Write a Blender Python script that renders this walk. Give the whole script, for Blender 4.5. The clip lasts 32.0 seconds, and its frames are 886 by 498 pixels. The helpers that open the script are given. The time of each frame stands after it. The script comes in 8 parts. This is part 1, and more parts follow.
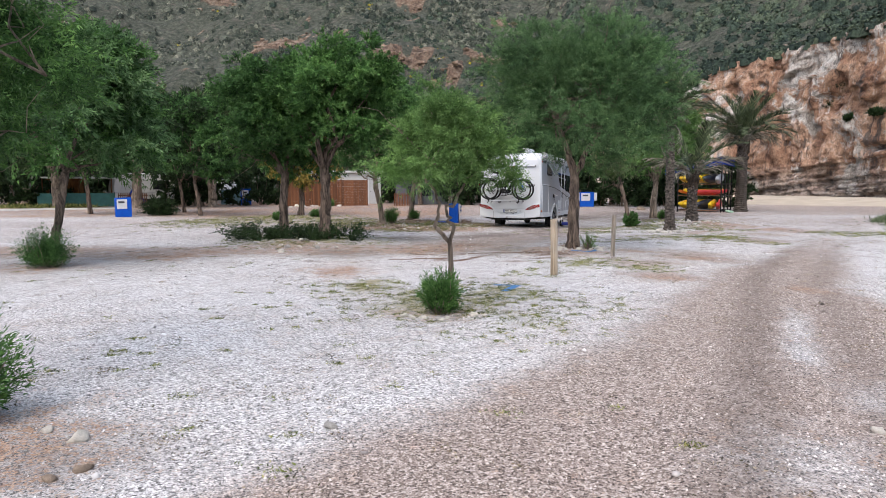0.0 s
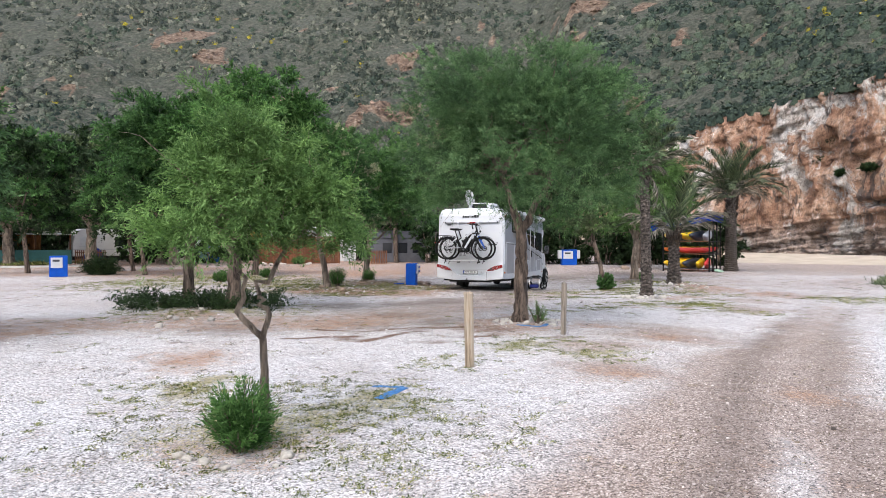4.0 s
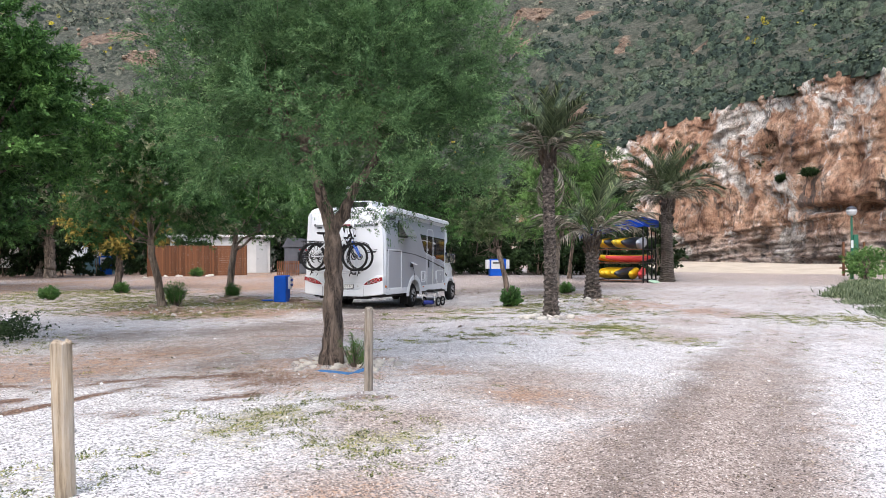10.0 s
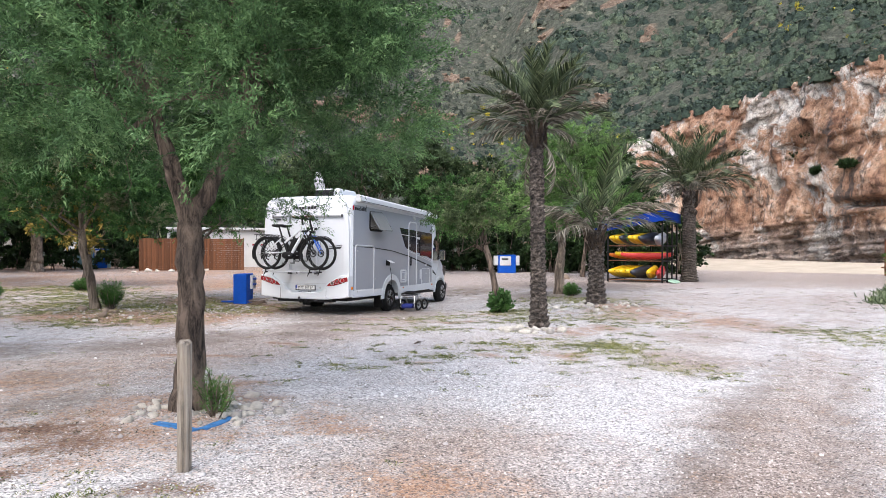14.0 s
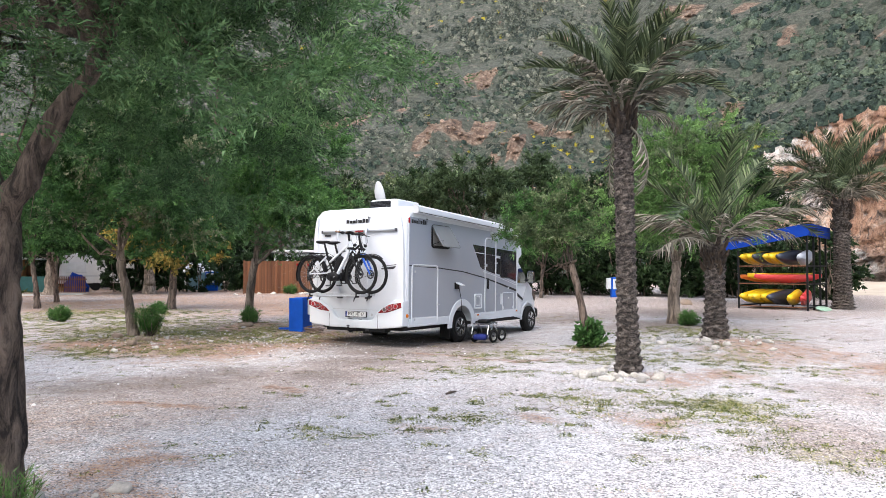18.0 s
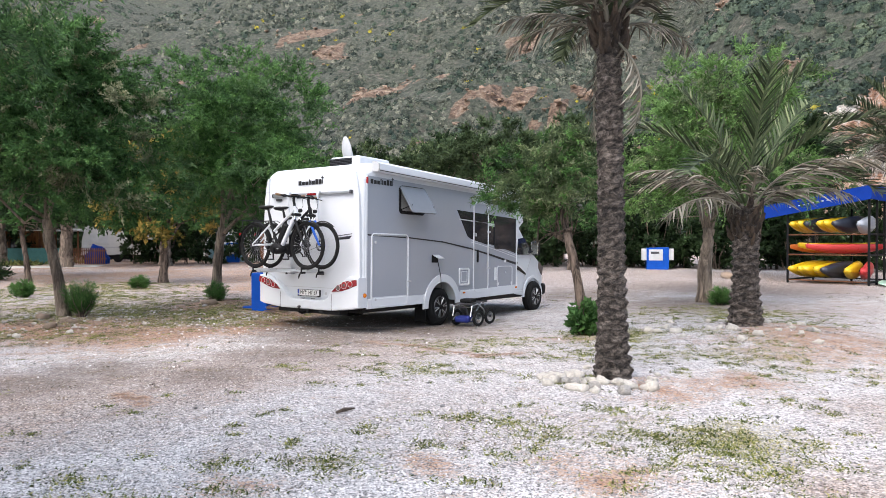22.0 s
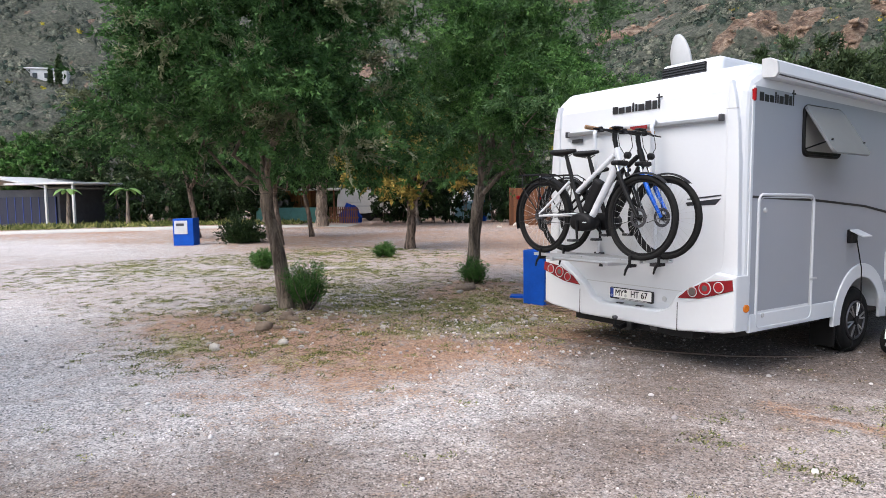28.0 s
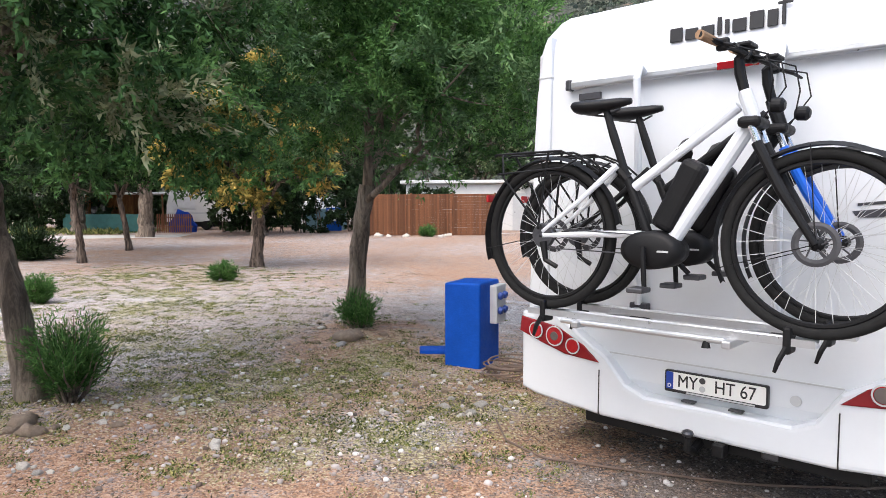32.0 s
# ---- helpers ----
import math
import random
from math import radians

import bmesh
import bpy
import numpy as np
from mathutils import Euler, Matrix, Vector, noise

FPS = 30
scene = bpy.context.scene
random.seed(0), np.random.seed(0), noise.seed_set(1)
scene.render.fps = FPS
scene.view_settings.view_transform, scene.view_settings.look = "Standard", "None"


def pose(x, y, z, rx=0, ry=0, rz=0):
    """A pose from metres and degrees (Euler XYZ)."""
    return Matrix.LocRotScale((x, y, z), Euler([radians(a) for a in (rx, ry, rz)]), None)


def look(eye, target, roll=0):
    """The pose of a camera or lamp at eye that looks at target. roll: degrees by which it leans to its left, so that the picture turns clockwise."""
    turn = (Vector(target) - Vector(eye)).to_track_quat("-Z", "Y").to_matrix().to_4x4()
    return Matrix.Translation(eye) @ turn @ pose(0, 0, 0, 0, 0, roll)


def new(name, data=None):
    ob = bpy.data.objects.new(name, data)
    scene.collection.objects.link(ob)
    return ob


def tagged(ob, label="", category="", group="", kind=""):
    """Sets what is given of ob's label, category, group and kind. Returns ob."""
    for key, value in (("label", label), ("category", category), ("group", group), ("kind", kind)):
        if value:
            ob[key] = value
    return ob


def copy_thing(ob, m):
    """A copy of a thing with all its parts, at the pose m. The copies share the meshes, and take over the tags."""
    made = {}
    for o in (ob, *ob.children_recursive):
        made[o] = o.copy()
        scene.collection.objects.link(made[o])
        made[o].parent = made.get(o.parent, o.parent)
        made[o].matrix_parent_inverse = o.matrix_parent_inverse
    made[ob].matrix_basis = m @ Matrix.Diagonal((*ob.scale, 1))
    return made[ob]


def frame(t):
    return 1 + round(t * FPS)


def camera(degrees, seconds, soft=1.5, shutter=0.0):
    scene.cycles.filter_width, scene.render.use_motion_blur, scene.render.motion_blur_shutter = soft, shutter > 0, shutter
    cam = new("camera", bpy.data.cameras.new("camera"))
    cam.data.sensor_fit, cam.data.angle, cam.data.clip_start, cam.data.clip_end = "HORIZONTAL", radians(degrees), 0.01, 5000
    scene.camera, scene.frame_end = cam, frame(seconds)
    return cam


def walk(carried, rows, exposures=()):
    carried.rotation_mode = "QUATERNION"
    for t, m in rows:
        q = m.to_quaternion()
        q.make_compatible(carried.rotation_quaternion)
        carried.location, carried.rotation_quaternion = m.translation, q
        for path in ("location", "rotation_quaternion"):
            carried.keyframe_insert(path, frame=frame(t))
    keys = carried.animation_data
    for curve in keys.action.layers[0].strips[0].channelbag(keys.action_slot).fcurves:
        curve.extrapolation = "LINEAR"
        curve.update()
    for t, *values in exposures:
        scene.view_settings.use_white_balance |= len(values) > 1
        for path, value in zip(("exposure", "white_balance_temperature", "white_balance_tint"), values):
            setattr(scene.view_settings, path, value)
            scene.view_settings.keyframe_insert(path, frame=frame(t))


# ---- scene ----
cam = camera(67.1, 32.0, soft=0.6)
PATH = [
    (0, (1.503, -0.329, 1.463), (1.404, 1.501, 1.291), -0.1),
    (0.5, (1.591, 0.063, 1.468), (1.434, 1.89, 1.321), -0.1),
    (1, (1.756, 0.374, 1.464), (1.596, 2.202, 1.343), -0.2),
    (1.5, (1.875, 0.673, 1.451), (1.708, 2.503, 1.344), -0.1),
    (2, (2.053, 1.04, 1.491), (1.889, 2.871, 1.432), -0.2),
    (2.5, (2.258, 1.3, 1.511), (2.109, 3.134, 1.478), -0.2),
    (3, (2.406, 1.742, 1.531), (2.261, 3.575, 1.491), -0.1),
    (3.5, (2.616, 2.145, 1.542), (2.509, 3.983, 1.524), -0.1),
    (5.5, (3.281, 3.356, 1.508), (3.213, 5.195, 1.486), 0),
    (6, (3.503, 3.776, 1.502), (3.458, 5.616, 1.49), -0.1),
    (6.5, (3.705, 4.106, 1.486), (3.666, 5.945, 1.471), -0.1),
    (7, (3.847, 4.494, 1.475), (3.815, 6.334, 1.468), -0.2),
    (7.5, (4.018, 4.817, 1.475), (4.025, 6.657, 1.492), -0.2),
    (8, (4.154, 5.169, 1.459), (4.167, 7.009, 1.478), -0.2),
    (8.5, (4.32, 5.597, 1.455), (4.33, 7.437, 1.475), -0.2),
    (9, (4.573, 5.927, 1.468), (4.59, 7.767, 1.484), -0.1),
    (9.5, (4.709, 6.32, 1.438), (4.73, 8.16, 1.442), -0.1),
    (10, (4.883, 6.629, 1.437), (4.922, 8.469, 1.447), -0.2),
    (10.5, (5.029, 6.975, 1.449), (5.073, 8.815, 1.449), 0),
    (11, (5.157, 7.335, 1.471), (5.195, 9.175, 1.471), -0.2),
    (11.5, (5.315, 7.697, 1.46), (5.35, 9.536, 1.469), -0.2),
    (12, (5.415, 8.021, 1.443), (5.426, 9.861, 1.445), 0),
    (12.5, (5.553, 8.399, 1.452), (5.551, 10.239, 1.461), 0),
    (13, (5.745, 8.63, 1.485), (5.737, 10.47, 1.491), 0),
    (13.5, (5.912, 8.865, 1.497), (5.897, 10.705, 1.482), 0.1),
    (15.5, (6.296, 10.217, 1.483), (6.169, 12.051, 1.524), 0.3),
    (16, (6.469, 10.511, 1.494), (6.285, 12.342, 1.518), 0.3),
    (16.5, (6.564, 10.94, 1.478), (6.338, 12.765, 1.503), 0.2),
    (17, (6.71, 11.252, 1.455), (6.459, 13.073, 1.504), 0.1),
    (17.5, (6.835, 11.537, 1.429), (6.506, 13.347, 1.482), 0.09),
    (18, (6.906, 11.87, 1.427), (6.543, 13.674, 1.484), 0.01),
    (18.5, (7.075, 12.245, 1.401), (6.703, 14.046, 1.462), -0.11),
    (19, (7.2, 12.468, 1.392), (6.812, 14.266, 1.454), -0.14),
    (19.5, (7.266, 12.82, 1.428), (6.871, 14.616, 1.499), -0.13),
    (20, (7.446, 13.084, 1.446), (7.047, 14.879, 1.525), -0.1),
    (20.5, (7.541, 13.36, 1.43), (7.135, 15.154, 1.496), -0.08),
    (21, (7.612, 13.744, 1.441), (7.192, 15.534, 1.495), -0.17),
    (21.5, (7.724, 14.061, 1.432), (7.277, 15.846, 1.467), -0.18),
    (22, (7.716, 14.354, 1.417), (7.227, 16.128, 1.393), -0.17),
    (22.5, (7.696, 14.668, 1.439), (7.184, 16.434, 1.386), -0.32),
    (23, (7.656, 14.962, 1.451), (7.119, 16.719, 1.356), -0.22),
    (23.5, (7.447, 15.238, 1.45), (6.878, 16.981, 1.303), -0.07),
    (24, (7.247, 15.584, 1.438), (6.657, 17.312, 1.213), -0.29),
    (24.5, (7.041, 15.931, 1.469), (6.323, 17.595, 1.146), -0.64),
    (25, (6.727, 16.246, 1.501), (5.816, 17.81, 1.172), -0.79),
    (25.5, (6.476, 16.586, 1.521), (5.462, 18.093, 1.229), -0.79),
    (26, (6.117, 16.854, 1.537), (5.042, 18.332, 1.325), -0.56),
    (26.5, (5.778, 17.196, 1.556), (4.697, 18.676, 1.391), -0.8),
    (28.5, (4.644, 18.343, 1.537), (3.595, 19.849, 1.406), -1.01),
    (29, (4.323, 18.731, 1.499), (3.351, 20.289, 1.378), -0.78),
    (29.5, (4.021, 19.006, 1.536), (3.085, 20.582, 1.384), -1.05),
    (30, (3.686, 19.377, 1.553), (2.752, 20.955, 1.397), -0.93),
    (30.5, (3.467, 19.722, 1.556), (2.534, 21.301, 1.406), -0.74),
    (31, (3.132, 20.075, 1.527), (2.204, 21.656, 1.379), -0.66),
    (31.5, (2.902, 20.462, 1.519), (2.052, 22.088, 1.38), -0.43),
    (32, (2.649, 20.759, 1.503), (1.948, 22.455, 1.378), -0.25),
]
walk(cam, [(t, look(eye, target, roll)) for t, eye, target, roll in PATH], [(0, 0.6), (3, 0.75), (6, 0.92), (13, 0.99), (19, 1.2), (23, 1.06), (26, 0.9), (29, 0.97), (32, 1.2)])

# ---- world, sun ----
world = bpy.data.worlds.new("overcast_sky")
scene.world = world
world.use_nodes = True
wn = world.node_tree.nodes
sky = wn.new("ShaderNodeTexSky")
sky.sky_type = "NISHITA"
sky.sun_disc = False
sky.sun_elevation = radians(52)
sky.sun_rotation = radians(200)
sky.air_density, sky.dust_density, sky.ozone_density = 1.0, 3.0, 1.0
world.node_tree.links.new(sky.outputs["Color"], wn["Background"].inputs["Color"])
wn["Background"].inputs["Strength"].default_value = 0.168
sun_data = bpy.data.lights.new("sun", "SUN")
sun_data.energy, sun_data.angle, sun_data.color = 1.4, radians(95), (1.0, 0.98, 0.955)
sun = new("sun", sun_data)
sun.matrix_world = look((-6, -14, 45), (0, 0, 0))

# ---- materials ----
class Nodes:
    """A small writer of node materials."""

    def __init__(self, name, rough=0.8, metal=0.0):
        self.m = bpy.data.materials.new(name)
        self.m.use_nodes = True
        self.t = self.m.node_tree
        self.b = self.t.nodes["Principled BSDF"]
        self.b.inputs["Roughness"].default_value = rough
        self.b.inputs["Metallic"].default_value = metal
        self.geo = self.t.nodes.new("ShaderNodeTexCoord")
        self.pos = self.t.nodes.new("ShaderNodeNewGeometry")

    def put(self, socket, value):
        if hasattr(value, "is_linked"):
            self.t.links.new(value, socket)
        elif isinstance(value, tuple) and len(value) == 3 and socket.type == "RGBA":
            socket.default_value = (*value, 1)
        else:
            socket.default_value = value

    def noise(self, scale, detail=4.0, rough=0.6, space="object", stretch=None, warp=0.0):
        n = self.t.nodes.new("ShaderNodeTexNoise")
        n.inputs["Scale"].default_value, n.inputs["Detail"].default_value = scale, detail
        n.inputs["Roughness"].default_value, n.inputs["Distortion"].default_value = rough, warp
        src = self.pos.outputs["Position"] if space == "world" else self.geo.outputs["Object"]
        if stretch:
            mp = self.t.nodes.new("ShaderNodeMapping")
            mp.inputs["Scale"].default_value = stretch
            self.t.links.new(src, mp.inputs["Vector"])
            src = mp.outputs["Vector"]
        self.t.links.new(src, n.inputs["Vector"])
        return n.outputs["Fac"]

    def cells(self, scale, space="object", feature="F1", out="Color", rnd=1.0):
        n = self.t.nodes.new("ShaderNodeTexVoronoi")
        n.feature = feature
        n.inputs["Scale"].default_value = scale
        n.inputs["Randomness"].default_value = rnd
        self.t.links.new(self.pos.outputs["Position"] if space == "world" else self.geo.outputs["Object"], n.inputs["Vector"])
        return n.outputs[out]

    def attr(self, name):
        n = self.t.nodes.new("ShaderNodeAttribute")
        n.attribute_name = name
        return n.outputs["Fac"]

    def island(self):
        return self.pos.outputs["Random Per Island"]

    def each(self):
        return self.t.nodes.new("ShaderNodeObjectInfo").outputs["Random"]

    def ramp(self, fac, stops):
        n = self.t.nodes.new("ShaderNodeValToRGB")
        els = n.color_ramp.elements
        while len(els) < len(stops):
            els.new(0.5)
        for el, (at, col) in zip(els, stops):
            el.position = at
            el.color = (*col, 1) if isinstance(col, tuple) else (col, col, col, 1)
        self.t.links.new(fac, n.inputs["Fac"])
        return n.outputs["Color"]

    def mix(self, fac, a, b, how="MIX"):
        n = self.t.nodes.new("ShaderNodeMix")
        n.data_type, n.blend_type = "RGBA", how
        self.put(n.inputs[0], fac)
        self.put(n.inputs[6], a)
        self.put(n.inputs[7], b)
        return n.outputs[2]

    def math(self, how, a, b=0.5):
        n = self.t.nodes.new("ShaderNodeMath")
        n.operation = how
        n.use_clamp = False
        self.put(n.inputs[0], a)
        self.put(n.inputs[1], b)
        return n.outputs[0]

    def bump(self, height, strength=0.4, distance=0.02):
        n = self.t.nodes.new("ShaderNodeBump")
        n.inputs["Strength"].default_value, n.inputs["Distance"].default_value = strength, distance
        self.t.links.new(height, n.inputs["Height"])
        self.t.links.new(n.outputs["Normal"], self.b.inputs["Normal"])
        return self

    def colour(self, value):
        self.put(self.b.inputs["Base Color"], value)
        return self

    def rough(self, value):
        self.put(self.b.inputs["Roughness"], value)
        return self


def plain(name, col, rough=0.5, metal=0.0, vary=0.12, scale=6.0, relief=0.1, dist=0.004, sheen=0.5):
    """Paint, plastic or metal with slight stains and grain."""
    k = Nodes(name, rough, metal)
    k.b.inputs["Specular IOR Level"].default_value = sheen
    low = tuple(c * (1 - vary) for c in col)
    big = k.ramp(k.noise(scale, 5), [(0.35, low), (0.7, col)])
    fine = k.ramp(k.noise(scale * 14, 3), [(0.3, 1 - vary * 0.6), (0.7, 1.0)])
    k.colour(k.mix(1.0, big, fine, "MULTIPLY"))
    if relief:
        k.rough(k.ramp(k.noise(scale * 3, 4), [(0.3, max(rough - 0.08, 0.02)), (0.7, min(rough + 0.1, 1.0))]))
        k.bump(k.noise(scale * 20, 3), relief, dist)
    return k.m


def leaf_paint(name, cols, clear=0.2, clumped=True):
    """Leaves: each spray its own green, paler at the young tips, shade painted into the dark inner ends, thin enough to
    let light through.
    """
    k = Nodes(name, 0.6)
    k.b.inputs["Specular IOR Level"].default_value = 0.15
    n = len(cols)
    # dark end deepened: the crown's inner shade is put into the greens
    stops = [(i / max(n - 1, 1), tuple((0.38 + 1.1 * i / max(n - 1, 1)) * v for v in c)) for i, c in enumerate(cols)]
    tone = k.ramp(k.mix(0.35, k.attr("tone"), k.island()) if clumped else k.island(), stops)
    patch = k.ramp(k.noise(1.1, 5, 0.7), [(0.36, (0.6, 0.62, 0.6)), (0.5, (0.95, 0.95, 0.95)), (0.64, (1.25, 1.22, 1.12))])
    out = k.mix(1.0, tone, patch, "MULTIPLY")
    k.colour(out)
    tr = k.t.nodes.new("ShaderNodeBsdfTranslucent")
    k.t.links.new(out, tr.inputs["Color"])
    mx = k.t.nodes.new("ShaderNodeMixShader")
    mx.inputs[0].default_value = clear
    k.t.links.new(k.b.outputs[0], mx.inputs[1])
    k.t.links.new(tr.outputs[0], mx.inputs[2])
    k.t.links.new(mx.outputs[0], k.t.nodes["Material Output"].inputs["Surface"])
    return k.m


def bark_paint(name, dark, light, scale=5.0):
    k = Nodes(name, 0.9)
    grain = k.noise(scale * 1.6, 9, 0.75, stretch=(1, 1, 0.2), warp=0.8)
    k.colour(k.mix(1.0, k.ramp(grain, [(0.41, dark), (0.49, tuple(0.35 * a + 0.45 * b for a, b in zip(dark, light))), (0.60, light)]), k.ramp(k.noise(2, 3), [(0.3, 0.7), (0.7, 1.0)]), "MULTIPLY"))
    return k.bump(grain, 1.0, 0.12).m


def wood_paint(name, dark, mid, light):
    """Weathered softwood: long grain, thin cracks, greyed patches."""
    k = Nodes(name, 0.88)
    grain = k.noise(26.0, 7, 0.7, stretch=(1, 1, 0.05), warp=0.3)
    tone = k.ramp(grain, [(0.36, dark), (0.46, mid), (0.66, light)])
    grey = k.ramp(k.noise(2.2, 4), [(0.42, 0.0), (0.62, 0.65)])
    k.colour(k.mix(grey, tone, k.mix(1.0, tone, (0.80, 0.86, 0.95), "MULTIPLY")))
    return k.bump(grain, 0.7, 0.012).m


def gravel_tones(k, grain):
    """Grey limestone gravel and brown trodden gravel from one grain value."""
    grey = k.ramp(grain, [(0.22, (0.06, 0.057, 0.055)), (0.36, (0.27, 0.26, 0.258)), (0.53, (0.53, 0.515, 0.515)), (0.74, (0.86, 0.85, 0.845))])
    tan = k.ramp(grain, [(0.23, (0.040, 0.029, 0.024)), (0.37, (0.17, 0.128, 0.107)), (0.56, (0.345, 0.277, 0.242)), (0.80, (0.68, 0.605, 0.555))])
    return grey, tan


def ground_paint():
    """Gravel, trodden earth, red soil, wheel tracks and other dark ground by the sheet's own masks."""
    k = Nodes("gravel_ground", 0.95)

    def one(colour):
        n = k.t.nodes.new("ShaderNodeSeparateColor")
        k.t.links.new(colour, n.inputs[0])
        return n.outputs[0]

    stone, chip = one(k.cells(62.0, "world")), one(k.cells(118.0, "world"))
    fine = k.noise(210.0, 3, 0.7, "world")
    mid = k.noise(9.0, 6, 0.75, "world")
    patch = k.noise(0.55, 6, 0.62, "world")
    grain = k.mix(0.30, k.mix(0.45, stone, chip), k.mix(0.45, fine, mid))
    grey, tan = gravel_tones(k, grain)
    soil = k.ramp(k.mix(0.5, grain, k.noise(14, 6, 0.75, "world")), [(0.30, (0.055, 0.026, 0.015)), (0.48, (0.30, 0.16, 0.092)), (0.70, (0.57, 0.40, 0.285))])
    dark_ground = k.ramp(k.mix(0.5, grain, k.noise(18, 5, 0.7, "world")), [(0.32, (0.04, 0.03, 0.024)), (0.5, (0.135, 0.104, 0.087)), (0.72, (0.34, 0.29, 0.255))])
    weed = k.ramp(k.mix(0.4, grain, k.noise(20, 5, 0.8, "world")), [(0.32, (0.06, 0.056, 0.024)), (0.5, (0.25, 0.222, 0.105)), (0.72, (0.60, 0.535, 0.37))])
    ragged = k.math("SUBTRACT", k.noise(3.2, 6, 0.7, "world"), 0.5)
    speckle = k.math("SUBTRACT", k.mix(0.5, k.noise(34.0, 4, 0.75, "world"), stone), 0.5)

    def mask(name, soft=0.16, torn=0.9, grit=0.75):
        raw = k.math("ADD", k.math("ADD", k.attr(name), k.math("MULTIPLY", ragged, torn)), k.math("MULTIPLY", speckle, grit))
        return k.ramp(raw, [(0.5 - soft, 0.0), (0.5 + soft, 1.0)])

    base = k.mix(k.ramp(patch, [(0.47, 0.0), (0.72, 0.45)]), grey, tan)
    base = k.mix(mask("tan", 0.3), base, tan)
    specks = k.math("MULTIPLY", k.ramp(k.noise(17.0, 5, 0.75, "world"), [(0.59, 0.0), (0.65, 0.8)]), k.ramp(k.noise(1.1, 4, 0.6, "world"), [(0.42, 0.15), (0.6, 1.0)]))
    base = k.mix(specks, base, (0.085, 0.07, 0.056))
    blots = k.math("MULTIPLY", k.ramp(k.noise(7.0, 6, 0.75, "world"), [(0.60, 0.0), (0.69, 0.5)]), k.ramp(k.noise(0.7, 4, 0.6, "world"), [(0.44, 0.0), (0.6, 1.0)]))
    base = k.mix(blots, base, k.mix(0.5, tan, (0.07, 0.06, 0.045)))
    base = k.mix(mask("rut_and_dark", 0.3), base, dark_ground)
    base = k.mix(mask("soil", 0.24, 1.5, 1.2), base, soil)
    base = k.mix(mask("weed", 0.12), base, weed)
    drift = k.ramp(k.mix(0.5, grain, k.noise(22, 5, 0.75, "world")), [(0.34, (0.04, 0.02, 0.012)), (0.52, (0.13, 0.065, 0.038)), (0.7, (0.34, 0.23, 0.16))])
    base = k.mix(mask("drift", 0.14), base, drift)
    k.colour(base)
    k.bump(grain, 0.7, 0.016)
    return k.m


def pebble_paint():
    """Loose stones in the colour of the gravel that they lie on."""
    k = Nodes("loose_pebbles", 0.92)
    grey, tan = gravel_tones(k, k.ramp(k.island(), [(0.0, 0.24), (0.2, 0.38), (0.65, 0.55), (1.0, 0.80)]))
    tone = k.mix(k.ramp(k.attr("tan"), [(0.2, 0.0), (0.7, 0.9)]), grey, tan)
    tone = k.mix(k.ramp(k.attr("rut_and_dark"), [(0.3, 0.0), (0.6, 0.8)]), tone, k.mix(1.0, tone, (0.55, 0.52, 0.50), "MULTIPLY"))
    earth = k.mix(0.7, tone, (0.22, 0.115, 0.066))
    return k.colour(k.mix(k.ramp(k.attr("soil"), [(0.25, 0.0), (0.6, 0.8)]), tone, earth)).bump(k.noise(160.0, 3), 0.3, 0.004).m


def hill_paint():
    """Dry earth under low heath, with broken red-brown rock where the slope is bare."""
    k = Nodes("hill_earth", 0.95)
    fine = k.noise(1.4, 8, 0.78, "world")
    earth = k.ramp(k.noise(0.3, 8, 0.75, "world"), [(0.34, (0.09, 0.085, 0.068)), (0.5, (0.18, 0.16, 0.125)), (0.64, (0.34, 0.285, 0.235))])
    heath = k.ramp(k.noise(1.1, 7, 0.75, "world"), [(0.34, (0.042, 0.052, 0.037)), (0.5, (0.10, 0.112, 0.078)), (0.66, (0.19, 0.192, 0.142))])
    tone = k.mix(k.ramp(k.noise(0.45, 6, 0.7, "world"), [(0.55, 1.0), (0.67, 0.0)]), earth, heath)
    rock = k.ramp(k.noise(0.6, 8, 0.8, "world", warp=0.8), [(0.36, (0.05, 0.033, 0.024)), (0.48, (0.25, 0.155, 0.10)), (0.62, (0.46, 0.35, 0.26))])
    tone = k.mix(k.ramp(k.attr("bare"), [(0.42, 0.0), (0.58, 1.0)]), tone, rock)
    return k.colour(k.mix(1.0, tone, k.ramp(fine, [(0.36, 0.34), (0.60, 0.9)]), "MULTIPLY")).bump(fine, 1.0, 0.9).m


def crag_paint():
    k = Nodes("crag_rock", 0.92)
    tone = k.ramp(k.noise(0.9, 8, 0.78, "world", warp=0.7), [(0.34, (0.09, 0.06, 0.043)), (0.48, (0.26, 0.17, 0.115)), (0.64, (0.46, 0.36, 0.28))])
    each = k.ramp(k.island(), [(0.0, 0.6), (1.0, 1.1)])
    fine = k.noise(3.0, 7, 0.75, "world")
    return k.colour(k.mix(1.0, tone, each, "MULTIPLY")).bump(fine, 0.8, 0.06).m


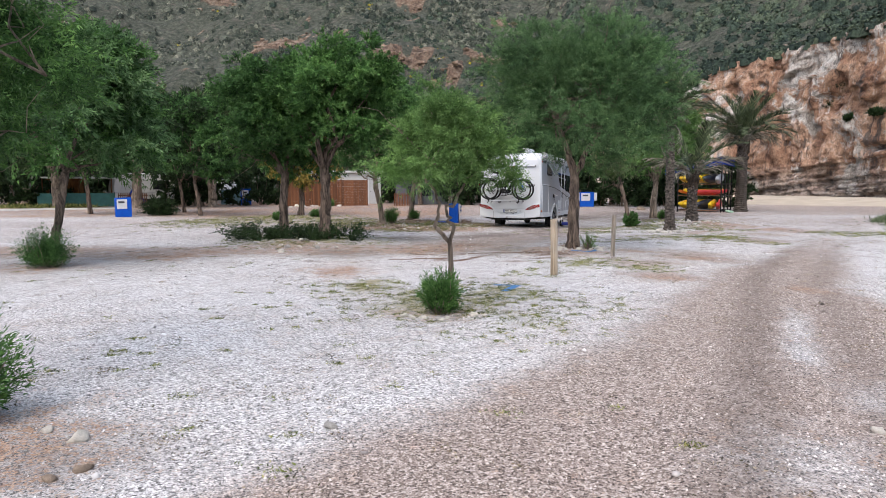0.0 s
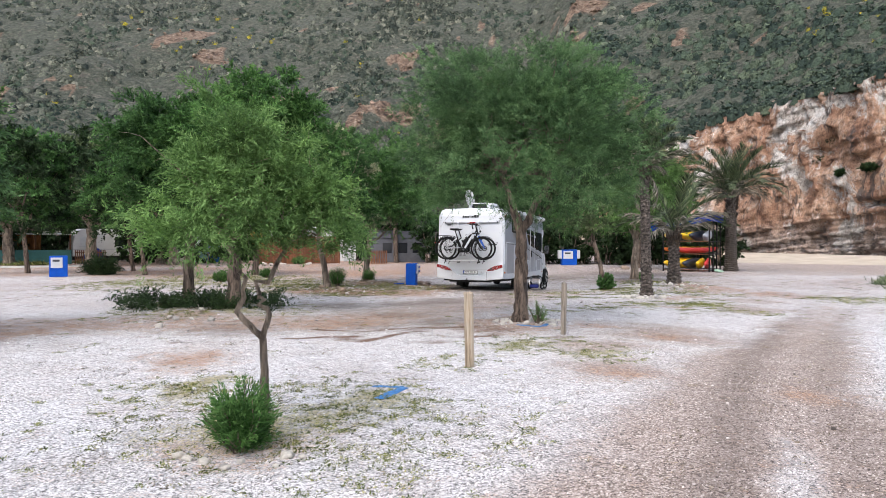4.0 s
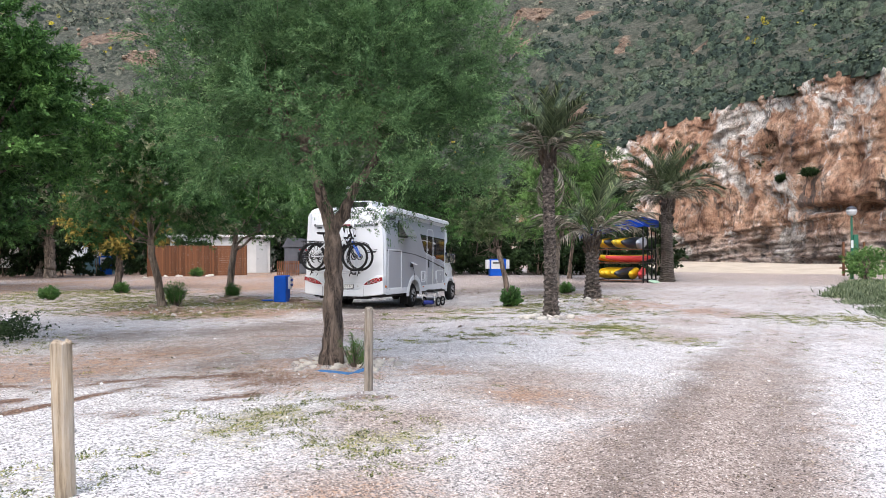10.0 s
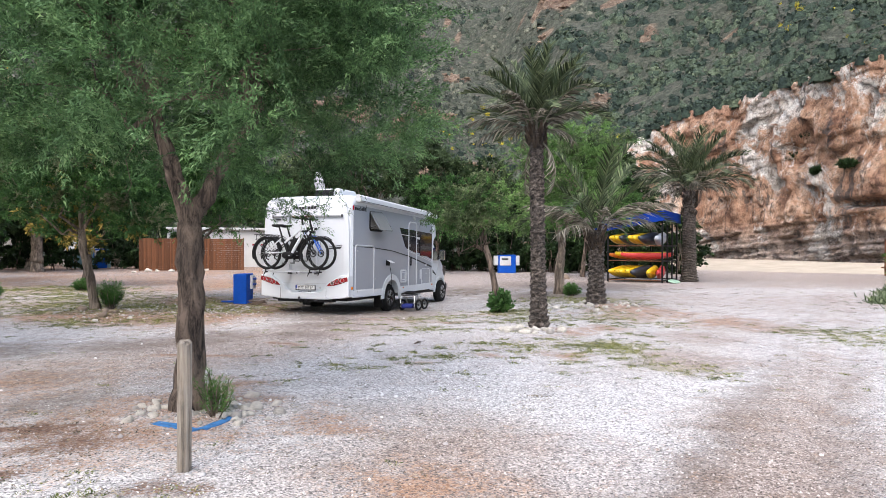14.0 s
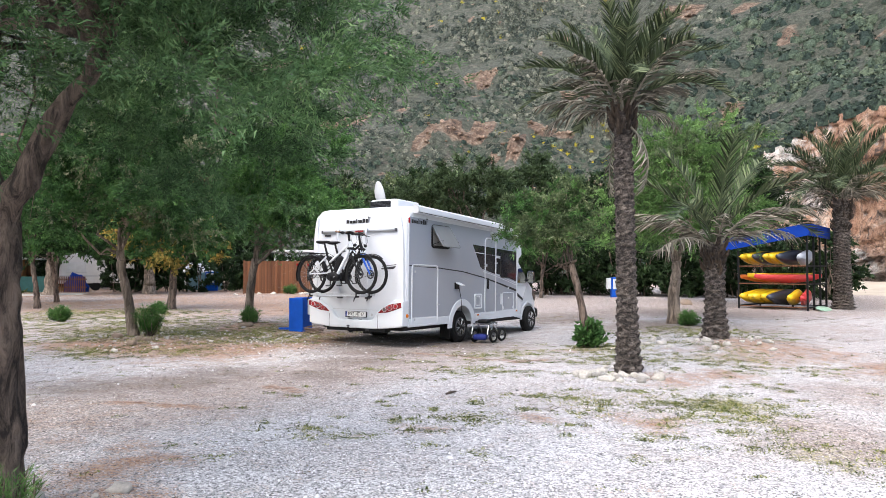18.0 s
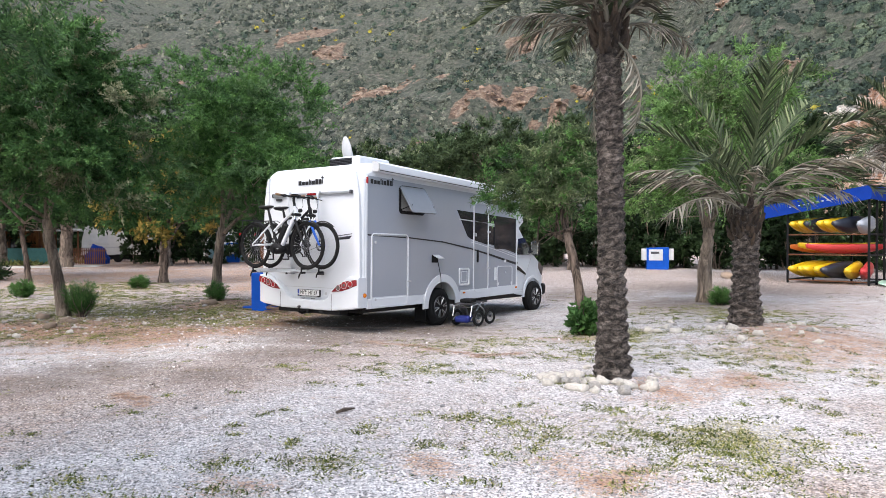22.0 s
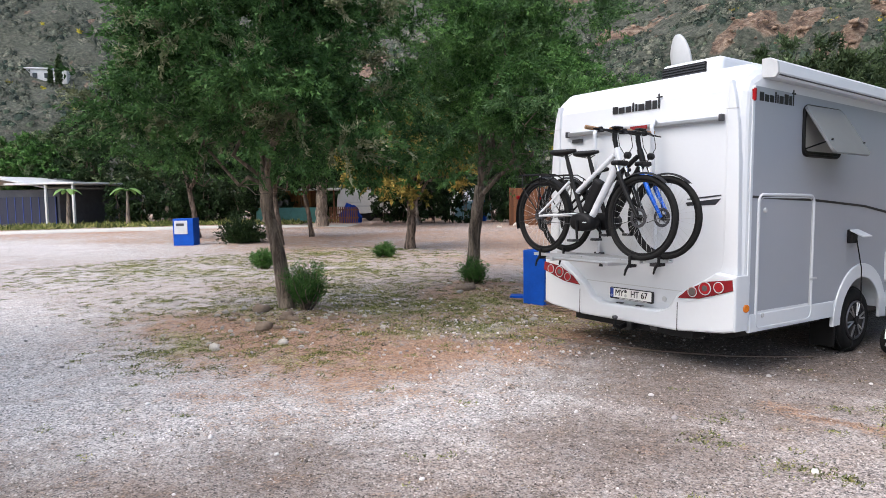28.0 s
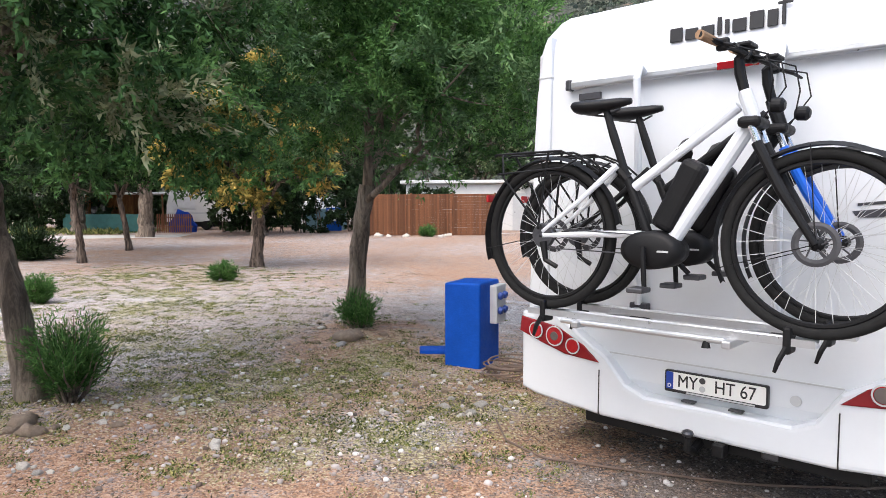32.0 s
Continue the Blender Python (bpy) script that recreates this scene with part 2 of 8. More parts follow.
def cliff_paint():
    """Weathered limestone: rusty, pale and grey fields, dark and white water streaks, beds near the foot."""
    k = Nodes("cliff_rock", 0.9)
    big = k.noise(0.13, 9, 0.76, "world", warp=0.6)
    warm = k.ramp(k.noise(0.6, 9, 0.8, "world", stretch=(1, 1, 0.6), warp=0.4), [(0.37, (0.17, 0.085, 0.055)), (0.45, (0.40, 0.215, 0.135)), (0.54, (0.56, 0.345, 0.23)), (0.66, (0.84, 0.68, 0.56))])
    pale = k.ramp(k.noise(0.9, 9, 0.8, "world", stretch=(1, 1, 0.6), warp=0.4), [(0.36, (0.30, 0.25, 0.21)), (0.46, (0.62, 0.55, 0.49)), (0.62, (0.93, 0.90, 0.86))])
    tone = k.mix(k.ramp(big, [(0.50, 0.0), (0.54, 1.0)]), warm, pale)
    bed = k.noise(0.9, 8, 0.72, "world", stretch=(0.07, 0.07, 1.9), warp=0.5)
    beds = k.mix(1.0, k.mix(0.6, tone, pale), k.ramp(bed, [(0.40, 0.36), (0.47, 0.9), (0.7, 1.06)]), "MULTIPLY")
    tone = k.mix(k.ramp(k.attr("low"), [(0.3, 0.0), (0.8, 0.9)]), tone, beds)
    white = k.noise(0.5, 7, 0.7, "world", stretch=(1.4, 1.4, 0.16), warp=0.3)
    tone = k.mix(k.ramp(white, [(0.60, 0.0), (0.65, 0.75)]), tone, (0.86, 0.83, 0.80))
    run = k.noise(0.42, 8, 0.74, "world", stretch=(1.2, 1.2, 0.16), warp=0.4)
    tone = k.mix(k.ramp(run, [(0.57, 0.0), (0.61, 0.85)]), tone, (0.085, 0.07, 0.065))
    crack = k.noise(0.8, 9, 0.7, "world", stretch=(1, 1, 0.45), warp=1.0)
    tone = k.mix(k.ramp(crack, [(0.478, 0.0), (0.496, 0.7), (0.514, 0.0)]), tone, (0.10, 0.06, 0.045))
    fine = k.noise(2.1, 10, 0.84, "world")
    k.colour(k.mix(1.0, tone, k.ramp(fine, [(0.40, 0.36), (0.48, 0.95), (0.66, 1.25)]), "MULTIPLY"))
    return k.bump(fine, 1.0, 0.45).m


def palm_bark_paint():
    k = Nodes("palm_trunk_bark", 0.92)
    rings_n = k.noise(9.0, 9, 0.8, stretch=(1.3, 1.3, 2.0), warp=0.5)
    k.colour(k.mix(1.0, k.ramp(rings_n, [(0.40, (0.014, 0.011, 0.009)), (0.5, (0.11, 0.088, 0.073)), (0.63, (0.34, 0.285, 0.245))]), k.ramp(k.noise(0.9, 3), [(0.35, 0.6), (0.65, 1.0)]), "MULTIPLY"))
    return k.bump(rings_n, 1.0, 0.08).m


def heath_paint(name, cols):
    """Far bushes: a tone of its own for each, broken into light tips and dark gaps."""
    k = Nodes(name, 0.8)
    k.b.inputs["Specular IOR Level"].default_value = 0.15
    n = len(cols)
    tone = k.ramp(k.mix(0.3, k.attr("tone"), k.island()), [(i / (n - 1), c) for i, c in enumerate(cols)])
    leafy = k.noise(3.2, 8, 0.8, "world")
    out = k.mix(1.0, tone, k.ramp(leafy, [(0.38, (0.4, 0.4, 0.4)), (0.5, (0.95, 0.95, 0.95)), (0.64, (1.6, 1.55, 1.45))]), "MULTIPLY")
    return k.colour(out).bump(leafy, 0.8, 0.3).m


GROUND, HILL, CLIFF, CRAG = ground_paint(), hill_paint(), cliff_paint(), crag_paint()
SAND = plain("pale_sand", (0.53, 0.455, 0.36), 0.95, 0, 0.25, 0.7, 0.5, 0.03)
BARK = bark_paint("grey_brown_bark", (0.035, 0.023, 0.017), (0.33, 0.245, 0.19), 7.0)
BARK_PALE = bark_paint("pale_brown_bark", (0.11, 0.083, 0.063), (0.45, 0.355, 0.275))
PALM_BARK = palm_bark_paint()
FEATHER = leaf_paint("feathery_green", [(0.027, 0.066, 0.024), (0.060, 0.128, 0.046), (0.102, 0.19, 0.077), (0.165, 0.252, 0.112)], 0.24)
BRIGHT = leaf_paint("bright_green", [(0.028, 0.078, 0.021), (0.052, 0.132, 0.033), (0.088, 0.188, 0.05), (0.135, 0.244, 0.078)])
DENSE = leaf_paint("deep_green", [(0.022, 0.062, 0.02), (0.042, 0.105, 0.03), (0.07, 0.152, 0.045), (0.105, 0.195, 0.066)])
DUSTY = leaf_paint("dusty_green", [(0.04, 0.068, 0.028), (0.07, 0.108, 0.044), (0.11, 0.15, 0.068), (0.22, 0.24, 0.14)])
FADED = leaf_paint("turning_yellow", [(0.10, 0.14, 0.035), (0.21, 0.21, 0.055), (0.36, 0.28, 0.07), (0.48, 0.31, 0.09)])
TIPS = leaf_paint("pale_flowering_tips", [(0.11, 0.14, 0.065), (0.19, 0.215, 0.115), (0.29, 0.30, 0.19)], 0.2)
PINE = leaf_paint("pine_green", [(0.0298, 0.051, 0.0213), (0.051, 0.0808, 0.034), (0.085, 0.119, 0.0595)])
LIME = leaf_paint("light_green", [(0.064, 0.145, 0.034), (0.112, 0.215, 0.058), (0.18, 0.29, 0.10)])
FROND = leaf_paint("palm_green", [(0.042, 0.06, 0.028), (0.07, 0.098, 0.05), (0.13, 0.152, 0.085)], 0.18, False)
FROND_OLD = leaf_paint("dry_palm", [(0.12, 0.105, 0.078), (0.20, 0.18, 0.14), (0.30, 0.275, 0.23)], 0.15, False)
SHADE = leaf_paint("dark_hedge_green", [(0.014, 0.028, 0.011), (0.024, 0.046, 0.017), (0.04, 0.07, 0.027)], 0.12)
GRASS = leaf_paint("weed_green", [(0.08, 0.115, 0.03), (0.13, 0.17, 0.045), (0.20, 0.225, 0.07), (0.32, 0.29, 0.12)], 0.24, False)
SHRUB = heath_paint("maquis_green", [(0.022, 0.031, 0.027), (0.054, 0.066, 0.052), (0.125, 0.137, 0.106), (0.245, 0.243, 0.19)])
MAQUIS = heath_paint("bush_green", [(0.018, 0.030, 0.026), (0.036, 0.055, 0.043), (0.068, 0.095, 0.066), (0.125, 0.155, 0.10)])
BROOM = heath_paint("yellow_broom", [(0.14, 0.14, 0.03), (0.30, 0.26, 0.03), (0.46, 0.38, 0.04)])
STONE = plain("limestone", (0.52, 0.49, 0.45), 0.9, 0, 0.35, 5, 0.6, 0.02)
WHITE = plain("white_gelcoat", (0.63, 0.655, 0.69), 0.28, 0, 0.025, 2, 0.0)
GREY = plain("silver_grey_paint", (0.335, 0.36, 0.405), 0.32, 0.15, 0.025, 2, 0.0)
BLACK = plain("black_plastic", (0.008, 0.008, 0.009), 0.5, 0, 0.2, 10, 0.05, sheen=0.22)
RUBBER = plain("tyre_rubber", (0.014, 0.014, 0.014), 0.85, 0, 0.2, 12, 0.3, sheen=0.2)
ALU = plain("brushed_aluminium", (0.55, 0.56, 0.58), 0.35, 0.9, 0.1, 8, 0.05)
STEEL = plain("dark_steel", (0.10, 0.10, 0.11), 0.4, 0.8, 0.2, 8, 0.05)
TINT = plain("tinted_glass", (0.02, 0.022, 0.026), 0.06, 0, 0.05, 2, 0)
BLUE = plain("blue_masonry_paint", (0.004, 0.09, 0.52), 0.6, 0, 0.22, 4, 0.3, 0.01, sheen=0.2)
WOOD_POST = wood_paint("weathered_post_wood", (0.16, 0.118, 0.078), (0.35, 0.27, 0.185), (0.50, 0.43, 0.35))
GREY_POST = wood_paint("greyed_post_wood", (0.09, 0.075, 0.06), (0.23, 0.19, 0.15), (0.38, 0.34, 0.29))
FENCE_WOOD = bark_paint("brown_fence_wood", (0.13, 0.05, 0.022), (0.26, 0.105, 0.045), 4.0)

# ---- tools ----
def holder(name, at, label, category, group="", rz=0.0, kind=""):
    """An empty at a thing's base."""
    ob = new(name)
    ob.matrix_world = pose(*at, 0, 0, rz)
    return tagged(ob, label, category, group, kind)


def part(name, data, material, parent=None, label="", smooth=False):
    """One mesh object from a bmesh or a mesh, under its thing."""
    if isinstance(data, bmesh.types.BMesh):
        me = bpy.data.meshes.new(name)
        data.to_mesh(me)
        data.free()
    else:
        me = data
    if material and not me.materials:
        me.materials.append(material)
    if smooth:
        me.polygons.foreach_set("use_smooth", [True] * len(me.polygons))
    ob = new(name, me)
    ob.parent = parent
    return tagged(ob, label)


def raw(name, verts, faces):
    """A mesh of triangles or quads from arrays, quickly."""
    me = bpy.data.meshes.new(name)
    verts, faces = np.asarray(verts, np.float32), np.asarray(faces, np.int32)
    k = faces.shape[1]
    me.vertices.add(len(verts))
    me.vertices.foreach_set("co", verts.ravel())
    me.loops.add(faces.size)
    me.loops.foreach_set("vertex_index", faces.ravel())
    me.polygons.add(len(faces))
    me.polygons.foreach_set("loop_start", np.arange(0, faces.size, k, dtype=np.int32))
    me.update(calc_edges=True)
    me.validate()
    return me


def toned(me, values):
    """Gives a mesh of leaves a tone for each corner."""
    me.attributes.new("tone", "FLOAT", "POINT").data.foreach_set("value", np.clip(values, 0, 1).astype(np.float32))
    return me


def box(bm, lo, hi, bevel=0.0, segs=2):
    """A box between two corners, its edges rounded."""
    c = [(a + b) / 2 for a, b in zip(lo, hi)]
    s = [abs(b - a) for a, b in zip(lo, hi)]
    made = bmesh.ops.create_cube(bm, size=1, matrix=Matrix.LocRotScale(c, None, s))["verts"]
    if bevel:
        edges = {e for v in made for e in v.link_edges}
        bmesh.ops.bevel(bm, geom=list(edges), offset=bevel, segments=segs, profile=0.5, affect="EDGES")
    return bm


def boxed(lo, hi, bevel=0.0, segs=2):
    return box(bmesh.new(), lo, hi, bevel, segs)


def rings(bm, loops, closed=True, caps=True):
    """Skin between loops of points."""
    rows = [[bm.verts.new(p) for p in loop] for loop in loops]
    n = len(rows[0])
    for a, b in zip(rows, rows[1:]):
        for i in range(n if closed else n - 1):
            bm.faces.new((a[i], a[(i + 1) % n], b[(i + 1) % n], b[i]))
    if caps and closed:
        bm.faces.new(rows[0][::-1])
        bm.faces.new(rows[-1])
    return bm


def tube(bm, points, radii, segs=8, caps=True):
    """A round bar along points."""
    points = [Vector(p) for p in points]
    if not hasattr(radii, "__len__"):
        radii = [radii] * len(points)
    loops, side = [], None
    for i, p in enumerate(points):
        way = (points[min(i + 1, len(points) - 1)] - points[max(i - 1, 0)]).normalized()
        if side is None:
            side = way.orthogonal().normalized()
        side = (side - way * side.dot(way)).normalized()
        up = way.cross(side)
        loops.append([p + radii[i] * (math.cos(a) * side + math.sin(a) * up) for a in (2 * math.pi * j / segs for j in range(segs))])
    return rings(bm, loops, True, caps)


def bar(points, radii, segs=8):
    return tube(bmesh.new(), points, radii, segs)


def ring(bm, centre, axis, radius, thick, segs=32, sides=8, squash=1.0):
    """A torus round an axis."""
    axis = Vector(axis).normalized()
    u = axis.orthogonal().normalized()
    w = axis.cross(u)
    rows = []
    for i in range(segs):
        a = 2 * math.pi * i / segs
        out = math.cos(a) * u + math.sin(a) * w
        rows.append([bm.verts.new(Vector(centre) + out * (radius + thick * math.cos(b)) + axis * thick * squash * math.sin(b)) for b in (2 * math.pi * j / sides for j in range(sides))])
    for i in range(segs):
        a, b = rows[i], rows[(i + 1) % segs]
        for j in range(sides):
            bm.faces.new((a[j], b[j], b[(j + 1) % sides], a[(j + 1) % sides]))
    return bm


def disc(bm, centre, axis, radius, depth, segs=24, bevel=0.0):
    axis = Vector(axis).normalized()
    c = Vector(centre)
    b = bevel or depth * 0.2
    return tube(bm, [c - axis * depth / 2, c - axis * (depth / 2 - b), c + axis * (depth / 2 - b), c + axis * depth / 2], [radius - b, radius, radius, radius - b], segs)


def smooth_noise(x, y, scale, seed=0):
    """Cheap value noise on arrays, about 0 to 1."""
    x, y = np.asarray(x) / scale + seed * 17.3, np.asarray(y) / scale - seed * 9.1
    xi, yi = np.floor(x), np.floor(y)
    fx, fy = x - xi, y - yi
    fx, fy = fx * fx * (3 - 2 * fx), fy * fy * (3 - 2 * fy)

    def rnd(a, b):
        v = np.sin(a * 127.1 + b * 311.7 + seed * 74.7) * 43758.5453
        return v - np.floor(v)

    return (rnd(xi, yi) * (1 - fx) + rnd(xi + 1, yi) * fx) * (1 - fy) + (rnd(xi, yi + 1) * (1 - fx) + rnd(xi + 1, yi + 1) * fx) * fy


def fractal(x, y, scale, seed=0, octaves=4):
    total, amp, norm = 0.0, 1.0, 0.0
    for o in range(octaves):
        total = total + amp * smooth_noise(x, y, scale / 2**o, seed + o)
        norm += amp
        amp *= 0.55
    return total / norm


# ---- land ----
LANE = [(0.9, -2.5), (1.9, 0.0), (3.0, 3.0), (4.2, 6.0), (5.8, 9.9), (7.2, 12.6), (8.9, 15.6), (11.2, 19.2), (14.8, 25.2), (20.0, 34.0), (25.8, 44.2)]


def off_line(x, y, line):
    """Signed distance of arrays of places from a broken line (right of it is positive)."""
    best, sign = np.full(np.shape(x), 1e9), np.zeros(np.shape(x))
    for (ax, ay), (bx, by) in zip(line, line[1:]):
        dx, dy = bx - ax, by - ay
        u = np.clip(((x - ax) * dx + (y - ay) * dy) / (dx * dx + dy * dy), 0, 1)
        ex, ey = x - ax - u * dx, y - ay - u * dy
        d = np.hypot(ex, ey)
        near = d < best
        best = np.where(near, d, best)
        sign = np.where(near, np.sign(ex * dy - ey * dx), sign)
    return best * sign


def blob(x, y, spots):
    """How deep a place lies in soft round spots (x, y, radius): 1 at the middle, 0 outside."""
    best = np.zeros(np.shape(x))
    for sx, sy, r in spots:
        best = np.maximum(best, np.clip(1.25 - np.hypot(x - sx, y - sy) / r, 0, 1))
    return best


MOUNDS = [(-3.128, 17.388, 2.024, 0.147), (9.476, 24.84, 1.748, 0.184), (7.636, 21.344, 0.92, 0.055), (-2.024, 24.104, 1.104, 0.064), (-1.288, 27.692, 1.104, 0.064), (3.652, 15.088, 0.736, 0.037)]


def lie(x, y):
    """Height of the ground."""
    z = (fractal(x, y, 5.0, 3) - 0.5) * 0.10
    for mx, my, r, h in MOUNDS:
        z = z + h * np.exp(-((x - mx) ** 2 + (y - my) ** 2) / (r * r) * 1.4)
    z = z - 0.20 * np.exp(-(((x - 4.5) / 2.9) ** 2) - (((y - 29.5) / 5.0) ** 2))
    lane = off_line(x, y, LANE)
    for at in (-0.75, 0.65):
        z = z - 0.03 * np.exp(-(((lane - at) / 0.28) ** 2))
    return z


def ground_z(x, y):
    return float(lie(np.array([x]), np.array([y]))[0])


def axis_steps(lo, hi, fine_lo, fine_hi, step):
    """Coordinates that are close together in the middle and wide apart far out."""
    mid = np.arange(fine_lo, fine_hi + step / 2, step)
    out = lambda far: np.cumsum(step * 1.22 ** np.arange(1, 80))[np.cumsum(step * 1.22 ** np.arange(1, 80)) < far]
    return np.concatenate([[lo], (fine_lo - out(fine_lo - lo))[::-1], mid, fine_hi + out(hi - fine_hi), [hi]])


SOIL = [(0.8, 23.6, 1.0), (1.5, 25.2, 0.9), (0.6, 26.4, 1.0), (0.4, 22.6, 1.5), (-0.8, 24.0, 1.7), (-0.2, 25.6, 1.3), (1.6, 24.2, 0.9), (-0.5, 26.6, 2.0), (-1.9, 23.2, 1.7), (-0.8, 22.6, 1.5), (3.2, 14.5, 1.3), (1.1, 7.4, 0.8), (-1.5, 2.7, 1.1), (9.8, 24.0, 1.5), (8.3, 20.9, 0.6), (8.9, 21.4, 0.7), (7.38, 18.5, 0.5), (6.45, 18.25, 0.3), (-6.4, 11.4, 1.2), (3.8, 16.3, 0.9), (11.4, 22.6, 1.3), (7.0, 24.4, 0.8), (-3.0, 16.0, 1.1), (-0.9, 11.0, 0.9), (-5.0, 13.6, 1.2), (-1.4, 22.6, 0.9), (-0.6, 23.3, 1.1), (-1.7, 23.4, 0.9), (-1.2, 27.5, 1.0), (10.1, 25.4, 1.2), (10.4, 23.9, 0.9), (6.43, 18.28, 0.28), (5.61, 17.81, 0.25), (4.2, 15.7, 0.6), (4.7, 14.7, 0.6), (2.9, 15.4, 0.8), (1.0, 26.2, 0.9)]
DRIVE = [(2.6, 18.7, 1.3), (3.6, 19.8, 1.0), (9.0, 18.2, 1.3), (10.2, 20.2, 1.5), (11.5, 22.0, 2.0), (1.4, 19.2, 1.5), (2.8, 20.4, 1.3), (4.6, 12.2, 1.0), (3.6, 23.0, 1.4), (0.2, 23.6, 1.6), (-1.6, 25.4, 2.6), (-4.6, 26.0, 3.0), (-2.0, 28.6, 2.4), (-8.0, 30.0, 4.0), (5.8, 14.2, 1.3), (6.1, 13.3, 1.0), (4.4, 10.4, 1.0)]
WEEDS = [(0.6, 25.6, 1.4), (-0.2, 24.0, 1.0), (9.6, 22.6, 1.0), (8.8, 17.8, 0.6), (-0.8, 26.0, 2.6), (-2.6, 24.4, 2.2), (0.5, 24.8, 1.4), (-1.2, 22.4, 1.2), (1.4, 8.0, 1.9), (1.9, 8.9, 1.0), (-1.1, 25.4, 1.9), (-3.6, 25.3, 2.6), (-5.4, 28.4, 2.8), (8.6, 23.2, 1.4), (3.6, 12.4, 1.0), (9.4, 27.6, 2.0), (-3.2, 17.1, 2.1), (8.2, 19.2, 0.9), (8.4, 22.8, 1.0), (7.2, 23.0, 0.8), (5.5, 21.4, 0.8), (0.2, 22.6, 0.7), (0.4, 23.0, 0.5), (-0.7, 21.9, 0.6), (4.5, 11.8, 0.7), (8.1, 19.3, 1.0), (4.6, 11.7, 0.7), (7.6, 24.6, 1.2), (5.9, 23.4, 1.2), (-9.0, 27.0, 3.5), (-8.0, 31.5, 3.0), (13.2, 20.5, 1.6), (2.4, 10.9, 0.6), (-0.2, 9.3, 0.8)]
TRAILS = [[(0.0, 14.1), (0.84, 13.9), (1.37, 14.5), (2.16, 14.5), (3.0, 14.7)], [(1.0, 12.75), (1.4, 13.26), (1.6, 13.9), (2.46, 13.24), (3.1, 13.4)], [(-1.8, 12.4), (-0.6, 12.9), (0.9, 13.3)]]
REDS = [[(1.9, 18.3), (2.3, 18.26), (2.7, 18.2), (3.15, 18.17)], [(3.17, 19.49), (3.36, 19.42), (3.58, 19.45), (3.72, 19.21)], [(4.03, 23.43), (4.83, 23.13), (5.56, 22.7), (5.89, 22.48), (6.38, 22.78)]]


def weediness(x, y):
    """How thickly weeds grow at a place, 0 to 1."""
    return blob(x, y, WEEDS) * np.clip(fractal(x, y, 0.9, 15) * 1.9 - 0.25, 0, 1)


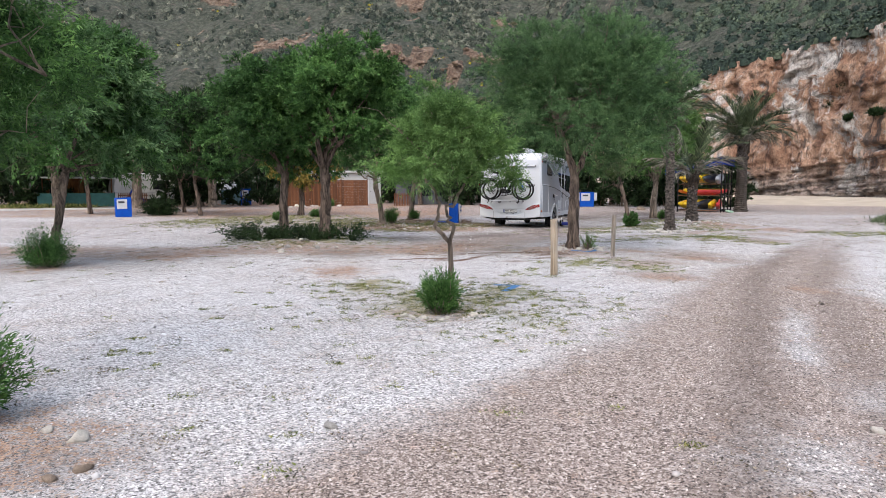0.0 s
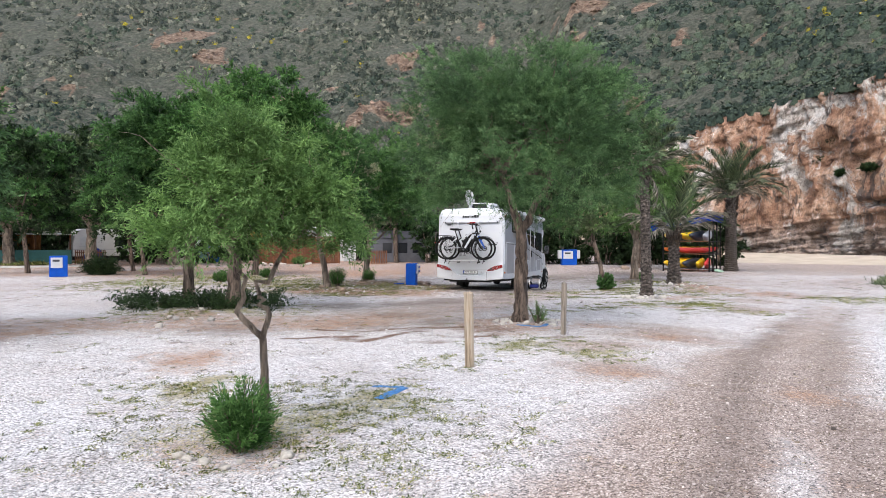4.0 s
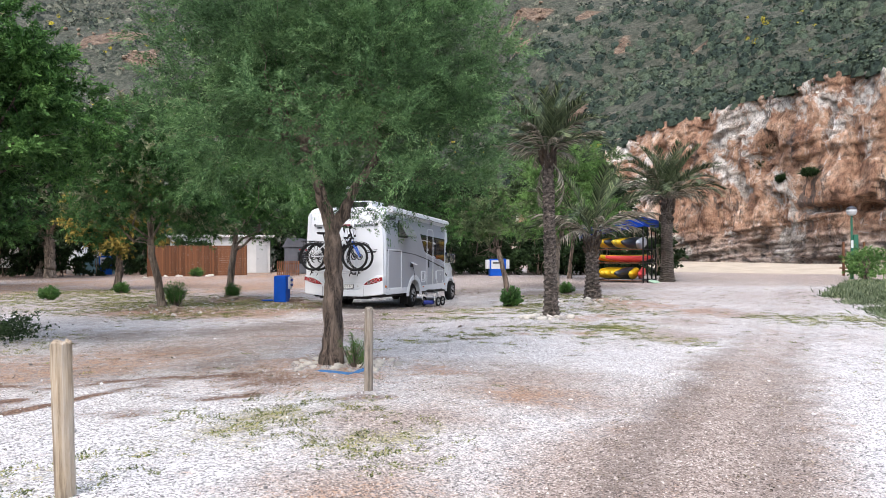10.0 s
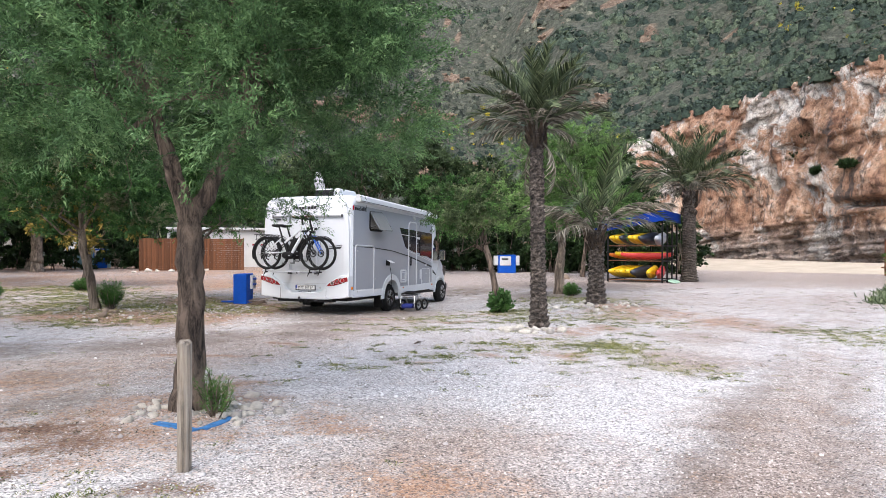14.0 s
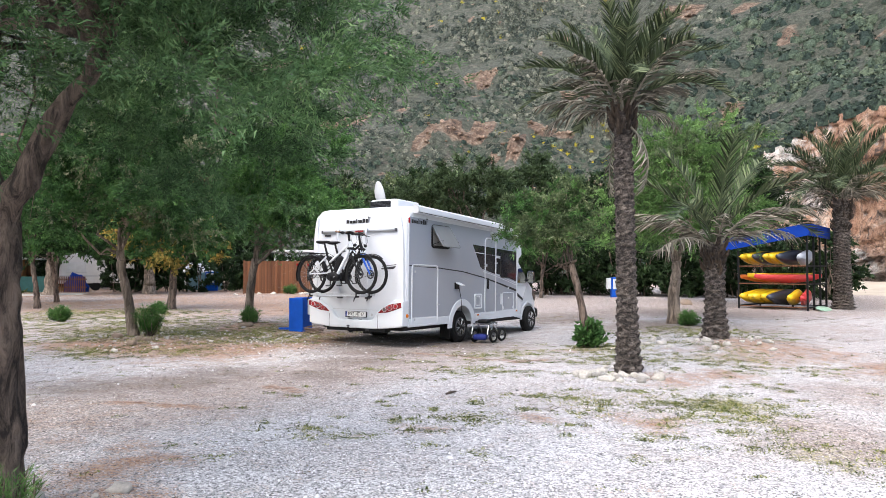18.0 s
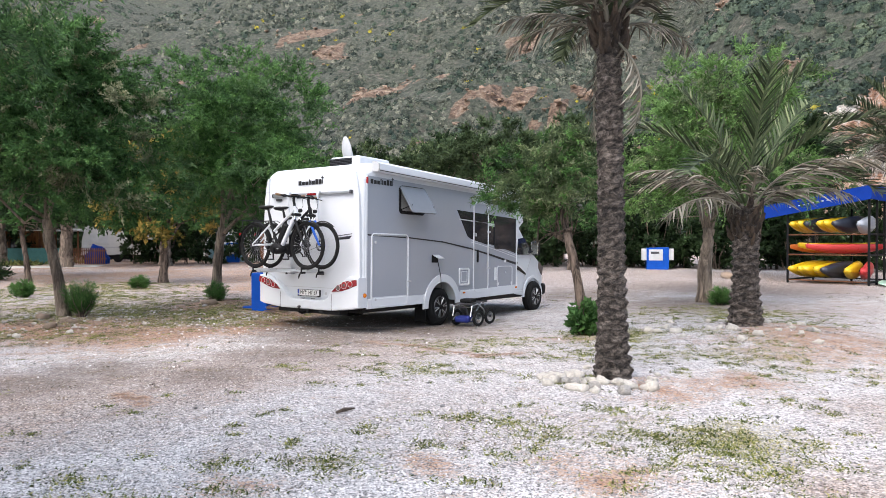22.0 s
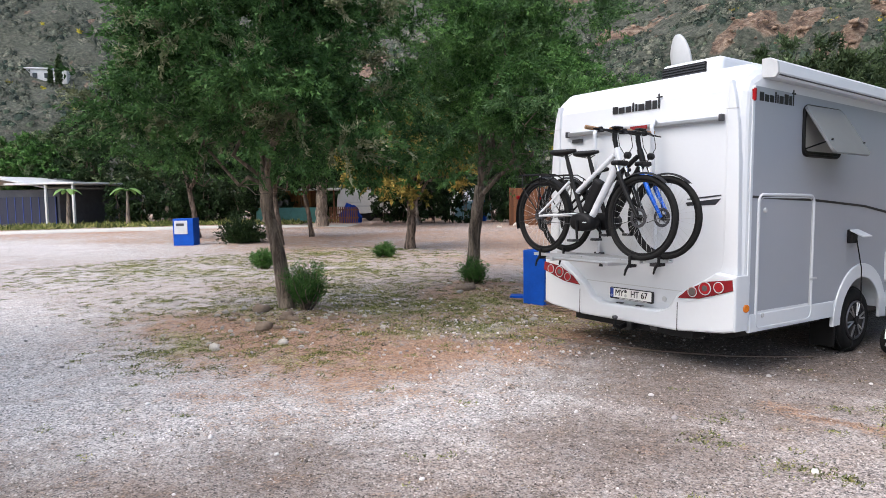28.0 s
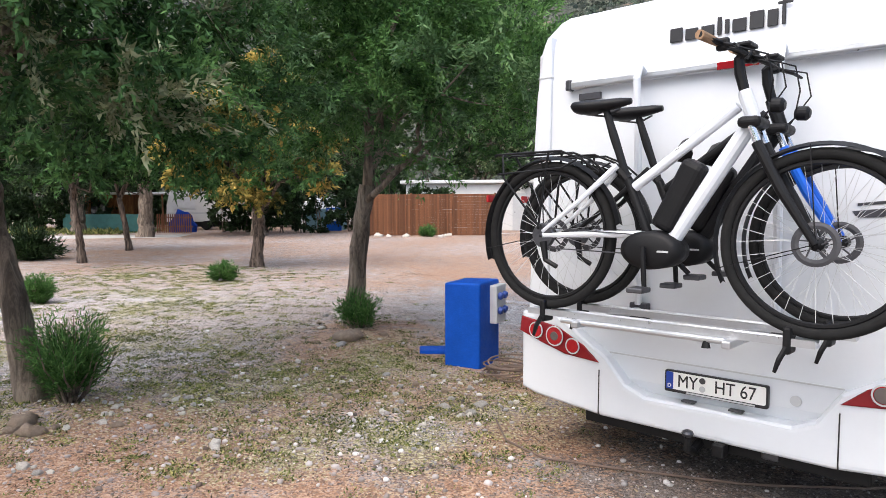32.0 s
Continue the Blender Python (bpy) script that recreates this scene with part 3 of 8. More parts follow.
def ground_masks(x, y):
    """Where brown gravel, wheel ruts and other dark ground, red soil, weeds and washed dirt lie."""
    lane = off_line(x, y, LANE)
    big = fractal(x, y, 7.0, 11)
    fade = np.clip((25 - y) / 12, 0.45, 1)
    wob = (fractal(x, y, 2.4, 77) - 0.5) * 1.1
    left, right = -0.5 - 0.26 * np.clip(9.0 - y, 0, 8), 1.05 + 0.15 * np.clip(9 - y, 0, 7)
    soft = lambda v, w: np.clip(v / w + 0.5, 0, 1)
    tan = soft(lane - left + wob, 0.9) * soft(right - lane + wob, 0.9) * 0.95 * fade
    # a pale strip between the wheel tracks and bare grey gravel at the lane's foot
    tan = tan * (1 - 0.8 * np.exp(-(((lane - 0.3) / 0.22) ** 2)) * np.clip((9 - y) / 2, 0, 1) * np.clip((y - 4.6) / 0.8, 0, 1))
    tan = tan * (1 - 0.7 * np.clip(blob(x, y, [(3.3, 3.1, 0.9), (4.6, 4.2, 0.8)]), 0, 1))
    cross = off_line(x, y, [(-28.0, 13.4), (-7.0, 14.2), (0.0, 15.2), (2.5, 18.4), (4.0, 21.8), (5.0, 25.0)])
    tan = np.maximum(tan, np.exp(-((np.abs(cross) / 1.8) ** 3)) * 0.68)
    tan = np.maximum(tan, np.clip((y - 30) / 7, 0, 0.72))
    tan = np.maximum(tan, 0.36 * np.clip((y - 15) / 4, 0, 1))
    tan = np.maximum(tan, 0.48 * np.clip((3.0 - x - 0.3 * (y - 22)) / 3, 0, 1) * np.clip((y - 20.5) / 2.5, 0, 1))
    tan = tan + (big - 0.5) * 0.8
    rut_and_dark = (np.exp(-(((lane - 0.75) / 0.36) ** 2)) * 0.44 + np.exp(-(((lane + 0.12) / 0.34) ** 2)) * 0.54) * fade
    rut_and_dark = np.maximum(rut_and_dark, np.exp(-(((cross + 0.6) / 0.5) ** 2)) * 0.2)
    # darker ground under and behind the motorhome, then further dark patches in the yard
    rut_and_dark = np.maximum(rut_and_dark, np.exp(-(((x - 3.2) / 2.3) ** 4) - (((y - 26.0) / 2.1) ** 4)) * 0.95)
    rut_and_dark = np.maximum(rut_and_dark, np.exp(-(((x - 3.3) / 1.7) ** 2) - (((y - 23.5) / 1.2) ** 2)) * 0.7)
    rut_and_dark = np.maximum(rut_and_dark, 0.8 * blob(x, y, [(1.6, 24.9, 0.7), (2.2, 24.3, 0.9), (1.3, 24.2, 0.7), (0.9, 25.4, 0.5), (3.0, 24.0, 1.0)]))
    rut_and_dark = np.maximum(rut_and_dark, 0.62 * blob(x, y, [(-0.9, 3.0, 0.8), (-0.5, 18.4, 1.6), (-1.5, 14.2, 1.4), (0.5, 14.9, 1.4), (2.2, 15.4, 1.2), (1.2, 16.6, 1.0), (1.0, 19.1, 1.3), (2.0, 20.4, 1.2), (3.4, 22.0, 1.2), (1.9, 19.6, 1.2), (3.4, 20.6, 0.9)]))
    rut_and_dark = np.maximum(rut_and_dark, 0.72 * blob(x, y, [(9.0, 30.0, 3.0), (10.5, 35.0, 4.0), (6.5, 33.0, 3.0)]))
    # ragged edges: masks are read at places that wander
    wx, wy = x + (fractal(x, y, 1.6, 71) - 0.5) * 1.7, y + (fractal(x, y, 1.6, 72) - 0.5) * 1.7
    tan = np.maximum(tan, blob(wx, wy, DRIVE) * 0.72 + (big - 0.5) * 0.5)
    soil = blob(wx, wy, SOIL) * (0.58 + 0.24 * np.clip((y - 20) / 3, 0, 1) * np.clip((3.0 - x) / 2, 0, 1))
    soil = np.maximum(soil, 0.9 * blob(wx, wy, [(-0.8, 23.2, 1.0), (0.0, 23.6, 0.7), (-0.8, 26.8, 0.9), (-0.5, 27.2, 0.7), (-0.6, 25.1, 0.5)]))
    soil = np.maximum(soil, 0.5 * blob(x, y, [(6.1, 9.2, 0.45), (4.45, 10.3, 0.6), (5.85, 13.3, 0.7)]))
    soil = np.maximum(soil, np.exp(-((np.abs(cross) / 1.3) ** 4)) * (0.16 + 0.5 * fractal(x, y, 1.8, 79)) * np.clip((19 - y) / 3, 0, 1))
    soil = np.maximum(soil, 0.95 * fractal(x, y, 2.6, 80) * np.clip((y - 29) / 3, 0, 1) * np.clip((2.0 - x) / 3, 0, 1))
    wash = np.zeros(np.shape(x))
    for trail in REDS:
        d = np.abs(off_line(x + (fractal(x, y, 0.5, 83) - 0.5) * 0.25, y + (fractal(x, y, 0.5, 84) - 0.5) * 0.25, trail))
        soil = np.maximum(soil, 0.8 * np.exp(-((d / 0.10) ** 2)))
        wash = np.maximum(wash, 0.7 * np.exp(-((d / 0.055) ** 2)))
    drift = blob(wx, wy, [(2.9, 14.3, 0.8), (1.7, 14.2, 0.5), (2.2, 12.9, 0.5), (4.4, 13.2, 0.5), (1.0, 13.2, 0.5)]) * 0.55
    drift = np.maximum(drift, wash)
    for trail in TRAILS:
        d = np.abs(off_line(x + (fractal(x, y, 0.5, 73) - 0.5) * 0.3, y + (fractal(x, y, 0.5, 74) - 0.5) * 0.3, trail))
        drift = np.maximum(drift, np.exp(-((d / 0.12) ** 2)) * np.clip(fractal(x, y, 0.6, 76) * 3.0 - 0.75, 0, 0.9))
    return {"tan": tan, "rut_and_dark": rut_and_dark, "soil": soil, "weed": weediness(wx, wy) * 0.6, "drift": drift}


def build_ground():
    xs, ys = axis_steps(-2500, 2500, -12, 18, 0.11), axis_steps(-2500, 2500, -1.5, 32, 0.11)
    gx, gy = np.meshgrid(xs, ys)
    x, y = gx.ravel(), gy.ravel()
    near = np.clip((160 - np.hypot(x, y - 20)) / 60, 0, 1)
    z = lie(x, y) * near
    n, m = len(xs), len(ys)
    i = (np.arange(m - 1)[:, None] * n + np.arange(n - 1)).ravel()
    me = raw("ground", np.stack([x, y, z], 1), np.stack([i, i + 1, i + n + 1, i + n], 1))
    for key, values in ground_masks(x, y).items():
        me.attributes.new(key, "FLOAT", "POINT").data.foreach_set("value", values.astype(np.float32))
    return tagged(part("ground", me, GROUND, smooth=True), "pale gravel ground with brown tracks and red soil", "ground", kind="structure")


# foot of the hills, from far left round to the right
FOOT = [(-300, -140), (-185, -45), (-120, 16), (-106, 56), (-90, 82), (-58, 90), (-20.2, 84.6), (5.5, 84.6), (22.0, 87.0), (34.5, 75.0), (41.5, 58.0), (53.0, 45.0), (82.0, 31.0), (138, 0), (239, -55)]


def along_foot(n):
    """Places on the foot line with the way outward from it."""
    p = np.array(FOOT, float)
    seg = np.hypot(*np.diff(p, axis=0).T)
    s = np.concatenate([[0], np.cumsum(seg)])
    u = np.linspace(0, s[-1], n)
    x, y = np.interp(u, s, p[:, 0]), np.interp(u, s, p[:, 1])
    w = max(3, n // 18)
    ker = np.hanning(w + 2)[1:-1]
    pad = lambda v: np.convolve(np.pad(v, w // 2, mode="edge"), ker / ker.sum(), "same")[w // 2: w // 2 + n]
    tx, ty = np.gradient(pad(x)), np.gradient(pad(y))
    ln = np.hypot(tx, ty)
    return x, y, -ty / ln, tx / ln


CRAGS = [(-16, 124, 5), (-10, 126, 5), (-4, 123, 5), (1, 129, 4), (4, 107, 5), (8, 111, 5), (12, 113, 4), (-40, 139, 6), (-35, 142, 4), (27, 113, 3), (23, 149, 4), (-15, 158, 4), (5, 146, 4), (-74, 178, 8), (-64, 166, 6), (30, 155, 5), (-95, 130, 7), (-60, 120, 5)]


def outcrop(x, y, d):
    """How bare and rocky the slope is at a place, 0 to 1."""
    wx, wy = x + (fractal(x, y, 9, 25) - 0.5) * 9, y + (fractal(x, y, 9, 26) - 0.5) * 9
    return np.clip((blob(wx, wy, CRAGS) + 2.2 * (fractal(x, y, 3.5, 22) - 0.5) - 0.36) * 3, 0, 1)


def rise(x, y, d):
    """Height of the hill d metres behind its foot."""
    step = 12.5 * np.clip((x - 17) / 9, 0, 1)
    steep = 0.62 + 0.10 * (fractal(x, y, 70, 5) - 0.5) - 0.08 * np.clip((-90 - x) / 60, 0, 1)
    z = step + steep * d + (fractal(x, y, 38, 8) - 0.5) * 16 * np.clip(d / 25, 0, 1) + (fractal(x, y, 9, 9) - 0.5) * 4.0 * np.clip(d / 10, 0, 1)
    # broken rock ledges low on the slope
    out = outcrop(x, y, d)
    return z + (0.5 * out + (fractal(x, y, 3.0, 24) - 0.5) * 2.0 * out) * np.clip(d / 8, 0, 1)


def build_hill():
    n = 560
    x0, y0, nx, ny = along_foot(n)
    d = np.concatenate([[0.0], np.cumsum(1.3 * 1.028 ** np.arange(92))])
    x, y = x0[None] + nx[None] * d[:, None], y0[None] + ny[None] * d[:, None]
    z = rise(x, y, d[:, None] + 0 * x) - 0.4
    z[0] = np.minimum(z[0], 9.0 * (x[0] > 17) - 0.6)
    m = len(d)
    i = (np.arange(m - 1)[:, None] * n + np.arange(n - 1)).ravel()
    me = raw("hillside", np.stack([x, y, z], -1).reshape(-1, 3), np.stack([i, i + n, i + n + 1, i + 1], 1))
    me.attributes.new("bare", "FLOAT", "POINT").data.foreach_set("value", outcrop(x, y, d[:, None] + 0 * x).ravel().astype(np.float32))
    tagged(part("hillside", me, HILL, smooth=True), "steep dry hillside of earth and broken rock", "hill", kind="structure")
    return x, y, z, d


def facets(u, z, size, seed, tilt):
    """Broken rock: every cell is a flat face with its own depth and slope."""
    gu, gz = np.floor(u / size), np.floor(z / size)
    best = np.full(u.shape, 1e9)
    out = np.zeros(u.shape)

    def rnd(a, b, k):
        v = np.sin(a * 127.1 + b * 311.7 + (seed + k) * 74.7) * 43758.5453
        return v - np.floor(v)

    for i in (-1, 0, 1):
        for j in (-1, 0, 1):
            a, b = gu + i, gz + j
            du, dz = u - (a + rnd(a, b, 1)) * size, z - (b + rnd(a, b, 2)) * size
            d = du * du + dz * dz
            face = (rnd(a, b, 3) - 0.5) * size * 0.8 + (rnd(a, b, 4) - 0.5) * tilt * du + (rnd(a, b, 5) - 0.4) * tilt * dz
            out = np.where(d < best, face, out)
            best = np.minimum(best, d)
    return out


def build_cliff():
    """The bare rock face at the foot of the hill: broken faces, ledges, hollows and beds."""
    line = np.array([(13.8, 84.64), (18.4, 80.96), (23.92, 75.44), (28.98, 69), (31.74, 60.72), (34.5, 52.44), (39.56, 45.08), (47.84, 38.18), (60.72, 31.28), (79.12, 22.08)], float)
    seg = np.hypot(*np.diff(line, axis=0).T)
    s = np.concatenate([[0], np.cumsum(seg)])
    n, m = 480, 130
    u = np.linspace(0, s[-1], n)
    bx, by = np.interp(u, s, line[:, 0]), np.interp(u, s, line[:, 1])
    tx, ty = np.gradient(bx), np.gradient(by)
    ker = np.hanning(43)[1:-1]
    smooth = lambda v: np.convolve(np.pad(v, 20, mode="edge"), ker / ker.sum(), "valid")
    bx, by, tx, ty = smooth(bx), smooth(by), smooth(tx), smooth(ty)
    ln = np.hypot(tx, ty)
    nx, ny = -ty / ln, tx / ln
    ramp = np.clip(u / 18, 0, 1)
    top = 6.0 + 8.9 * ramp * ramp * (3 - 2 * ramp) + (fractal(u, 0 * u, 9, 2) - 0.5) * 4.0 + (fractal(u, 0 * u, 1.5, 3) - 0.5) * 0.8
    v = np.linspace(0, 1, m)[:, None]
    z = v * top[None]
    uu = np.broadcast_to(u[None], z.shape)
    low = np.clip(1.25 - (z + (fractal(uu, z, 14, 42) - 0.5) * 3) / 3.6, 0, 1)
    back = (v**1.4) * 2.2 + (fractal(uu, z * 0.5, 15, 31, 3) - 0.5) * 2.0
    wu, wz = uu + (fractal(uu, z, 2.0, 43) - 0.5) * 0.35 + 0.12 * z, z + (fractal(uu, z, 2.0, 44) - 0.5) * 0.35
    hard = 1 - 0.75 * low
    back = back + hard * (facets(wu, wz * 0.42, 4.2, 3, 0.9) * 0.34 + facets(wu, wz * 0.55, 1.7, 9, 1.2) * 0.55) + facets(wu, wz * 0.7, 0.75, 15, 1.2) * 0.6
    # dipping beds and overhangs
    bed = z + (fractal(uu, z, 16, 41) - 0.5) * 2.4 - 0.12 * uu
    saw = lambda w: (bed / w) % 1.0
    back = back + low * (0.7 * saw(1.5) + 0.4 * saw(0.45)) + (1 - low) * 0.5 * np.clip(saw(5.2) - 0.55, 0, 1)
    for cu, cz, ru, rz, deep in ((30, 9.5, 1.5, 1.6, 1.0), (27.5, 7.4, 0.6, 1.8, 0.9), (38, 4.9, 3.4, 0.35, 1.6), (44, 7.0, 2.6, 0.5, 1.2), (36, 11.5, 0.45, 2.2, 0.9), (41, 10.5, 0.4, 2.4, 0.9), (33, 4.0, 0.35, 2.2, 0.9)):
        back = back + deep * np.exp(-((((uu - cu) / ru) ** 2 + ((z - cz) / rz) ** 2) ** 2))
    back = back + (fractal(uu, z, 0.6, 61) - 0.5) * 0.22
    x, y = bx[None] + nx[None] * back, by[None] + ny[None] * back
    edge = x[-1], y[-1], z[-1], nx, ny
    # a cap that runs back under the scrub
    x = np.vstack([x, x[-1:] + nx * 7]); y = np.vstack([y, y[-1:] + ny * 7]); z = np.vstack([z - 0.3, z[-1:] + 1.5])
    i = (np.arange(m)[:, None] * n + np.arange(n - 1)).ravel()
    me = raw("cliff", np.stack([x, y, z], -1).reshape(-1, 3), np.stack([i, i + n, i + n + 1, i + 1], 1))
    me.attributes.new("low", "FLOAT", "POINT").data.foreach_set("value", np.vstack([low, low[-1:]]).ravel().astype(np.float32))
    tagged(part("cliff", me, CLIFF), "orange and grey rock cliff with layered ledges", "cliff", kind="structure")
    return edge


ground = build_ground()
hx, hy, hz, hd = build_hill()
EDGE = build_cliff()


def bush_domes(rng, p, size):
    """Low uneven bushes: a lumpy cushion with leafy clumps of its own standing out of it."""
    n, k, m = len(p), 5, 16
    a = np.arange(k) * 2 * np.pi / k + rng.uniform(0, 6.3, (n, 1))
    jit = lambda lo, hi: rng.uniform(lo, hi, (n, k))
    low = np.stack([np.cos(a) * jit(0.7, 1.1), np.sin(a) * jit(0.7, 1.1), jit(-1.0, -0.6)], -1)
    b = a + rng.uniform(0.2, 0.7, (n, k))
    mid = np.stack([np.cos(b) * jit(0.45, 0.9), np.sin(b) * jit(0.45, 0.9), jit(0.1, 0.6)], -1)
    top = np.stack([rng.uniform(-0.3, 0.3, n), rng.uniform(-0.3, 0.3, n), rng.uniform(0.6, 0.9, n)], -1)[:, None]
    d = rng.normal(size=(n, m, 3))
    d[..., 2] = np.abs(d[..., 2]) * 0.9 + 0.05
    d /= np.linalg.norm(d, axis=-1)[..., None]
    t1 = np.cross(d, rng.normal(size=(n, m, 3)))
    t1 /= np.linalg.norm(t1, axis=-1)[..., None] + 1e-6
    t2 = np.cross(d, t1)
    at, w = d * rng.uniform(0.72, 1.12, (n, m, 1)), rng.uniform(0.12, 0.30, (n, m, 1))
    tip = d * rng.uniform(0.0, 0.3, (n, m, 1))
    leaf = np.stack([at + t1 * w, at - t1 * w * 0.7 + t2 * w * 0.7 - d * 0.1, at - t2 * w + tip], 2).reshape(n, m * 3, 3)
    v = np.concatenate([low * 0.9, mid * 0.86, top * 0.9, leaf], 1) * size[:, None, None] * (1, 1, 0.85) + p[:, None]
    i = np.arange(k)
    j = (i + 1) % k
    q = 2 * k + 1
    f = np.concatenate([np.stack([i, j, i + k], 1), np.stack([j, j + k, i + k], 1), np.stack([i + k, j + k, i * 0 + 2 * k], 1), q + np.arange(m * 3).reshape(m, 3)])
    per = q + 3 * m
    return v.reshape(-1, 3), (f[None] + per * np.arange(n)[:, None, None]).reshape(-1, 3), np.repeat(rng.random(n), per)


def build_scrub():
    """Low scrub all over the slopes, thinner on bare rock, with broom in flower here and there."""
    rng = np.random.default_rng(7)
    m, n = hx.shape
    cand = 200000
    dd = 225 * rng.random(cand) ** 0.8
    rf = np.interp(dd, hd, np.arange(m))
    r, c = rf.astype(int), rng.integers(n // 10, int(n * 0.95), cand)
    fr, fc = rf - r, rng.random(cand)
    get = lambda a: a[r, c] * (1 - fr) * (1 - fc) + a[r + 1, c] * fr * (1 - fc) + a[r, c - 1] * (1 - fr) * fc + a[r + 1, c - 1] * fr * fc
    x, y, z = get(hx), get(hy), get(hz)
    far = np.hypot(x - 5, y - 15)
    bare = outcrop(x, y, dd) * 0.9 + 0.5 * fractal(x, y, 6, 78)
    side = np.degrees(np.arctan2(x - 5, y - 15))
    thin = np.clip((x - 6) / 14, 0, 1) * np.clip((150 - far) / 30, 0, 1)
    keep = (far < 340) & (bare < 0.295 + 0.30 * thin) & (z > 0.5) & (side > -86) & (side < 46) & (rng.random(cand) < np.clip(108 / far, 0.2, 1) * np.where(side < -38, 0.8, 1.0))
    # bushes that lean over the top of the cliff
    ex, ey, ez, enx, eny = EDGE
    e, off = rng.integers(0, len(ex), 2600), 4.5 * rng.random(2600) ** 1.3 + 0.2
    x, y = np.append(x[keep], ex[e] + enx[e] * off), np.append(y[keep], ey[e] + eny[e] * off)
    z = np.append(z[keep], ez[e] - 0.3 + 0.21 * off)
    far = np.append(far[keep], np.full(2600, 30.0))
    thick = np.clip((x - 8) / 14, 0, 1) * np.clip((150 - far) / 30, 0, 1)
    size = rng.uniform(0.35, 1.0, len(x)) ** 1.3 * (0.55 + far / 170) * (1 + 0.5 * thick) * 0.86
    yellow = (fractal(x, y, 16, 91) > 0.64) & (rng.random(len(x)) < 0.12)
    size = np.where(yellow, size * 0.7, size)
    lush = (fractal(x, y, 22, 92) + 0.6 * thick + rng.normal(size=len(x)) * 0.12) > 0.66
    for key, sel, mat, label in (("scrub", ~yellow & ~lush, SHRUB, "grey-green low scrub covering the hillside"), ("scrub", ~yellow & lush, MAQUIS, "dark green low bushes on the hillside"), ("broom", yellow, BROOM, "yellow flowering broom bushes on the hillside")):
        verts, faces, tone = bush_domes(rng, np.stack([x, y, z], 1)[sel], size[sel])
        me = toned(raw(key, verts, faces), tone)
        tagged(part(key, me, mat), label, "bushes", kind="stuff")
    # loose blocks on the bare crags
    k = 26000
    spot = np.array(CRAGS, float)[rng.integers(0, len(CRAGS), k)]
    bx, by = spot[:, 0] + rng.normal(size=k) * spot[:, 2] * 0.8, spot[:, 1] + rng.normal(size=k) * spot[:, 2] * 0.8
    rock = outcrop(bx, by, 0)
    pick = rng.random(k) < rock * 0.08
    bx, by = bx[pick], by[pick]
    pts = np.stack([hx.ravel(), hy.ravel()], 1)
    near = np.array([np.argmin((pts[:, 0] - a) ** 2 + (pts[:, 1] - b) ** 2) for a, b in zip(bx, by)])
    s = rng.uniform(0.35, 1.0, len(bx)) ** 5 * 0.5 + 0.10
    cube = np.array([(i, j, l) for i in (-1, 1) for j in (-1, 1) for l in (-1, 1)], float)
    v = (cube[None] * rng.uniform(0.15, 1.25, (len(bx), 8, 3)) * s[:, None, None]) * (1.1, 1, 0.7) + np.stack([hx.ravel()[near] + rng.normal(size=len(bx)) * 0.6, hy.ravel()[near] + rng.normal(size=len(bx)) * 0.6, hz.ravel()[near] + 0.2 * s], 1)[:, None]
    quad = np.array([(0, 1, 3, 2), (4, 6, 7, 5), (0, 4, 5, 1), (2, 3, 7, 6), (0, 2, 6, 4), (1, 5, 7, 3)])
    me = raw("crag_rock", v.reshape(-1, 3), (quad[None] + 8 * np.arange(len(bx))[:, None, None]).reshape(-1, 4))
    tagged(part("crag_rock", me, CRAG), "orange-brown broken rock blocks on the slope", "rocks", kind="stuff")


build_scrub()

# ---- trees and shrubs ----
def lobes_of(rng, centre, radii, count):
    """Rounded masses that together make an uneven crown."""
    out = [(np.array(centre, float), np.array(radii, float) * 0.62)]
    for i in range(count):
        d = rng.normal(size=3)
        d /= np.linalg.norm(d)
        d[2] = abs(d[2]) * 0.9 if rng.random() < 0.62 else d[2]
        k = rng.uniform(0.32, 0.5)
        out.append((np.array(centre) + d * np.array(radii) * rng.uniform(0.52, 0.74), np.array(radii) * k))
    for i in range(count // 2):
        # hanging masses round the lower edge
        a = 2 * math.pi * (i + rng.uniform(-0.3, 0.3)) / (count // 2)
        d = np.array([math.cos(a) * 0.72, math.sin(a) * 0.72, rng.uniform(-0.62, -0.3)])
        out.append((np.array(centre) + d * np.array(radii), np.array(radii) * rng.uniform(0.32, 0.44)))
    return out


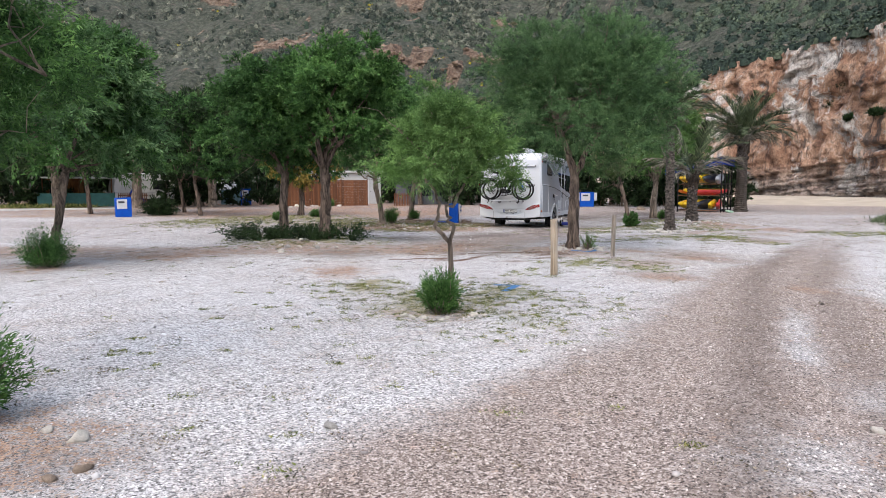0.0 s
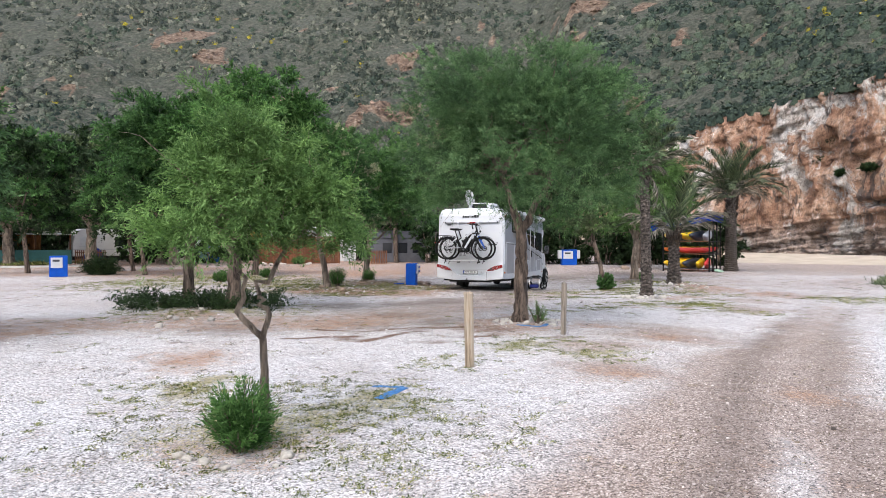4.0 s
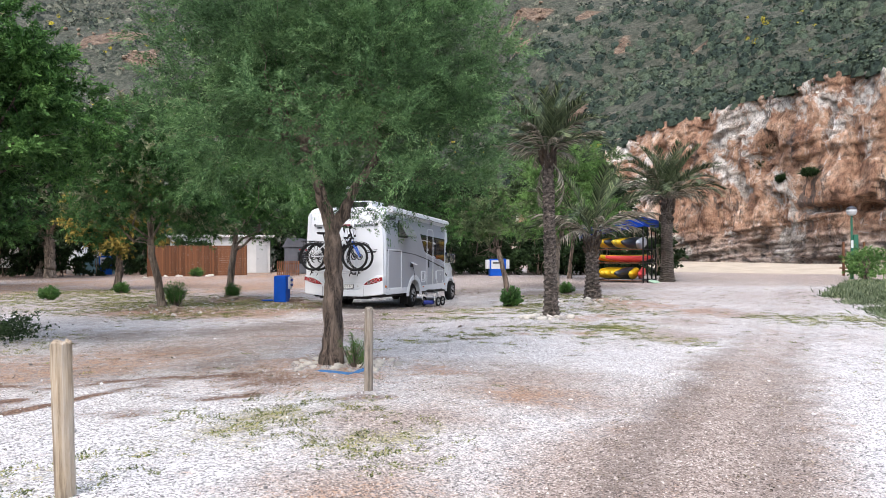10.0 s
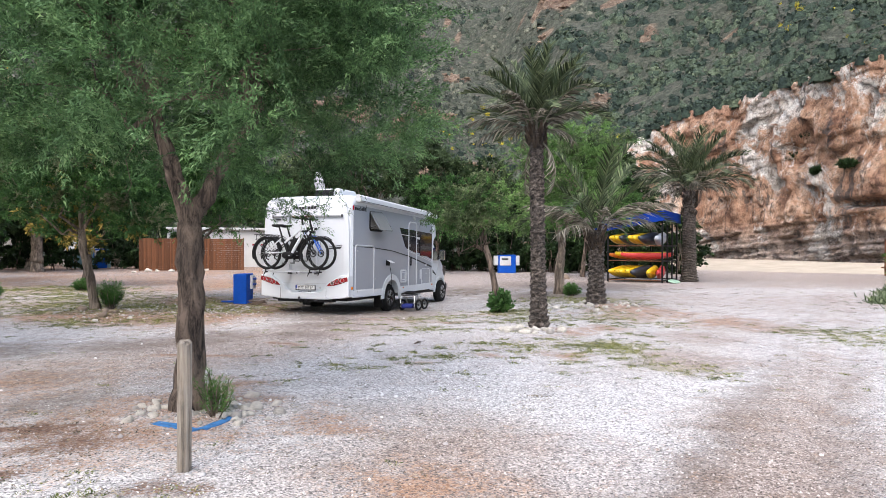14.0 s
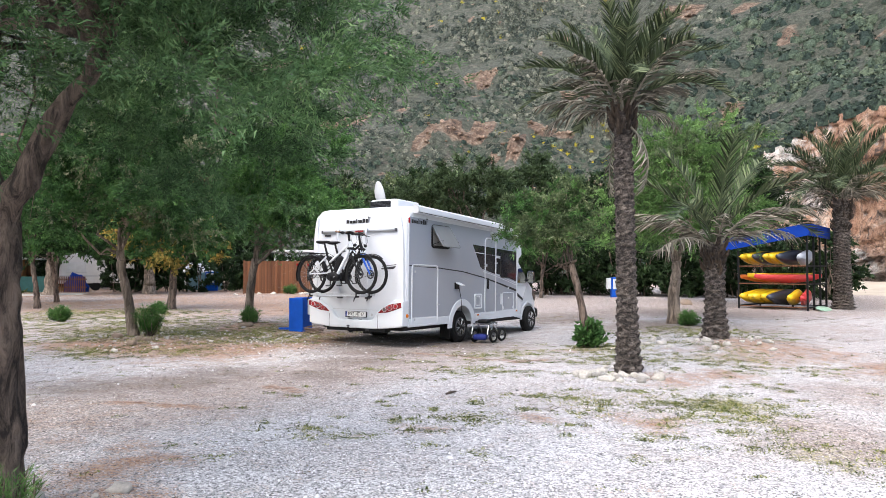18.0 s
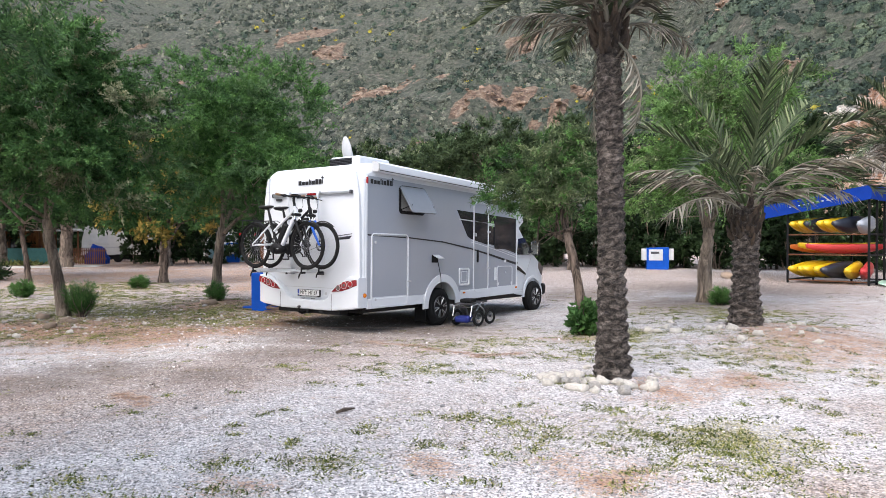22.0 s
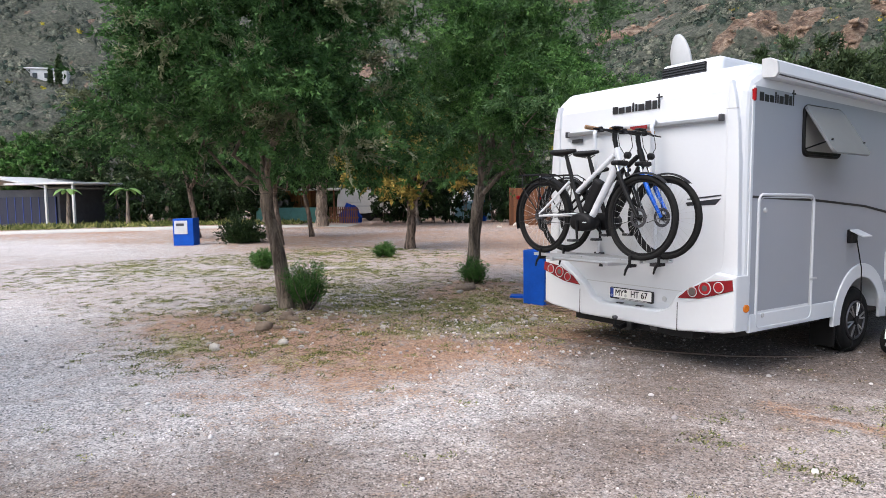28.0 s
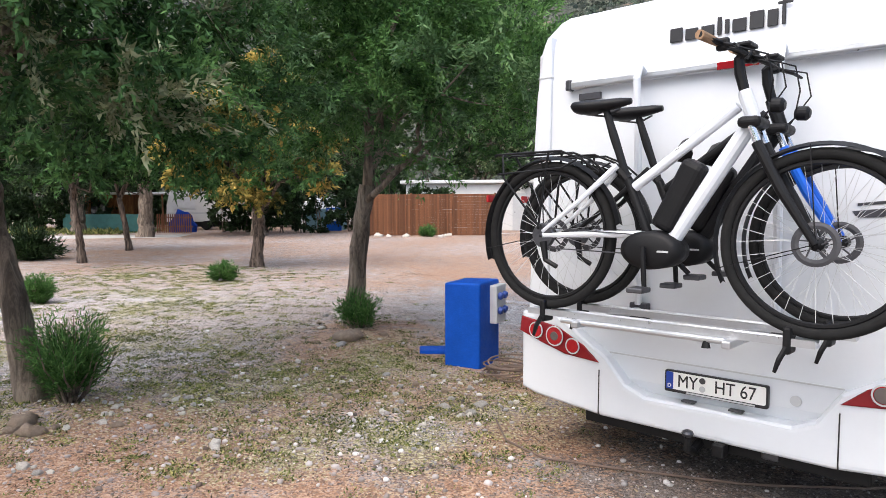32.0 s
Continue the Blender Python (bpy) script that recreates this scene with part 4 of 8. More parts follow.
def crown_mesh(rng, lobes, clumps, leaves, stem, length, width, droop, low=None, fan=0.62):
    """A crown: tufts on the rounded masses, bent sprays on each tuft, leaves along each spray."""
    vol = np.array([np.prod(r) ** 0.67 for _, r in lobes])
    tufts_n = max(110, clumps // 8)
    pick = rng.choice(len(lobes), tufts_n, p=vol / vol.sum())
    mid = lobes[0][0]
    d = rng.normal(size=(tufts_n, 3))
    d /= np.linalg.norm(d, axis=1)[:, None]
    r = rng.uniform(0.35, 1.0, tufts_n) ** 0.45
    tuft = np.stack([lobes[i][0] for i in pick]) + d * r[:, None] * np.stack([lobes[i][1] for i in pick])
    size = np.mean(lobes[0][1]) * rng.uniform(0.15, 0.34, tufts_n)
    hue = rng.random(tufts_n)
    own = rng.integers(0, tufts_n, clumps)
    e = rng.normal(size=(clumps, 3))
    e /= np.linalg.norm(e, axis=1)[:, None]
    e[:, 2] = np.where(rng.random(clumps) < 0.7, np.abs(e[:, 2]), e[:, 2])
    c = tuft[own] + e * size[own][:, None] * rng.uniform(0.35, 1.0, (clumps, 1)) * (1, 1, 0.7)
    if low is not None:
        above = c[:, 2] > low + rng.normal(size=clumps) * 0.15
        c, e, own = c[above], e[above], own[above]
    out = c - mid
    out /= np.linalg.norm(out, axis=1)[:, None] + 1e-6
    out = out * 0.5 + e * 0.9 + 0.25 * rng.normal(size=out.shape)
    out[:, 2] += 0.15 - droop
    out /= np.linalg.norm(out, axis=1)[:, None] + 1e-6
    n = len(c) * leaves
    o, cc = np.repeat(out, leaves, 0), np.repeat(c, leaves, 0)
    u = rng.random((n, 1))
    reach = np.repeat(stem * rng.uniform(0.7, 1.4, len(c)), leaves)[:, None]
    root = cc + o * (u - 0.4) * reach * 2 + rng.normal(size=(n, 3)) * stem * 0.10
    root[:, 2] -= (u[:, 0] ** 2) * reach[:, 0] * (0.35 + droop)
    way = o * (0.9 - 0.2 * u) + rng.normal(size=(n, 3)) * fan
    way[:, 2] -= droop * 0.7 + 0.25 * u[:, 0]
    way /= np.linalg.norm(way, axis=1)[:, None] + 1e-6
    side = np.cross(way, rng.normal(size=(n, 3)))
    side /= np.linalg.norm(side, axis=1)[:, None] + 1e-6
    ln, wd = length * rng.uniform(0.6, 1.35, (n, 1)), width * rng.uniform(0.6, 1.3, (n, 1))
    mid_way = root + way * ln * 0.3
    v = np.stack([mid_way + side * wd * 1.15 - way * ln * 0.2, root + way * ln * 1.05, mid_way - side * wd * 1.15], 1).reshape(-1, 3)
    # tone falls inward along each spray, painting in the crown's inner shade
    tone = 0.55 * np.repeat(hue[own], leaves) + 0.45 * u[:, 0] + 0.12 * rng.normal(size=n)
    return toned(raw("crown", v, np.arange(len(v)).reshape(-1, 3)), np.repeat(tone, 3))


def crooked(rng, a, b, steps, wander):
    """Points from a to b that stray a little."""
    a, b = np.array(a, float), np.array(b, float)
    out = []
    for i in range(steps + 1):
        u = i / steps
        p = a + (b - a) * u + rng.normal(size=3) * wander * math.sin(math.pi * u)
        out.append(tuple(p))
    return out


def gnarl(bm, pts, girth, seed):
    """Upright ridges and lumps on a round trunk."""
    axis = [Vector(p) for p in pts]
    for v in bm.verts:
        c = min(axis, key=lambda p: (p - v.co).length_squared)
        out = v.co - c
        if out.length < 1e-5:
            continue
        ridge = noise.noise(Vector((v.co.x * 26, v.co.y * 26, v.co.z * 2.0 + seed)))
        lump = noise.noise(Vector((v.co.x * 6, v.co.y * 6, v.co.z * 2.6 - seed)))
        v.co += out.normalized() * girth * (0.20 * ridge + 0.17 * lump)


def tree(at, label, seed, trunk, girth, centre, radii, lobes=9, clumps=1200, leaves=40, stem=0.16, length=0.09, width=0.012, droop=0.1, paint=None, bark=None, fork=None, limbs=5, category="tree", group="", low=None, second=None, fan=0.62):
    """A tree: a crooked trunk along the given points, limbs into the crown's masses, twigs and leaves."""
    rng = np.random.default_rng(seed)
    ob = holder("tree", at, label, category, group)
    bm = bmesh.new()
    n = len(trunk)
    pts, rad = [], []
    for i in range(n - 1):
        seg = crooked(rng, trunk[i], trunk[i + 1], 9, girth * 0.07)
        pts += seg if i == 0 else seg[1:]
    for i, p in enumerate(pts):
        u = i / (len(pts) - 1)
        rad.append(girth * (1 - 0.22 * u) * (1 + 0.4 * math.exp(-p[2] / 0.16)) * rng.uniform(0.96, 1.04))
    pts[0] = (pts[0][0], pts[0][1], -0.15)
    tube(bm, pts, rad, 26)
    gnarl(bm, pts, girth, seed)
    part("trunk", bm, bark or BARK, ob, smooth=True)
    for j, way in enumerate(fork or ()):
        arm = bmesh.new()
        ap = [pts[-3]] + crooked(rng, pts[-1], way[0], 5, girth * 0.1) + [q for k in range(1, len(way)) for q in crooked(rng, way[k - 1], way[k], 4, 0.03)[1:]]
        tube(arm, ap, [girth * (0.74 - 0.05 * j) * (1 - 0.55 * k / (len(ap) - 1)) for k in range(len(ap))], 18)
        gnarl(arm, ap, girth * 0.7, seed + j)
        part("limb", arm, bark or BARK, ob, smooth=True)
    mass = lobes_of(rng, centre, radii, lobes)
    top = pts[-1]
    order = sorted(range(1, len(mass)), key=lambda i: -mass[i][0][2])[:: max(1, (len(mass) - 1) // limbs)]
    for j, i in enumerate(order[:limbs]):
        start = pts[max(len(pts) - 1 - (j % 3), 1)] if not fork else fork[j % len(fork)][-1]
        end = mass[i][0]
        p = crooked(rng, start, end, 6, 0.17)
        lim = bmesh.new()
        r0 = girth * (0.55 if j < 2 else 0.36)
        tube(lim, p, [r0 * (1 - 0.85 * k / 6) for k in range(7)], 8)
        for k in range(5):
            q = p[2 + k % 4]
            e = np.array(q) + rng.normal(size=3) * np.array(radii) * 0.28 + (0, 0, radii[2] * 0.16)
            tube(lim, crooked(rng, q, e, 4, 0.06), [r0 * 0.28, r0 * 0.22, r0 * 0.16, r0 * 0.1, r0 * 0.04], 5)
        part("limb", lim, bark or BARK, ob, smooth=True)
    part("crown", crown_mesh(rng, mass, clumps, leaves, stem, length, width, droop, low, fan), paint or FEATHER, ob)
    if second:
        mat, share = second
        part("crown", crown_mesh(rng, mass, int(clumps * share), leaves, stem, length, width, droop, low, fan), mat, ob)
    return ob


def on(x, y, dz=0.0):
    return (x, y, ground_z(x, y) + dz)


tree(on(3.652, 15.116), "feathery grey-green tamarisk tree with forked brown trunk", 11,
     [(0.0, 0, 0), (0.015, 0.0, 0.85), (0.01, 0.0, 1.66)], 0.128, (0.092, 0, 3.5), (2.2, 2.2, 1.82), 18, 7200, 70, 0.18, 0.046, 0.0047, 0.06, FEATHER, BARK,
     fork=[[(-0.19, -0.03, 2.3), (-0.35, 0.0, 2.8)], [(0.30, 0.07, 2.24), (0.6, 0.1, 2.7)]], limbs=8, fan=0.42)
tree(on(1.159, 7.544), "young tree with twisted thin trunk and pale green leaves", 12,
     [(0, 0, 0), (0.012, 0, 0.42), (0.0, 0, 0.80)], 0.038, (-0.08, -0.25, 2.0), (0.82, 0.42, 0.68), 10, 1500, 60, 0.15, 0.04, 0.0042, 0.02, LIME, BARK_PALE, limbs=6, fan=0.42,
     fork=[[(-0.13, -0.06, 0.96), (-0.135, -0.06, 1.18), (-0.17, -0.06, 1.42), (-0.36, -0.1, 1.68)], [(0.045, 0.015, 0.99), (-0.025, -0.01, 1.12), (0.06, 0.02, 1.28), (0.17, 0.06, 1.5), (0.38, 0.1, 1.72)]])
tree(on(-2.05, 3.75), "young feathery green tree above a bright bush", 26,
     [(0, 0, 0), (0.02, 0, 0.6), (-0.03, 0.05, 1.3)], 0.05, (0.05, 0.3, 2.72), (0.86, 0.86, 0.95), 10, 1500, 54, 0.16, 0.045, 0.005, 0.1, BRIGHT, BARK_PALE, limbs=5, fan=0.45)
tree(on(-3.772, 17.48), "dense dark green tree in a planted mound", 13,
     [(0, 0, 0), (0, 0, 0.92), (0.046, 0.046, 1.748)], 0.12, (-0.1, 0, 3.3), (1.78, 1.78, 1.52), 14, 2900, 40, 0.15, 0.08, 0.0145, 0.05, DENSE, BARK, fan=0.5)
tree(on(-2.548, 16.974), "dense green tree with rounded crown in a planted mound", 14,
     [(0, 0, 0), (0.046, 0, 1.012), (0, 0.046, 1.84)], 0.147, (0.42, 0.092, 3.72), (1.86, 1.86, 1.62), 15, 3300, 40, 0.15, 0.08, 0.0145, 0.05, BRIGHT, BARK, fan=0.5)
tree(on(-6.624, 11.868), "dark green feathery tree above a green bush", 15,
     [(0, 0, 0), (0.138, 0.092, 0.828), (0.322, 0.092, 1.748)], 0.085, (-0.1, 0.092, 3.15), (1.95, 1.95, 1.6), 14, 2300, 36, 0.2, 0.10, 0.014, 0.15, FEATHER, BARK, second=(BRIGHT, 0.6), fan=0.45)
tree(on(-2.024, 24.104), "leaning tree with dark feathery green crown", 16,
     [(0, 0, 0), (-0.11, -0.046, 0.736), (-0.258, -0.092, 1.38), (-0.276, -0.092, 1.748)], 0.095, (-0.2, -0.2, 3.5), (2.0, 1.92, 1.8), 15, 3800, 46, 0.16, 0.065, 0.0115, 0.06, DENSE, BARK_PALE, limbs=6, second=(TIPS, 0.17), fan=0.45)
tree(on(-1.38, 27.692), "feathery green tree with pale brown trunk", 17,
     [(0, 0, 0), (0.074, 0, 0.828), (0.184, 0.046, 1.656)], 0.115, (0.68, 0.276, 3.72), (2.25, 2.25, 1.98), 17, 3300, 46, 0.18, 0.065, 0.0105, 0.08, BRIGHT, BARK_PALE, limbs=6, second=(FEATHER, 0.35), fan=0.45)
tree(on(7.084, 24.886), "small leaning tree with airy green crown", 18,
     [(0, 0, 0), (-0.11, 0.092, 0.828), (-0.294, 0.23, 1.564)], 0.078, (-0.782, 0.46, 2.53), (0.98, 0.98, 0.75), 8, 640, 34, 0.14, 0.075, 0.009, 0.05, DUSTY, BARK, second=(BRIGHT, 0.4))
tree(on(9.421, 30.544), "light green tree with several grey trunks", 19,
     [(0, 0, 0), (0, 0, 0.828), (0.092, 0.046, 1.656)], 0.155, (0.092, 0.092, 3.864), (2.208, 2.208, 2.116), 12, 2000, 36, 0.2, 0.08, 0.012, 0.12, LIME, BARK_PALE, second=(DUSTY, 0.3), fan=0.45)
tree(on(-7.774, 34.04), "tree turning yellow at its outer leaves", 20,
     [(0, 0, 0), (0.092, 0, 0.736), (0.046, 0.046, 1.472)], 0.147, (0, 0, 3.312), (2.024, 2.024, 1.748), 10, 700, 28, 0.17, 0.13, 0.03, 0.1, DENSE, BARK, second=(FADED, 2.0))

tree(on(-51.0, 42.5), "broad light green tree behind a bungalow", 25,
     [(0, 0, 0), (0.1, 0, 1.2), (0.1, 0.1, 2.4)], 0.22, (0, 0, 4.6), (4.4, 4.0, 2.9), 14, 1300, 26, 0.35, 0.26, 0.06, 0.08, BRIGHT, BARK, second=(DUSTY, 0.5))

# trees at the back of the yard, a few shapes repeated
far_a = tree(on(-12.79, 33.3), "broad dark green tree with leaning trunk", 21, [(0, 0, 0), (-0.092, 0, 0.828), (-0.276, 0, 1.748)], 0.10, (-0.184, 0, 3.956), (2.392, 2.392, 2.208), 11, 800, 24, 0.22, 0.15, 0.034, 0.08, DENSE, BARK, group="trees at the back of the yard", second=(SHADE, 0.7))
far_b = tree(on(-21.712, 43.884), "tall dark green tree with thick trunk", 22, [(0, 0, 0), (0.092, 0, 1.104), (0.092, 0, 2.392)], 0.331, (0, 0, 5.3), (3.5, 3.5, 3.2), 13, 760, 22, 0.3, 0.24, 0.055, 0.05, SHADE, BARK_PALE, group="trees at the back of the yard", second=(DUSTY, 0.55))
far_c = tree(on(0.46, 52.44), "dark pine with rounded crown", 23, [(0, 0, 0), (0.092, 0, 1.84), (0.092, 0, 3.68)], 0.202, (0, 0, 6.072), (3.312, 3.128, 2.116), 13, 700, 20, 0.28, 0.28, 0.045, -0.15, PINE, BARK, group="pines below the hill")
for k, (x, y, rz, s) in enumerate([(-15.4, 37.2, 70, 1.0), (-19.4, 34.6, 90, 1.15), (12.512, 42.78, 120, 1.1), (5.06, 46.46, 250, 0.9)]):
    copy_thing(far_a, pose(*on(x, y), 0, 0, rz) @ Matrix.Diagonal((s, s, s, 1)))
for k, (x, y, rz, s) in enumerate([(-20.056, 50.14, 60, 1.0), (-17.572, 46.736, 130, 0.95), (-28.52, 46, 200, 1.05), (-34.96, 53.36, 280, 1.1), (-27.6, 57.04, 20, 1.1), (-20.24, 60.72, 100, 1.1), (-11.04, 60.72, 160, 1.0), (-4.6, 58.88, 230, 1.0), (-41.4, 60.72, 310, 1.2), (17.02, 55.2, 45, 0.9), (8.28, 57.04, 190, 0.9), (-50.6, 53.36, 45, 1.0), (-39.5, 46.0, 80, 0.95), (-47.0, 44.5, 150, 1.0)]):
    copy_thing(far_b, pose(*on(x, y), 0, 0, rz) @ Matrix.Diagonal((s, s, s, 1)))
for k, (x, y, rz, s) in enumerate([(3.68, 57.04, 100, 1.1), (-3.22, 53.36, 180, 0.9), (11.96, 53.36, 260, 0.85)]):
    copy_thing(far_c, pose(*on(x, y), 0, 0, rz) @ Matrix.Diagonal((s, s, s, 1)))


SHEATH = bark_paint("dark_leaf_bases", (0.018, 0.012, 0.009), (0.11, 0.075, 0.05), 4.0)


cypress = tree((-150.2, 84.0, 24.0), "dark narrow cypress beside a hillside house", 24, [(0, 0, 0), (0, 0, 1.0), (0, 0, 2.2)], 0.25, (0, 0, 3.4), (0.42, 0.42, 2.9), 5, 240, 20, 0.2, 0.3, 0.12, -0.3, PINE, BARK, limbs=2, group="cypresses by the hillside house")
for x, y, z, s in ((-152.6, 83.0, 24.3, 0.8), (-144.5, 86.5, 24.6, 0.9), (-143.0, 87.6, 25.0, 1.2)):
    copy_thing(cypress, pose(x, y, z, 0, 0, 40) @ Matrix.Diagonal((s, s, s, 1)))


def frond_mesh(rng, long, arch, leaflets, dry):
    """One palm leaf: an arched rib with two rows of narrow leaflets."""
    v, f = [], []
    n = leaflets

    def rib(u):
        return np.array([long * (u - 0.18 * arch * u**3), 0, long * (0.42 * u - arch * 0.75 * u * u)])

    prev = None
    for i in range(13):
        u = i / 12
        p, w = rib(u), 0.028 * (1 - 0.85 * u)
        row = [p + (0, w, 0), p + (0, 0, w * 0.8), p + (0, -w, 0), p - (0, 0, w * 0.5)]
        k = len(v)
        v += row
        if prev is not None:
            for j in range(4):
                f.append((prev + j, prev + (j + 1) % 4, k + (j + 1) % 4, k + j))
        prev = k
    for i in range(n):
        u = 0.14 + 0.86 * (i + rng.uniform(-0.25, 0.25)) / n
        p = rib(min(u, 1))
        way = rib(min(u + 0.03, 1.03)) - rib(u)
        way /= np.linalg.norm(way)
        for side in (-1, 1):
            if dry and rng.random() < 0.15:
                continue
            ln = long * 0.23 * math.sin(math.pi * min(0.14 + 0.80 * u, 1)) ** 0.6 * rng.uniform(0.75, 1.1)
            d = way * 0.95 + np.array([0, side * 0.62, 0.34 - (0.75 if dry else 0.0)]) + rng.normal(size=3) * (0.2 if dry else 0.09)
            d /= np.linalg.norm(d)
            w = way * 0.019 * (long / 1.9) ** 0.6
            k = len(v)
            bend = np.array((0, 0, ln * (0.22 if dry else 0.10)))
            v += [p - w, p + w, p + d * ln * 0.55 + w * 0.9, p + d * ln - bend, p + d * ln * 0.55 - w * 0.9]
            f += [(k, k + 1, k + 2, k + 4), (k + 4, k + 2, k + 3, k + 3)]
    tri = np.array(f)
    return raw("frond", np.array(v), np.concatenate([tri[:, :3], tri[tri[:, 2] != tri[:, 3]][:, [0, 2, 3]]]))


def palm(at, label, seed, height, girth, long, green, brown, shaggy=0.3, lean=(0, 0), hang=0):
    """A date palm: ringed trunk, old leaf bases under the crown, green and dry leaves."""
    rng = np.random.default_rng(seed)
    ob = holder("palm_tree", at, label, "palm", "palms beside the lane")
    bm = bmesh.new()
    loops, n, segs = [], int(height / 0.036), 18
    for i in range(n + 1):
        u = i / n
        z = -0.1 + u * (height + 0.1)
        r = girth * (1 - 0.12 * math.sin(u * 3.1) - 0.1 * u) * (1 + 0.25 * math.exp(-z / 0.25)) * 1.0
        if u > 0.80:
            r *= 0.88 - 0.25 * shaggy * (0.9 - u)
        c = (lean[0] * u, lean[1] * u)
        row = [r * (0.90 + 0.10 * ((i + (j // 2) % 2) % 3)) * rng.uniform(0.95, 1.06) for j in range(segs)]
        loops.append([(c[0] + row[j] * math.cos(a), c[1] + row[j] * math.sin(a), z + rng.uniform(-0.014, 0.014)) for j, a in enumerate(2 * math.pi * j / segs for j in range(segs))])
    rings(bm, loops)
    part("trunk", bm, PALM_BARK, ob)
    # cut leaf bases
    stub = bmesh.new()
    for i in range(int(34 + 40 * shaggy)):
        a, z = rng.uniform(0, 6.28), height - rng.uniform(0.0, 0.25 + shaggy)
        u = z / height
        c = np.array([lean[0] * u, lean[1] * u, z])
        d = np.array([math.cos(a), math.sin(a), 0])
        ln = rng.uniform(0.07, 0.16)
        tube(stub, [tuple(c + d * girth * 0.72), tuple(c + d * (girth * 0.9 + ln * 0.3) + (0, 0, ln * 0.7)), tuple(c + d * (girth * 0.9 + ln * 0.5) + (0, 0, ln * 1.4))], [0.04, 0.03, 0.016], 5)
    part("crown_sheath", stub, SHEATH, ob, "sheath of cut dry leaf stalks")
    top = np.array([lean[0], lean[1], height + 0.05])
    greens = [frond_mesh(rng, long * s, ar, 44, False) for s, ar in ((1.0, 0.42), (1.05, 0.66), (1.0, 0.85))]
    dries = [frond_mesh(rng, long * s, ar, 32, True) for s, ar in ((0.9, 0.6), (0.75, 0.85))]
    for me in greens:
        me.materials.append(FROND)
    for me in dries:
        me.materials.append(FROND_OLD)
    for i in range(green):
        up = 86 - 74 * (i / green) ** 0.85
        fr = part("frond", greens[min(2, int(3 * i / green))], None, ob)
        fr.matrix_local = pose(*top, 0, 0, i * 137.5 + rng.uniform(-12, 12)) @ pose(0.05, 0, 0, rng.uniform(-14, 14), -up * 0.72, 0)
    for i in range(brown):
        fr = part("frond", dries[i % 2], None, ob, "dry grey-brown hanging frond")
        fr.matrix_local = pose(*top, 0, 0, i * 137.5 + 40 + rng.uniform(-15, 15)) @ pose(0.08, 0, -0.12, rng.uniform(-20, 20), rng.uniform(-42, 4), 0)
    for i in range(hang):
        fr = part("frond", dries[1], None, ob, "dead frond hanging along the trunk")
        fr.matrix_local = pose(*(top - (0, 0, 0.25)), 0, 0, -35 + 150 * i) @ pose(0.05, 0, 0, rng.uniform(-30, 30), 62, 0)
    return ob


palm(on(7.581, 21.316), "tall slim date palm ringed with white stones", 31, 3.62, 0.158, 1.55, 28, 14, 0.12, (-0.05, 0.1), 2)
palm(on(9.384, 24.932), "short date palm on a low stony mound", 32, 1.72, 0.215, 2.25, 10, 10, 0.3)
palm(on(16.376, 38.64), "dark-trunked date palm beside the kayak rack", 33, 4.0, 0.33, 3.0, 34, 16, 0.9)


def shrub(at, label, seed, r, h, count=60, leaves=26, paint=None, length=0.055, width=0.0045, upright=0.6, category="shrub", group=""):
    """A low bush: stems from the base and fine leaves."""
    rng = np.random.default_rng(seed)
    ob = holder("shrub", at, label, category, group)
    bm = bmesh.new()
    d = rng.normal(size=(count, 3))
    d[:, 2] = np.abs(d[:, 2]) * 0.8 + upright
    d /= np.linalg.norm(d, axis=1)[:, None]
    tips = d * rng.uniform(0.45, 1.0, (count, 1)) * (r, r, h)
    for t in tips[:: max(1, count // 24)]:
        tube(bm, crooked(rng, (t[0] * 0.1, t[1] * 0.1, -0.04), t, 3, r * 0.05), [0.012, 0.009, 0.006, 0.003], 5)
    tagged(part("woody_base", bm, BARK, ob), kind="stuff")
    n = count * leaves
    c, o = np.repeat(tips, leaves, 0), np.repeat(d, leaves, 0)
    u = rng.random((n, 1))
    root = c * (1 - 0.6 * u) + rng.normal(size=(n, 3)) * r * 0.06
    root[:, 2] = np.abs(root[:, 2])
    way = o + rng.normal(size=(n, 3)) * 0.5
    way /= np.linalg.norm(way, axis=1)[:, None]
    side = np.cross(way, rng.normal(size=(n, 3)))
    side /= np.linalg.norm(side, axis=1)[:, None] + 1e-6
    ln, wd = length * rng.uniform(0.6, 1.3, (n, 1)), width * rng.uniform(0.7, 1.3, (n, 1))
    v = np.stack([root + way * ln * 0.15 + side * wd * 1.2, root + way * ln, root + way * ln * 0.25 - side * wd * 1.2], 1).reshape(-1, 3)
    # own tone per stem, darker toward the base as painted shade inside the bush
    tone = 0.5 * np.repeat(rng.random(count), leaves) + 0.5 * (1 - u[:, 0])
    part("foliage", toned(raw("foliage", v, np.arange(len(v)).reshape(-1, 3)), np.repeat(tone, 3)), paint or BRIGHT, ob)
    return ob


shrub(on(1.058, 7.36), "bright green feathery bush at a young tree's foot", 41, 0.331, 0.57, 190, 60, BRIGHT)
shrub(on(-1.72, 3.496), "bright green feathery bush beside the gravel", 42, 0.48, 0.85, 260, 70, BRIGHT)
shrub(on(-6.394, 11.408), "dark green feathery bush under a tall tree", 43, 0.69, 0.782, 220, 60, DENSE)
shrub(on(-1.72, 24.16), "green feathery shoots at a leaning tree's foot", 44, 0.42, 0.72, 130, 60, BRIGHT, 0.07, 0.004, 1.1)
